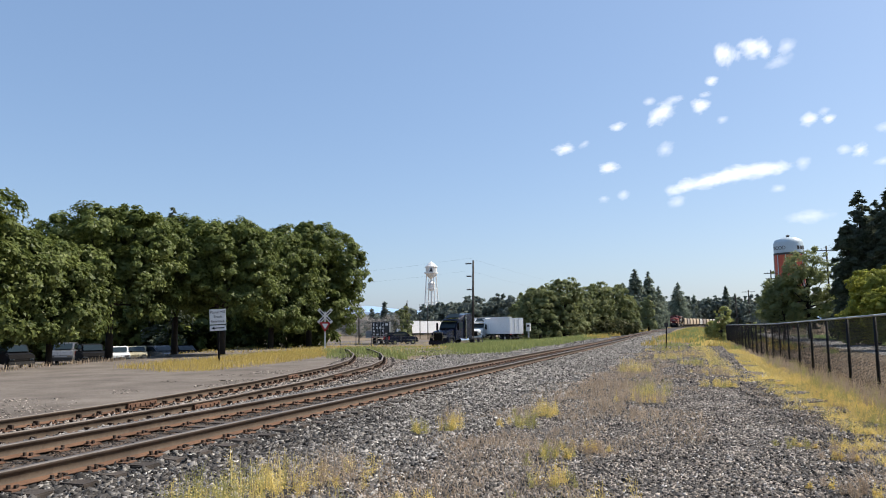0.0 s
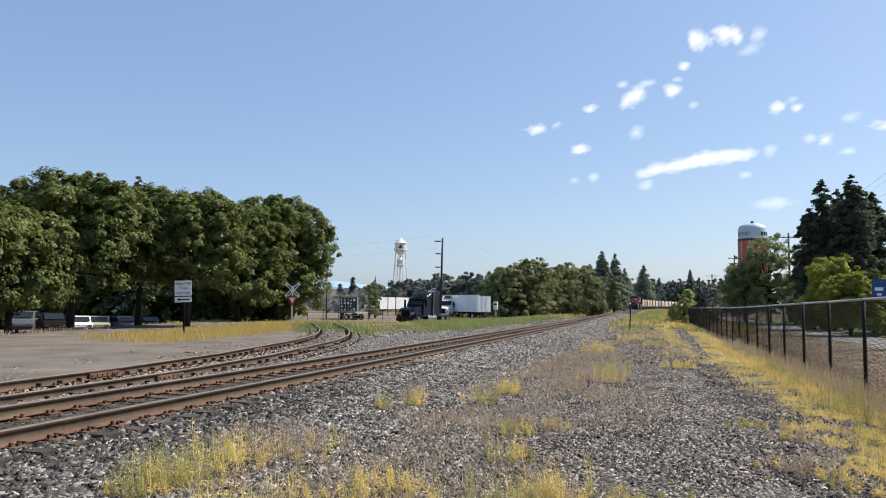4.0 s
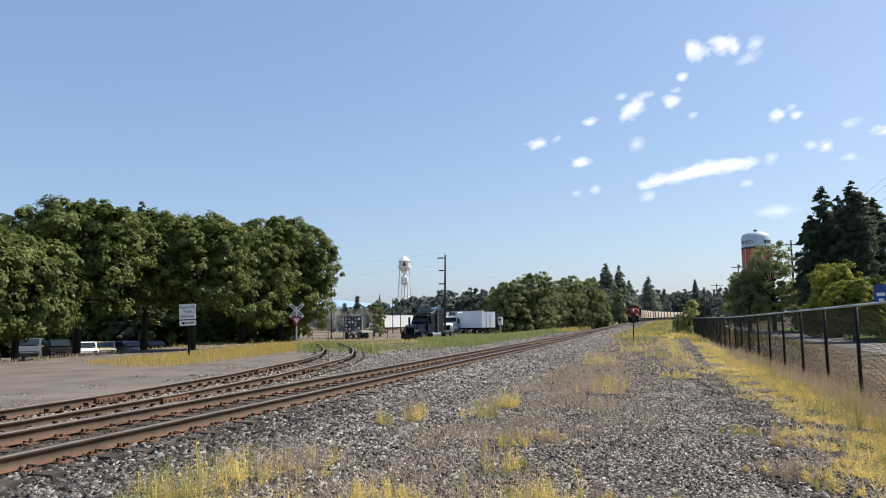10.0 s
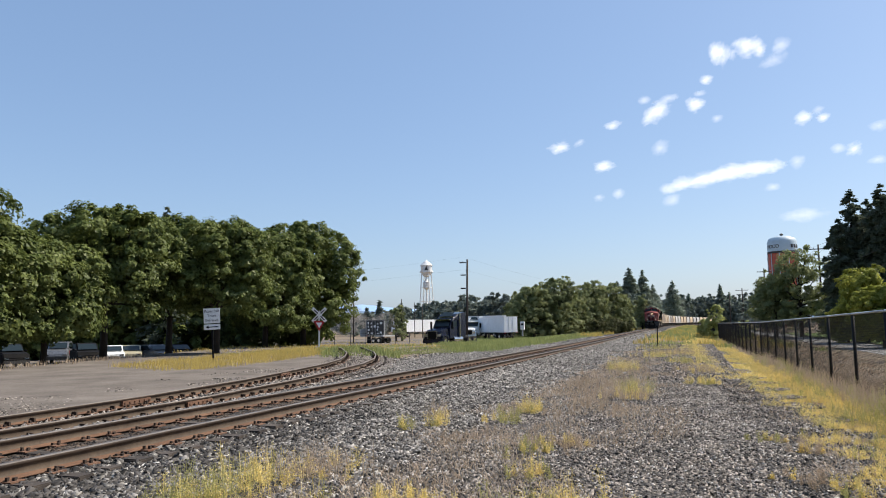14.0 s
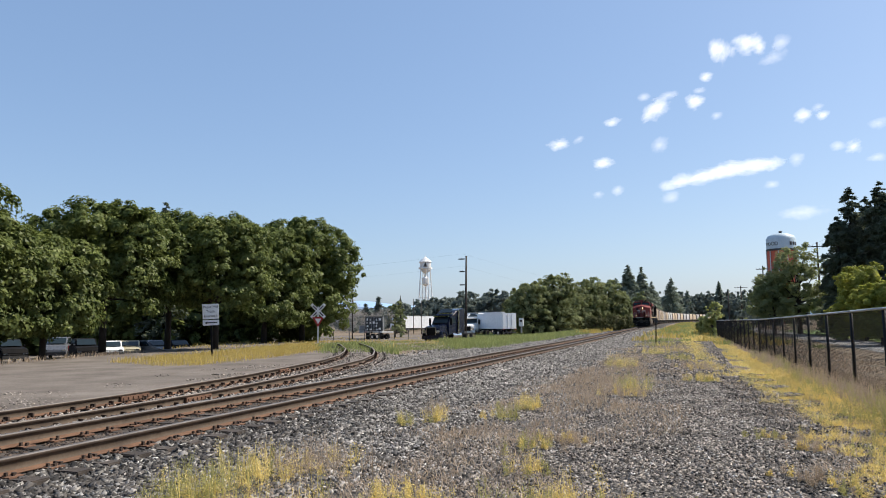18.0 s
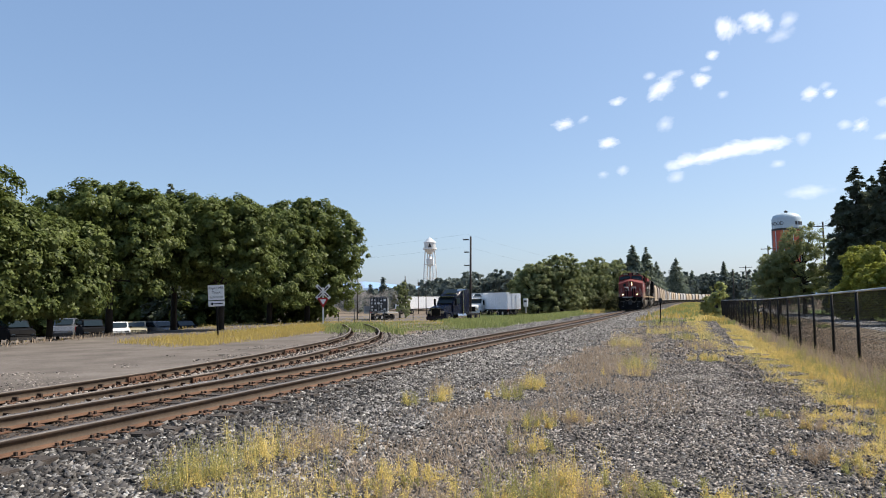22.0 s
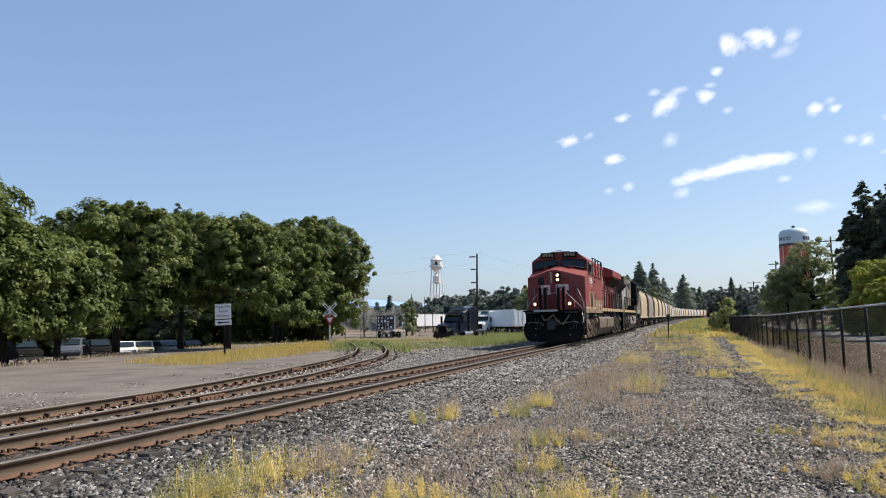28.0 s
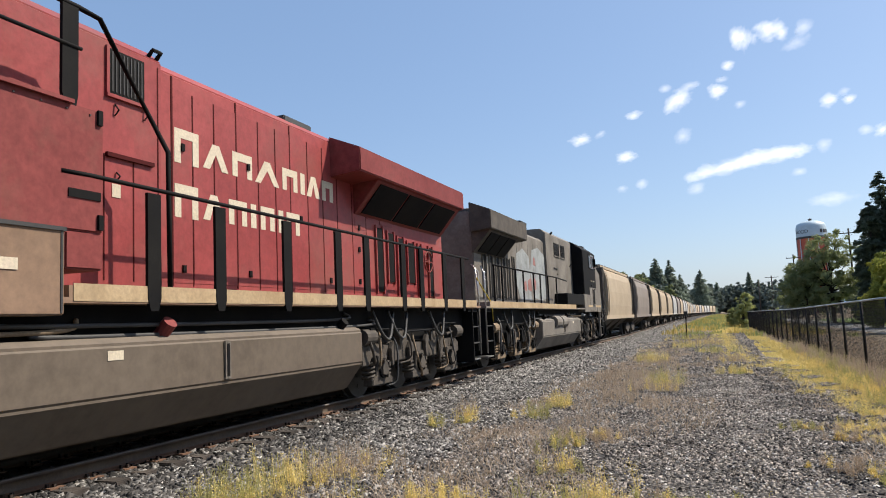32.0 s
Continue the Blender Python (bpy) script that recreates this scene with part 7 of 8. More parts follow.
        for y, z in ((3.72, 3.42), (3.72, 2.62), (7.43, 2.56), (7.42, 3.68)) if lead else ():
            part("door_handle", Build().box(min(s * W, s * (W + 0.03)), max(s * W, s * (W + 0.03)), y - 0.03, y + 0.03, z - 0.08, z + 0.08), BLACK, eq)
        part("grab_handle", Build().tube(curve([(s * 1.04, 5.05, 3.80), (s * 1.12, 5.08, 3.90), (s * 1.12, 5.3, 3.88), (s * 1.04, 5.36, 3.74)]), 0.014, 6), BLACK, L, smooth=True)
        # upper walkway rail on broad flat stanchions
        if lead:
            for k in range(4):
                y = 3.40 + 1.22 * k
                part("stanchion", Build().prism([(y - 0.07, 3.72), (y - 0.10, 3.86), (y - 0.10, 4.80), (y + 0.10, 4.80), (y + 0.10, 3.86), (y + 0.07, 3.72)], "x", min(s * 1.51, s * 1.55), max(s * 1.51, s * 1.55)), BLACK, L, "broad black stanchion")
            handrail(L, [(s * 1.53, 3.3, 4.80), (s * 1.53, 7.17, 4.82), (s * 1.53, 7.46, 4.80), (s * 1.53, 8.50, 3.54), (s * 1.53, 8.52, 1.92)], 0.03)
            handrail(L, [(s * 1.55, 3.4, 4.37), (s * 1.55, 7.2, 4.37)], 0.02)
            part("vent_plate", Build().box(min(s * W, s * (W + 0.012)), max(s * W, s * (W + 0.012)), 7.03, 7.44, 2.79, 2.88), BLACK, L, "thin black bar")
        # hood sides: doors, latches, vents
        for ya, yb, za, zb in ((4.2, 4.95, 4.15, 4.73), (5.25, 6.0, 4.15, 4.73), (8.09, 8.66, 4.24, 4.79)) if lead else ((6.4, 7.2, 4.05, 4.6), (7.6, 8.6, 4.05, 4.6)):
            hv = part("hood_vent", Build().box(min(s * 1.0, s * 1.03), max(s * 1.0, s * 1.03), ya, yb, za, zb), BLACK, L, "black hood grille")
            b = Build()
            for k in range(9):
                y = ya + 0.05 + (yb - ya - 0.1) * k / 8
                b.box(min(s * 1.0, s * 1.038), max(s * 1.0, s * 1.038), y - 0.008, y + 0.008, za + 0.03, zb - 0.03)
            part("wire_mesh", b, DARKGREY, hv)["kind"] = "stuff"
            part("grille_frame", Build().box(min(s * 1.0, s * 1.06), max(s * 1.0, s * 1.06), ya - 0.05, yb + 0.05, za - 0.05, za - 0.01).box(min(s * 1.0, s * 1.05), max(s * 1.0, s * 1.05), ya - 0.05, ya - 0.01, za - 0.01, zb + 0.02), hoodm, hv)
        # hood doors, each a thin plate, with dark gaps between them
        gaps = (9.27, 9.68, 10.14, 10.66, 11.22, 11.70, 12.14, 12.70, 13.22, 13.75, 14.35, 14.95) if lead else (10.4, 11.2, 12.0, 12.8, 13.6, 14.4)
        top = 4.66 if lead else 4.3
        for ya, yb in zip(gaps, gaps[1:]):
            part("hood_door", Build().box(min(s * 0.915, s * 0.926), max(s * 0.915, s * 0.926), ya + 0.012, yb - 0.012, 2.04, min(top, 3.9) if ya > 13.3 else top), hoodm, L, "", 0.004)
        b = Build()
        for k, y in enumerate(gaps):
            w = 0.016 if y in (9.27, 10.66, 12.14, 13.75) else 0.007
            b.box(min(s * 0.92, s * 0.9275), max(s * 0.92, s * 0.9275), y - w, y + w, 2.0, top + (0.16 if w > 0.01 and y < 13 else 0.0))
        for y in (8.02, 8.48, 8.90) if lead else ():
            b.box(min(s * 1.02, s * 1.026), max(s * 1.02, s * 1.026), y - 0.009, y + 0.009, 2.02, 4.8 if y > 8.8 else 3.5)
        part("door_edges", b, SEAM if lead else DARKGREY, L)["kind"] = "stuff"
        for y, z in ((9.48, 2.18), (10.96, 2.18), (13.43, 2.18), (9.47, 3.83), (10.95, 3.83), (12.45, 3.2), (14.60, 2.84), (14.62, 3.28), (14.6, 2.2)) if lead else ():
            part("door_latch", Build().box(min(s * 0.92, s * 0.95), max(s * 0.92, s * 0.95), y - 0.03, y + 0.03, z, z + 0.10), BLACK, L)
        for ya, yb, za, zb in ((15.38, 15.66, 2.08, 3.42), (15.94, 16.22, 2.30, 3.36), (16.46, 16.74, 2.06, 3.30), (17.0, 17.36, 2.32, 3.24), (17.62, 17.80, 2.06, 3.22), (18.30, 18.52, 2.03, 3.22)) if lead else ((14.9, 15.1, 2.1, 3.5), (15.5, 15.75, 2.1, 3.4), (16.1, 16.4, 2.1, 3.5), (16.8, 17.1, 2.1, 3.4), (17.5, 17.8, 2.1, 3.5), (18.2, 18.5, 2.1, 3.4)):
            dv = part("door_vent", Build().box(min(s * 0.92, s * 0.95), max(s * 0.92, s * 0.95), ya, yb, za, zb), BLACK, L, "black vent slot")
            part("vent_frame", Build().box(min(s * 0.92, s * 0.965), max(s * 0.92, s * 0.965), ya - 0.05, ya - 0.01, za - 0.05, zb + 0.05).box(min(s * 0.92, s * 0.965), max(s * 0.92, s * 0.965), yb + 0.01, yb + 0.05, za - 0.05, zb + 0.05), hoodm, dv)
        if lead:
            ring = [(s * 0.99, 18.16 + 0.25 * math.cos(k * math.tau / 20), 2.86 + 0.25 * math.sin(k * math.tau / 20)) for k in range(21)]
            hw = part("hand_brake_wheel", Build().tube(ring, 0.018, 6), CABRED, L, "dull red hand-brake wheel", smooth=True)
            part("spokes", Build().tube([ring[0], ring[10]], 0.013, 5).tube([ring[5], ring[15]], 0.013, 5).disc_x(min(s * 0.93, s * 1.01), max(s * 0.93, s * 1.01), 18.16, 2.86, 0.06, 12), CABRED, hw)
            for ya, yb, za, zb in ((14.45, 14.9, 3.30, 3.52), (15.0, 15.5, 3.56, 3.76), (15.6, 16.2, 3.50, 3.72)):
                part("inspection_plate", Build().box(min(s * 0.92, s * 0.934), max(s * 0.92, s * 0.934), ya, yb, za, zb), hoodm, L, "", 0.004)
        # walkway rail
        for y in (8.22, 9.42, 11.0, 12.58, 13.65, 15.30, 16.28, 17.7, 19.0) if lead else (10.9, 12.4, 13.65, 14.65, 16.06, 17.0, 18.6, 19.4):
            part("stanchion", Build().prism([(y - 0.06, 1.64), (y - 0.105, 1.78), (y - 0.105, 2.99), (y + 0.105, 2.99), (y + 0.105, 1.78), (y + 0.06, 1.64)], "x", min(s * 1.535, s * 1.575), max(s * 1.535, s * 1.575)) if lead else Build().tube([(s * 1.54, y, 1.75), (s * 1.54, y, 2.95)], 0.028, 6), BLACK, L, "black stanchion")
        handrail(L, [(s * 1.55, 6.95, 3.04), (s * 1.55, 7.3, 3.05), (s * 1.55, 19.5, 2.98)] if lead else [(s * 1.55, 8.9, 2.9), (s * 1.55, 10.9, 2.96), (s * 1.55, 19.5, 2.96)], 0.026)
        # radiator wing with screened intakes in its slanting underside
        wa, wb, z0, z1 = (13.53, 19.34, 4.24, 4.68) if lead else (15.3, 19.5, 4.03, 4.58)
        part("radiator_wing", Build().prism([(s * 0.9, z0 - 0.07), (s * 1.50, z0 - 0.01), (s * W, z0), (s * W, z1), (s * 0.9, z1 + 0.27)], "y", wa, wb), wingm, L, "overhanging radiator wing", 0.02)
        part("intake_slope", Build().prism([(s * 0.90, z0 - 0.66), (s * 0.93, z0 - 0.66), (s * 1.48, z0 - 0.02), (s * 0.90, z0 - 0.02)], "y", wa + 0.9, wb - 0.12), wingm, L, "", 0.01)
        cells = 3
        for k in range(cells):
            ya, yb = wa + 1.1 + (wb - wa - 1.4) * k / cells, wa + 1.0 + (wb - wa - 1.4) * (k + 1) / cells
            part("intake_screen", Build().prism([(s * 0.985, z0 - 0.605), (s * 1.005, z0 - 0.62), (s * 1.46, z0 - 0.09), (s * 1.44, z0 - 0.075)], "y", ya, yb), BLACK, L, "black radiator screen")
        # fuel tank side fittings
        sg2 = part("sight_gauge", Build().box(min(s * 1.5, s * 1.525), max(s * 1.5, s * 1.525), 9.54, 9.67, 0.76, 1.26), LOCOGREY, L, "pale framed fuel gauge", 0.01)
        part("gauge_slot", Build().box(min(s * 1.5, s * 1.532), max(s * 1.5, s * 1.532), 9.58, 9.63, 0.80, 1.22), BLACK, sg2)
        part("warning_label", Build().box(min(s * 1.5, s * 1.506), max(s * 1.5, s * 1.506), 7.6, 7.82, 1.12, 1.22), CREAM, L, "small pale yellow label")
        part("filler_cap", Build().tube([(s * 1.30, 8.6, 1.36), (s * 1.46, 8.6, 1.52)], 0.09, 12), cabm, L, "faded red fuel filler cap")
        for k, (ya, yb, zz) in enumerate(((3.9, 7.4, 1.50), (6.4, 13.2, 1.56), (7.0, 14.2, 1.44))):
            part("air_pipe", Build().tube(curve([(s * 1.30, ya, zz), (s * 1.34, ya + 0.4, zz - 0.06), (s * 1.34, yb - 0.4, zz - 0.06), (s * 1.28, yb, zz + 0.06)]), 0.028, 6), TRUCK if k == 0 else DARKGREY, L, smooth=True)
        for ya in (14.2, 14.9, 17.1):
            part("traction_cable", Build().tube(curve([(s * 1.36, ya, 1.66), (s * 1.44, ya + 0.25, 1.22), (s * 1.44, ya + 0.6, 1.12), (s * 1.36, ya + 0.95, 1.62)]), 0.032, 6), DARKGREY, L, "drooping cable", smooth=True)
        part("tread_lamp", Build().tube([(s * 1.36, 4.75, 1.52), (s * 1.50, 4.75, 1.44)], 0.06, 10), WHITE, L, "small bright step lamp")
        part("step_post", Build().box(min(s * 1.46, s * 1.552), max(s * 1.46, s * 1.552), 0.36, 0.50, 0.34, 1.62), low, L, "dusty tan step-well post")
        part("decal", Build().disc_x(min(s * 1.541, s * 1.546), max(s * 1.541, s * 1.546), -0.54, 1.36, 0.075, 16), LOCOGREY, L, "small round pale decal")
        part("lifting_lug", Build().tube([(s * 0.96, 8.80, 4.92), (s * 1.04, 8.80, 5.0), (s * 1.04, 8.94, 5.0), (s * 0.96, 8.94, 4.92)], 0.03, 6), BLACK, L)
        for ya, za, zb in ((8.18, 3.98, 4.12), (8.66, 4.04, 4.18), (8.2, 3.2, 3.3)):
            part("hood_latch", Build().tube([(s * 1.03, ya, za), (s * 1.07, ya + 0.02, (za + zb) / 2), (s * 1.03, ya, zb)], 0.012, 5), BLACK, L)
        part("panel_lip", Build().box(min(s * 0.98, s * 1.06), max(s * 0.98, s * 1.06), 8.04, 8.80, 3.47, 3.52), SEAM if lead else DARKGREY, L)
        if lead:
            part("battery_lip", Build().box(min(s * W, s * (W + 0.05)), max(s * W, s * (W + 0.05)), 3.34, 7.06, 3.745, 3.785), body, L)
            part("warning_plate", Build().box(min(s * 1.02, s * 1.027), max(s * 1.02, s * 1.027), 8.14, 8.27, 3.0, 3.16), CREAM, L, "small cream plate")
        part("tank_light", Build().tube([(s * 1.35, 12.9, 1.36), (s * 1.48, 12.9, 1.47)], 0.08, 10), BLACK, L)
        part("bell", Build().lathe([(0.02, 1.62), (0.06, 1.55), (0.10, 1.42), (0.13, 1.40)], 12, s * 1.3, 2.2), STEEL, L)
        if not lead:
            handrail(L, [(s * 1.53, 21.0, 2.52), (s * 1.53, 20.4, 2.2), (s * 1.54, 19.75, 1.85), (s * 1.54, 19.7, 1.35)], 0.022, SAFETY, "yellow painted step rail")
        # steps at both ends
        for base, d in ((-0.15, -1), (20.0, 1)):
            st = part("step_ladder", Build().box(min(s * 1.05, s * 1.50), max(s * 1.05, s * 1.50), base - 0.55, base + 0.3, 1.62, 1.70), BLACK, L, "black corner steps")
            for z in (0.38, 0.80, 1.22):
                part("step", Build().box(min(s * 1.05, s * 1.52), max(s * 1.05, s * 1.52), base - 0.30, base + 0.28, z, z + 0.035), STEEL if z < 0.5 else DARKGREY, st)
            part("step_side", Build().box(min(s * 1.02, s * 1.06), max(s * 1.02, s * 1.06), base - 0.4, base + 0.35, 0.34, 1.7).box(min(s * 1.04, s * 1.54), max(s * 1.04, s * 1.54), base + 0.30 if d < 0 else base - 0.32, base + 0.34 if d < 0 else base - 0.28, 0.34, 1.7), BLACK, st)
            handrail(L, [(s * 1.52, base - 0.32, 0.9), (s * 1.53, base - 0.34, 1.7), (s * 1.50, base - 0.34 - 0.1, 2.3), (s * 1.2, base - 0.2, 2.9)] if d < 0 else [(s * 1.53, base + 0.3, 0.5), (s * 1.53, base + 0.32, 2.7), (s * 1.4, base + 0.2, 2.9)], 0.02, STEEL, "bright steel grab rail")
            handrail(L, [(s * 1.52, base + 0.30, 0.9), (s * 1.53, base + 0.28, 2.2), (s * 1.50, base + 0.2, 2.75)], 0.02, STEEL, "bright steel grab rail")
    # hood and roof
    part("forward_hood", Build().prism([(-1.02, 1.9), (-1.02, 4.88), (-0.8, 5.06), (0.8, 5.06), (1.02, 4.88), (1.02, 1.9)], "y", 3.28, 8.98 if lead else 10.1), hoodm, L, "", 0.02)
    ht = 4.84 if lead else 4.48
    part("hood", Build().prism([(-0.92, 1.9), (-0.92, ht), (-0.78, ht + 0.14), (0.78, ht + 0.14), (0.92, ht), (0.92, 1.9)], "y", 8.98 if lead else 10.1, 19.3), hoodm, L, "", 0.02)
    part("roof_fan", Build().lathe([(0.01, 5.08), (0.5, 5.08), (0.6, 5.04), (0.6, 4.94)], 20, 0, 16.5), DARKGREY, L)
    part("exhaust", Build().box(-0.35, 0.35, 11.0, 12.0, 4.94, 5.10), DARKGREY, L, "", 0.03)
    part("roof_vent", Build().box(-0.8, 0.8, 12.2, 13.1, 4.94, 5.06), DARKGREY, L, "", 0.02)
    part("air_conditioner", Build().box(-0.55, 0.55, 1.5, 3.1, 5.10, 5.22), low, L, "", 0.03)
    part("horn", Build().tube([(0.3, 3.5, 4.85), (0.3, 4.0, 4.85)], 0.06, 8, 0.1), STEEL, L)
    # fuel tank
    part("fuel_tank", Build().prism([(-1.5, 1.28), (-1.42, 1.36), (1.42, 1.36), (1.5, 1.28), (1.5, 0.72), (1.15, 0.26), (-1.15, 0.26), (-1.5, 0.72)], "y", 5.95, 13.5), TANK if lead else LOCOGREY, L, "large dusty tan fuel tank" if lead else "dirty grey fuel tank", 0.03)
    if not lead:
        for y in (7.2, 8.4):
            for s in (-1, 1):
                part("air_reservoir", Build().tube([(s * 1.38, y + 2.0, 1.22), (s * 1.38, y + 3.0, 1.22)], 0.25, 14), LOCOGREY, L, "dusty grey air reservoir")
    loco_truck(L, 0.95, (TRUCK, TRUCK) if lead else (BLACK, GRIME), wheels)
    loco_truck(L, 14.6, (GRIME, GRIME) if lead else (BLACK, TRUCK), wheels)
    # pilot, plough and coupler
    part("pilot", Build().box(-1.5, 1.5, -1.15, -1.02, 0.95, 1.76), BLACK, L, "sooty black pilot", 0.02)
    plough = [(-1.52, 1.05), (1.52, 1.05), (1.45, 0.45), (1.15, 0.12), (-1.15, 0.12), (-1.45, 0.45)]
    b = Build()
    k = len(plough)
    b.add([(x * 1.04, -1.16 - (0.25 if abs(x) < 1.3 else 0.05) * (1.05 - z), z) for x, z in plough] + [(x, -1.06, z) for x, z in plough] + [(0, -1.55, 0.12), (0, -1.22, 1.05)],
          [(0, 2 * k + 1, 2 * k, 4, 5), (2 * k + 1, 1, 2, 3, 2 * k), tuple(range(k, 2 * k))] + [(i, (i + 1) % k, k + (i + 1) % k, k + i) for i in range(1, k)])
    part("snow_plough", b, BLACK, L, "scuffed black snow plough")
    part("coupler", Build().box(-0.14, 0.14, -1.75, -1.1, 0.82, 1.05).box(-0.2, 0.2, -1.95, -1.65, 0.76, 1.1), DARKGREY, L, "", 0.03)
    part("coupler", Build().box(-0.14, 0.14, 20.2, 20.7, 0.82, 1.05).box(-0.2, 0.2, 20.55, 20.8, 0.76, 1.1), DARKGREY, L, "", 0.03)
    part("rear_pilot", Build().box(-1.5, 1.5, 20.2, 20.32, 0.6, 1.74), BLACK, L)
    for hose in ([(-0.60, -1.22, 1.52), (-0.52, -1.32, 1.32), (-0.36, -1.34, 1.25), (-0.15, -1.33, 1.38), (0.03, -1.26, 1.54)], [(0.03, -1.26, 1.54), (0.2, -1.34, 1.28), (0.49, -1.36, 1.06), (0.72, -1.34, 1.28), (0.88, -1.24, 1.55)]):
        part("air_hose", Build().tube(curve(hose), 0.034, 8), DRYHOSE, L, "grimy yellow air hose", smooth=True)
    for x in (-0.95, -0.8, 0.98, 1.12):
        part("air_hose", Build().tube(curve([(x, -1.2, 1.45), (x + 0.03, -1.3, 1.2), (x + 0.12, -1.32, 0.95), (x + 0.1, -1.3, 0.8)]), 0.025, 6), DARKGREY, L, "black air hose", smooth=True)
    part("coupler_pocket", Build().box(-0.35, 0.35, -1.24, -1.0, 0.72, 1.30), DARKGREY, L, "grimy coupler pocket", 0.04)
    for s in (-1, 1):
        part("pilot_step", Build().box(min(s * 0.7, s * 1.35), max(s * 0.7, s * 1.35), -1.32, -1.1, 1.62, 1.68), DARKGREY, L, "dark tread plate")
    for s in (-1, 1):
        part("uncoupling_lever", Build().tube([(s * 0.5, -1.3, 0.98), (s * 0.62, -1.32, 1.1), (s * 1.2, -1.3, 1.16), (s * 1.4, -1.22, 1.06)], 0.018, 6), STEEL, L)
        part("corner_panel", Build().box(min(s * 1.50, s * 1.54), max(s * 1.50, s * 1.54), -0.62, -0.46, 0.42, 1.74), BLACK, L, "black step-well panel", 0.01)
        part("plough_wing", Build().prism([(s * 1.2, 0.14)] + [(s * (1.2 + 0.40 * math.sin(math.radians(a))), 0.72 - 0.58 * math.cos(math.radians(a))) for a in range(10, 180, 14)] + [(s * 1.2, 1.30)], "y", -1.26, -1.17), BLACK, L, "scuffed rounded plough wing", 0.015)
        for bz in (0.45, 0.8):
            part("plough_bolt", Build().box(min(s * 0.9, s * 0.94), max(s * 0.9, s * 0.94), -1.46, -1.30, bz, bz + 0.045), GALV, L)
        lamp = part("ditch_light", Build().tube([(s * 0.92, -0.98, 2.10), (s * 0.92, -0.74, 2.10)], 0.135, 16), BLACK, L, "ditch light housing")
        part("lens", Build().tube([(s * 0.92, -1.0, 2.10), (s * 0.92, -0.975, 2.10)], 0.10, 16), LENS if lead else WINDOW, lamp, "glowing warm lens" if lead else "")
        if lead:
            part("bulb", Build().tube([(s * 0.92, -1.008, 2.10), (s * 0.92, -0.99, 2.10)], 0.055, 12), LAMP, lamp, "lit bulb")
        part("lamp_bracket", Build().box(min(s * 0.94, s * 1.16), max(s * 0.94, s * 1.16), -0.95, -0.72, 1.86, 2.26), cabm, L, "", 0.015)
        for xa, xb, pm in ((0.27, 0.42, BLACK), (0.422, 0.47, cabm), (0.55, 0.68, BLACK), (0.682, 0.72, cabm)):
            part("end_post", Build().box(min(s * xa, s * xb), max(s * xa, s * xb), -1.08, -0.94, 1.78, 2.95 if pm == BLACK else 2.90), pm, L, "", 0.008)
        handrail(L, [(s * 0.32, -1.32, 3.0), (s * 0.55, -1.32, 2.98), (s * 0.68, -1.32, 2.75), (s * 1.25, -1.15, 2.15), (s * 1.46, -0.85, 1.9), (s * 1.52, -0.75, 1.2), (s * 1.50, -0.95, 1.05)], 0.022, STEEL, "bright steel end rail")
        handrail(L, [(s * 1.15, -0.16, 3.02), (s * 1.15, -0.32, 3.02), (s * 1.17, -0.32, 2.55), (s * 1.5, -0.15, 2.1), (s * 1.53, -0.1, 1.4)], 0.016, STEEL)
    part("anticlimber", Build().box(-0.95, 0.3, -1.25, -1.1, 1.70, 1.80), GALV if lead else DARKGREY, L, "scuffed pale end sill")
    part("end_sill", Build().box(-1.45, 1.45, -1.2, -1.0, 1.62, 1.74), BLACK, L, "black end sill", 0.015)
    hb = part("headlight_housing", Build().box(0.07, 0.37, -0.80, -0.50, 3.30, 3.86), BLACK, L, "", 0.03)
    for z in (3.45, 3.70):
        part("lens", Build().tube([(0.22, -0.815, z), (0.22, -0.77, z)], 0.095, 16), LENS if lead else WINDOW, hb, "glowing warm headlight" if lead else "")
        if lead:
            part("bulb", Build().tube([(0.22, -0.823, z), (0.22, -0.80, z)], 0.055, 12), LAMP, hb, "lit bulb")
    face_y = lambda x: RY + (NY - RY) * max(abs(x) - 0.18, 0) / (V - 0.18)
    pane = [(x, z) for x, z in ((-0.92, 3.22), (-0.58, 3.22), (-0.58, 3.66), (-0.92, 3.60))]
    part("nose_window", Build().add([(x, face_y(x) - 0.03, z) for x, z in pane] + [(x, face_y(x) + 0.02, z) for x, z in pane], [(0, 1, 2, 3), (0, 4, 5, 1), (1, 5, 6, 2), (2, 6, 7, 3), (3, 7, 4, 0)]), WINDOW, L, "small dark nose window", 0.015)
    for xa, xb, z in ((0.45, 0.85, 3.52), (0.95, 1.36, 3.02), (0.42, 0.8, 2.80), (-1.3, -0.98, 2.95)):
        part("grab_iron", Build().tube([(xa, face_y(xa), z), (xa, face_y(xa) - 0.08, z), (xb, face_y(xb) - 0.08, z), (xb, face_y(xb), z)], 0.014, 6), BLACK, L)
    part("safety_chain", Build().tube(curve([(-0.34, -1.34, 2.86), (-0.12, -1.36, 2.68), (0.12, -1.36, 2.68), (0.34, -1.34, 2.86)]), 0.016, 6), STEEL, L, "sagging safety chain", smooth=True)
    part("roof_grab", Build().tube([(-0.16, 1.2, 5.12), (-0.16, 1.2, 5.24), (0.16, 1.2, 5.24), (0.16, 1.2, 5.12)], 0.014, 6), BLACK, L)
    b = Build()
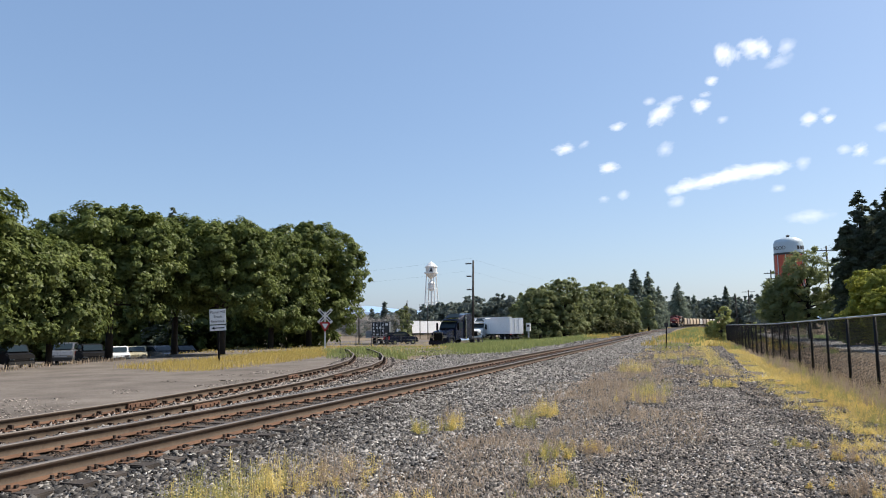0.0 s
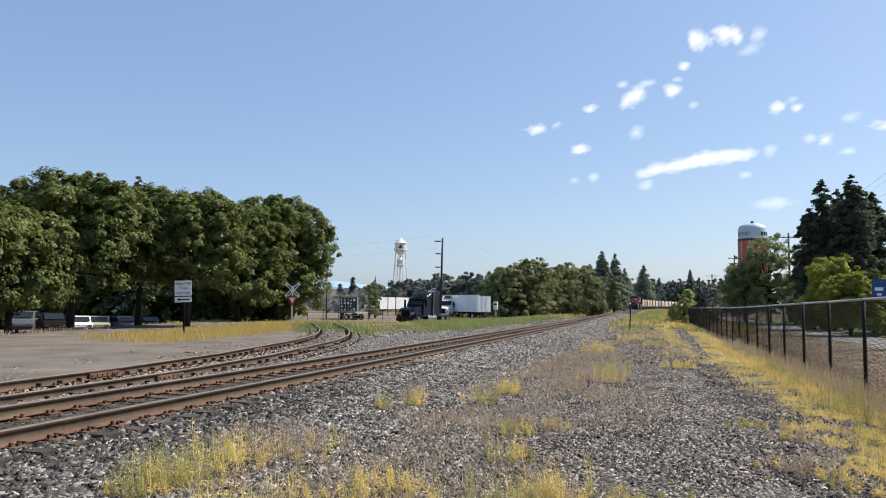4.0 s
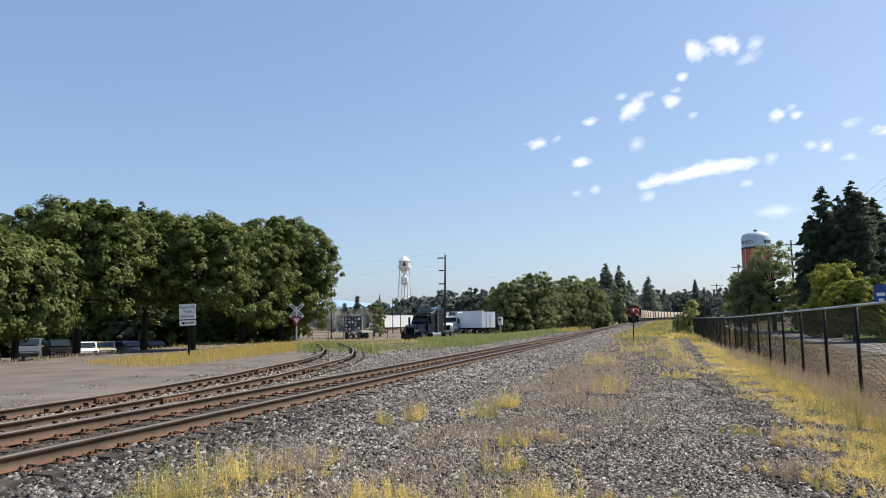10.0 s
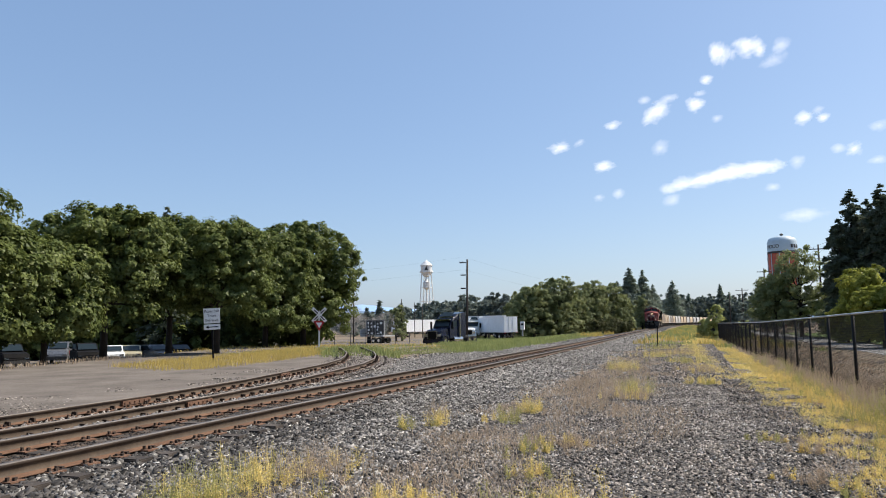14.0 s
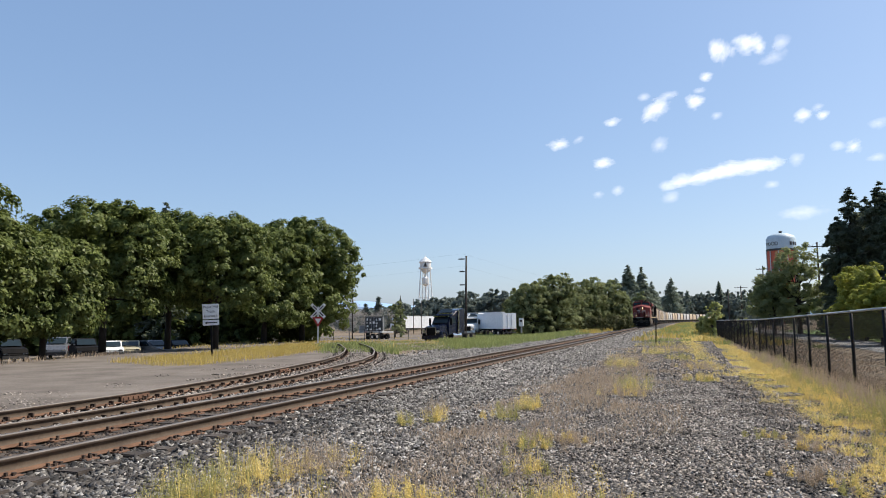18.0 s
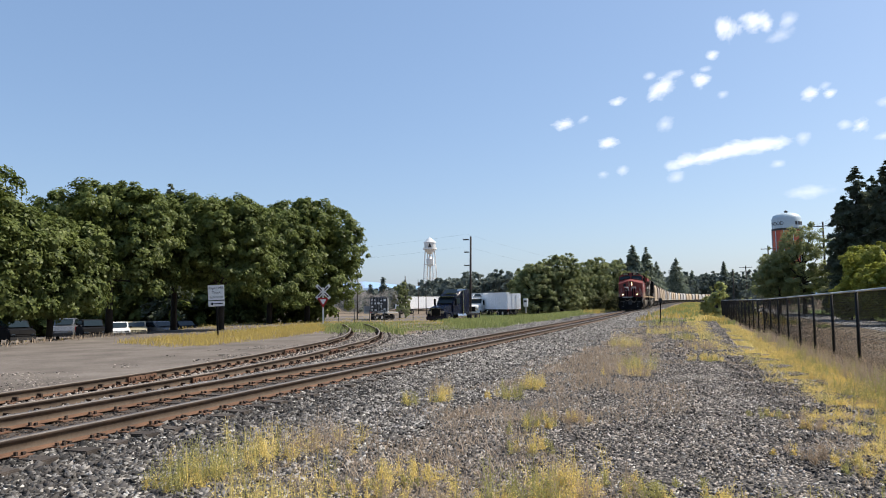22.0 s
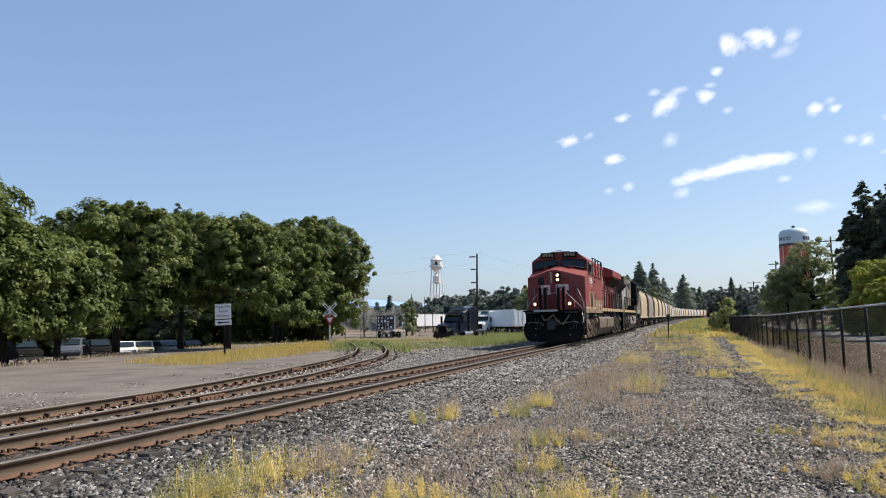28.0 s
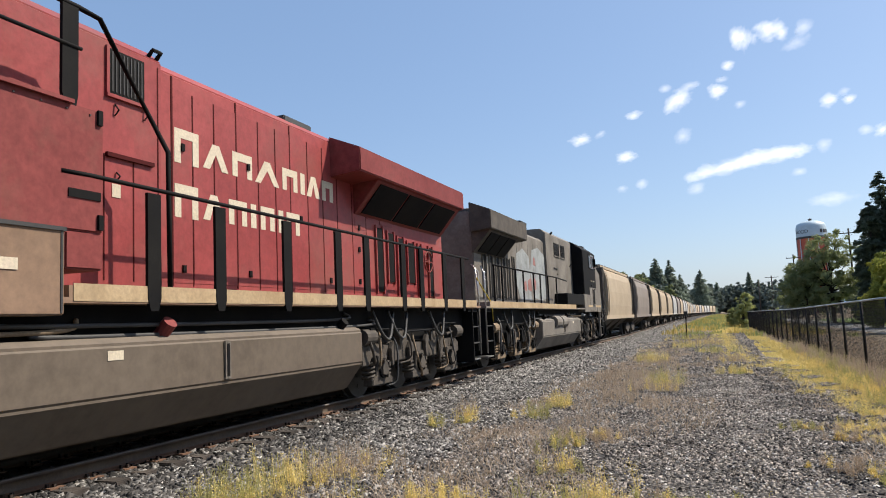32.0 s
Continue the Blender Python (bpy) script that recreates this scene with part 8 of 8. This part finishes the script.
    for i in range(10):
        for j in range(2):
            if (i + j) % 2:
                b.box(-0.20 + 0.06 * j, -0.14 + 0.06 * j, -0.74, -0.722, 3.26 + 0.062 * i, 3.322 + 0.062 * i)
    part("checker_strip", b, CREAM, L, "red and cream checker strip")["kind"] = "stuff"
    for s in (-1, 1):
        nb = part("number_board", Build().box(min(s * 0.22, s * 1.02), max(s * 0.22, s * 1.02), fy_at(4.95) - 0.16, 1.6, 4.83, 5.13), BLACK, L, "black number board", 0.015)
        if lead:
            t = part("number", text_mesh("number", "8906", 0.28, CREAM, spacing=1.1), None, nb)
            t.matrix_basis = Matrix.Translation((s * 0.62, fy_at(4.95) - 0.167, 4.98)) @ Matrix.Rotation(math.pi / 2, 4, "X")
    # the front gear stands well ahead of the nose
    for o in L.children:
        if o.name.split(".")[0] in ("ditch_light", "lamp_bracket", "end_post", "anticlimber", "end_sill", "pilot_step"):
            o.location.y -= 0.38
    # nose and cab are a little lower than their drawing, measured from the deck
    squat = Matrix.Translation((0, 0, 1.78)) @ Matrix.Diagonal((1, 1, 0.97, 1)) @ Matrix.Translation((0, 0, -1.78))
    for o in L.children:
        if o.name.split(".")[0] in ("nose", "cab", "windscreen", "wiper", "wiper_motor", "window_frame", "window_post", "mirror", "number_board", "headlight_housing", "nose_window", "grab_iron", "roof_grab", "checker_strip", "air_conditioner", "notice_bar", "step_light"):
            o.matrix_basis = squat @ o.matrix_basis
    return L


WHEELS = []
lead = locomotive("locomotive", "red wide-nose diesel locomotive with dusty tan skirts and lit headlights", CABRED, TAN, CABRED, RED, CABRED, WHEELS, True)
for s in (1, -1):
    turn = Matrix.Rotation(s * math.pi / 2, 4, "Z") @ Matrix.Rotation(math.pi / 2, 4, "X")
    t = part("cab_number", text_mesh("cab_number", "8906", 0.50, WHITE, spacing=1.12), None, lead, "white cab number")
    t.matrix_basis = Matrix.Translation((s * 1.566, 2.26, 3.40)) @ turn
    # the operator's name, as plain cream shapes: blocks, wedges and bars
    for z, first, spans in ((3.66, 0.47, ((9.31, 9.80, "block"), (9.89, 10.46, "wedge"), (10.56, 11.05, "block"), (11.13, 11.80, "wedge"), (11.90, 12.36, "block"), (12.46, 12.60, "bar"), (12.66, 13.12, "wedge"), (13.20, 13.60, "block"))),
                            (2.92, 0.45, ((9.31, 9.78, "block"), (9.88, 10.36, "wedge"), (10.46, 10.90, "block"), (11.0, 11.14, "bar"), (11.26, 11.64, "block"), (11.76, 11.90, "bar"), (12.0, 12.40, "block")))):
        for k, (ya, yb, kind) in enumerate(spans):
            hh, x0, x1 = first if k == 0 else 0.37, min(s * 0.92, s * 0.931), max(s * 0.92, s * 0.931)
            w = 0.125
            z += 0.03 * (k == 1)
            if kind == "bar":
                b = Build().box(x0, x1, ya, yb, z, z + hh)
            elif kind == "wedge":
                ym = (ya + yb) / 2
                b = Build().prism([(ya, z), (ya + w * 1.2, z), (ym, z + hh * 0.62), (ym, z + hh), (ym - w * 0.6, z + hh)], "x", x0, x1).prism([(yb - w * 1.2, z), (yb, z), (ym + w * 0.6, z + hh), (ym, z + hh), (ym, z + hh * 0.62)], "x", x0, x1)
            else:
                b = Build().box(x0, x1, ya, ya + w, z, z + hh).box(x0, x1, yb - w, yb, z, z + hh).box(x0, x1, ya + w, yb - w, z + hh - w, z + hh)
            part("lettering_shape", b, CREAM, lead, "faded cream lettering shape")
for x0, x1, z0, z1 in ((-0.76, -0.20, 2.62, 3.14), (0.10, 0.74, 2.82, 3.16), (0.10, 0.26, 2.58, 2.82)):
    nose_y = lambda x: -0.72 + 0.65 * max(abs(x) - 0.18, 0) / 1.392
    w = 0.15
    bars = ((x0, x1, z0, z1),) if x1 - x0 < 0.3 else ((x0, x0 + w, z0, z1), (x1 - w, x1, z0, z1), (x0 + w, x1 - w, z1 - w * 0.8, z1), (x0 + w, x1 - w, z0, z0 + w * 0.8))
    b = Build()
    for xa, xb, za, zb in bars:
        b.add([(xa, nose_y(xa) - 0.012, za), (xb, nose_y(xb) - 0.012, za), (xb, nose_y(xb) - 0.012, zb), (xa, nose_y(xa) - 0.012, zb), (xa, nose_y(xa), za), (xb, nose_y(xb), za), (xb, nose_y(xb), zb), (xa, nose_y(xa), zb)], [(0, 1, 2, 3), (0, 4, 5, 1), (1, 5, 6, 2), (2, 6, 7, 3), (3, 7, 4, 0)])
    part("emblem_shape", b, EMBLEM, lead, "worn pale emblem on the nose")
second = locomotive("locomotive", "weathered grey diesel locomotive with a black cab, running tail first", LOCOGREY, LOCOGREY, BLACK, LOCOGREY, GRIME, WHEELS, False)


GRAF1 = surf("pale_spray_paint", (0.22, 0.235, 0.235), (0.33, 0.345, 0.34), 0.5, 0.75, bump=0.02, stain=(0.10, 0.09, 0.082), stain_size=0.7, stain_amount=0.9)
GRAF2 = surf("red_spray_paint", (0.26, 0.10, 0.09), (0.34, 0.16, 0.14), 0.5, 0.7, bump=0.02)
for s in (1, -1):
    for pts in ([(9.9, 2.2), (11.0, 2.06), (12.2, 2.2), (12.6, 3.2), (12.2, 4.0), (11.2, 4.16), (10.2, 3.95), (9.8, 3.1)], [(12.5, 2.06), (14.2, 2.1), (14.7, 2.7), (14.5, 3.7), (13.6, 3.95), (12.7, 3.7)]):
        part("spray_paint", Build().prism(pts, "x", min(s * 0.92, s * 0.932), max(s * 0.92, s * 0.932)), GRAF1, second, "pale spray-painted patch")
    for pts in ([(11.8, 2.5), (12.2, 2.45), (12.3, 2.75), (12.0, 2.95), (11.75, 2.8)], [(12.5, 2.4), (13.0, 2.45), (13.05, 2.8), (12.6, 2.9)], [(13.2, 2.4), (13.8, 2.45), (13.7, 2.7), (13.3, 2.8)], [(11.7, 3.4), (12.1, 3.45), (12.0, 3.75), (11.8, 3.7)]):
        part("spray_mark", Build().prism(pts, "x", min(s * 0.92, s * 0.938), max(s * 0.92, s * 0.938)), GRAF2, second, "faded red spray mark")


def hopper(paint, label):
    """A covered grain hopper, 14.6 m long from y = 0, with curved sides and slope sheets."""
    H = thing("hopper_wagon", Matrix(), label, "hopper wagon", "grain hoppers")
    Ln = 14.6
    sec = [(0.0, 1.05), (1.30, 1.20), (1.47, 1.32), (1.54, 2.0), (1.555, 2.8), (1.50, 3.6), (1.38, 3.98), (1.15, 4.18), (0.6, 4.30), (0, 4.33)]
    full = sec + [(-x, z) for x, z in reversed(sec[1:-1])]
    part("body", Build().prism(full, "y", 1.35, Ln - 1.35), paint, H, smooth=False)
    for s in (-1, 1):
        part("side_sill", Build().box(min(s * 1.40, s * 1.53), max(s * 1.40, s * 1.53), 0.3, Ln - 0.3, 1.18, 1.40), paint, H, "", 0.01)
        part("roof_edge", Build().box(min(s * 1.16, s * 1.30), max(s * 1.16, s * 1.30), 0.6, Ln - 0.6, 4.12, 4.26), paint, H)
        for y in (1.6, 13.0):
            part("side_post", Build().prism([(s * 1.53, 1.3), (s * 1.575, 2.0), (s * 1.59, 2.8), (s * 1.53, 3.6), (s * 1.40, 3.98), (s * 1.36, 3.98), (s * 1.48, 3.6), (s * 1.5, 2.0)], "y", y - 0.03, y + 0.03), paint, H)
        handrail(H, [(s * 1.45, 0.35, 1.4), (s * 1.45, 0.35, 4.1)], 0.02)
        handrail(H, [(s * 1.45, Ln - 0.35, 1.4), (s * 1.45, Ln - 0.35, 4.1)], 0.02)
    for e, d in ((1.35, -1), (Ln - 1.35, 1)):
        part("end_slope", Build().prism([(e, 3.9), (e, 1.3), (e + d * 0.15, 1.3), (e + d * 0.9, 3.9), (e + d * 0.9, 4.1), (e, 4.2)] if d < 0 else [(e, 1.3), (e, 3.9), (e, 4.2), (e + 0.9, 4.1), (e + 0.9, 3.9), (e + 0.15, 1.3)], "x", -1.36, 1.36), HOPDARK, H, "dark end slope sheet")
        part("end_platform", Build().box(-1.45, 1.45, min(e + d * 1.3, e), max(e + d * 1.3, e), 1.1, 1.25), HOPDARK, H)
        for s in (-1, 1):
            part("end_post", Build().box(min(s * 1.34, s * 1.46), max(s * 1.34, s * 1.46), e + d * 1.2 - 0.06, e + d * 1.2 + 0.06, 1.2, 4.1), HOPDARK, H)
        part("ladder", Build().box(0.5, 0.55, e + d * 1.24, e + d * 1.28, 1.2, 4.1).box(1.0, 1.05, e + d * 1.24, e + d * 1.28, 1.2, 4.1), HOPDARK, H)
        part("coupler", Build().box(-0.13, 0.13, min(e + d * 1.2, e + d * 1.85), max(e + d * 1.2, e + d * 1.85), 0.78, 1.02), HOPDARK, H)
        # truck
        yc = e + d * 0.15
        for s in (-1, 1):
            part("truck_frame", Build().prism([(yc - 1.15, 0.42), (yc - 1.15, 0.62), (yc - 0.55, 0.82), (yc + 0.55, 0.82), (yc + 1.15, 0.62), (yc + 1.15, 0.42), (yc + 0.7, 0.40), (yc + 0.45, 0.22), (yc - 0.45, 0.22), (yc - 0.7, 0.40)], "x", min(s * 0.96, s * 1.12), max(s * 0.96, s * 1.12)), HOPDARK, H, "rusty cast truck frame")
        for o in (-0.88, 0.88):
            axle(H, yc + o, 0.42)
    for k in range(3):
        yc = 3.9 + 3.4 * k
        part("discharge_bay", Build().add([(-1.3, yc - 1.6, 1.2), (1.3, yc - 1.6, 1.2), (1.3, yc + 1.6, 1.2), (-1.3, yc + 1.6, 1.2), (-0.35, yc - 0.4, 0.42), (0.35, yc - 0.4, 0.42), (0.35, yc + 0.4, 0.42), (-0.35, yc + 0.4, 0.42)], [(3, 2, 1, 0), (4, 5, 6, 7), (0, 1, 5, 4), (1, 2, 6, 5), (2, 3, 7, 6), (3, 0, 4, 7)]), HOPDARK, H, "dark discharge hopper")
    b = Build().box(-0.75, -0.45, 0.5, Ln - 0.5, 4.34, 4.38).box(0.45, 0.75, 0.5, Ln - 0.5, 4.34, 4.38)
    part("running_board", b, HOPDARK, H)
    part("hatch_cover", Build().box(-0.35, 0.35, 1.6, Ln - 1.6, 4.3, 4.42), HOPDARK, H, "", 0.03)
    b = Build()
    for k in range(26):
        y = 0.7 + k * (Ln - 1.4) / 25
        b.box(-1.3, 1.3, y - 0.03, y + 0.03, 4.24, 4.30)
    part("roof_ribs", b, HOPDARK, H)
    return H


hop_tan = hopper(HOPTAN, "tan covered grain hopper wagon with dark ends")
hop_brown = hopper(HOPBROWN, "dark grey-brown covered grain hopper wagon with dark ends")
hop_grey = hopper(HOPGREY, "pale grey covered grain hopper wagon with dark ends")
PITCH, FIRST, COUNT = 15.7, 42.9, 24
wagons = []
for i in range(COUNT):
    src = hop_brown if i in (1, 6) else hop_grey if i in (5, 8, 9, 12, 14, 15, 18, 20, 21) else hop_tan
    wagons.append(src if i in (0, 1, 5) else copy_thing(src, Matrix()))

# ---- what moves ----
SPEED, NOSE_AT_31 = 10.4, 8.88


def on_track(y, length):
    """The pose of a vehicle whose front end is at y and whose trucks stand on the track."""
    a, b = y + 0.15 * length, y + 0.85 * length
    pa, pb = Vector((track_x(a), a, RAIL_Z)), Vector((track_x(b), b, RAIL_Z))
    h = math.atan2(pb.x - pa.x, pb.y - pa.y)
    p = pa - (pb - pa).normalized() * (0.15 * length)
    return Matrix.Translation(p) @ Matrix.Rotation(-h, 4, "Z")


def motions():
    """The train rolls down the track at an even pace; its locomotives' wheels turn with it."""
    times = [0.0, 2.0, 4.0, 6.0, 8.0, 10.0, 12.0, 14.0, 16.0, 18.0, 20.0, 22.0, 24.0, 26.0, 28.0, 29.0, 30.0, 31.0, 32.0]

    def nose(t):
        return NOSE_AT_31 + SPEED * (31.0 - t)
    walk(lead, [(t, on_track(nose(t), 20.0)) for t in times])
    walk(second, [(t, on_track(nose(t) + 20.8, 20.2) @ Matrix.Translation((0, 20.4, 0)) @ Matrix.Rotation(math.pi, 4, "Z")) for t in times])
    for i, w in enumerate(wagons):
        walk(w, [(t, on_track(nose(t) + FIRST + PITCH * i, 14.6)) for t in times])
    # the dark car rolls behind the parked tractor and on towards the trailers
    walk(suv, [(t, at_spot(az, d, turn)) for t, az, d, turn in ((0.0, -22.4, 106, 140), (0.3, -21.1, 107, 140), (0.6, -20.0, 108, 138), (1.0, -18.6, 111, 135), (2.0, -16.4, 120, 130), (3.0, -15.3, 140, 135), (4.5, -15.0, 150, 135), (32.0, -15.0, 150, 135))])
    for w in WHEELS:
        d = 1 if w.parent == lead else -1
        rate = SPEED / 0.53
        base = Vector(w.location)
        walk(w, [(2 * k / FPS, Matrix.Translation(base) @ Matrix.Rotation(d * rate * 2 * k / FPS, 4, "X")) for k in range(0, 481)])


motions()
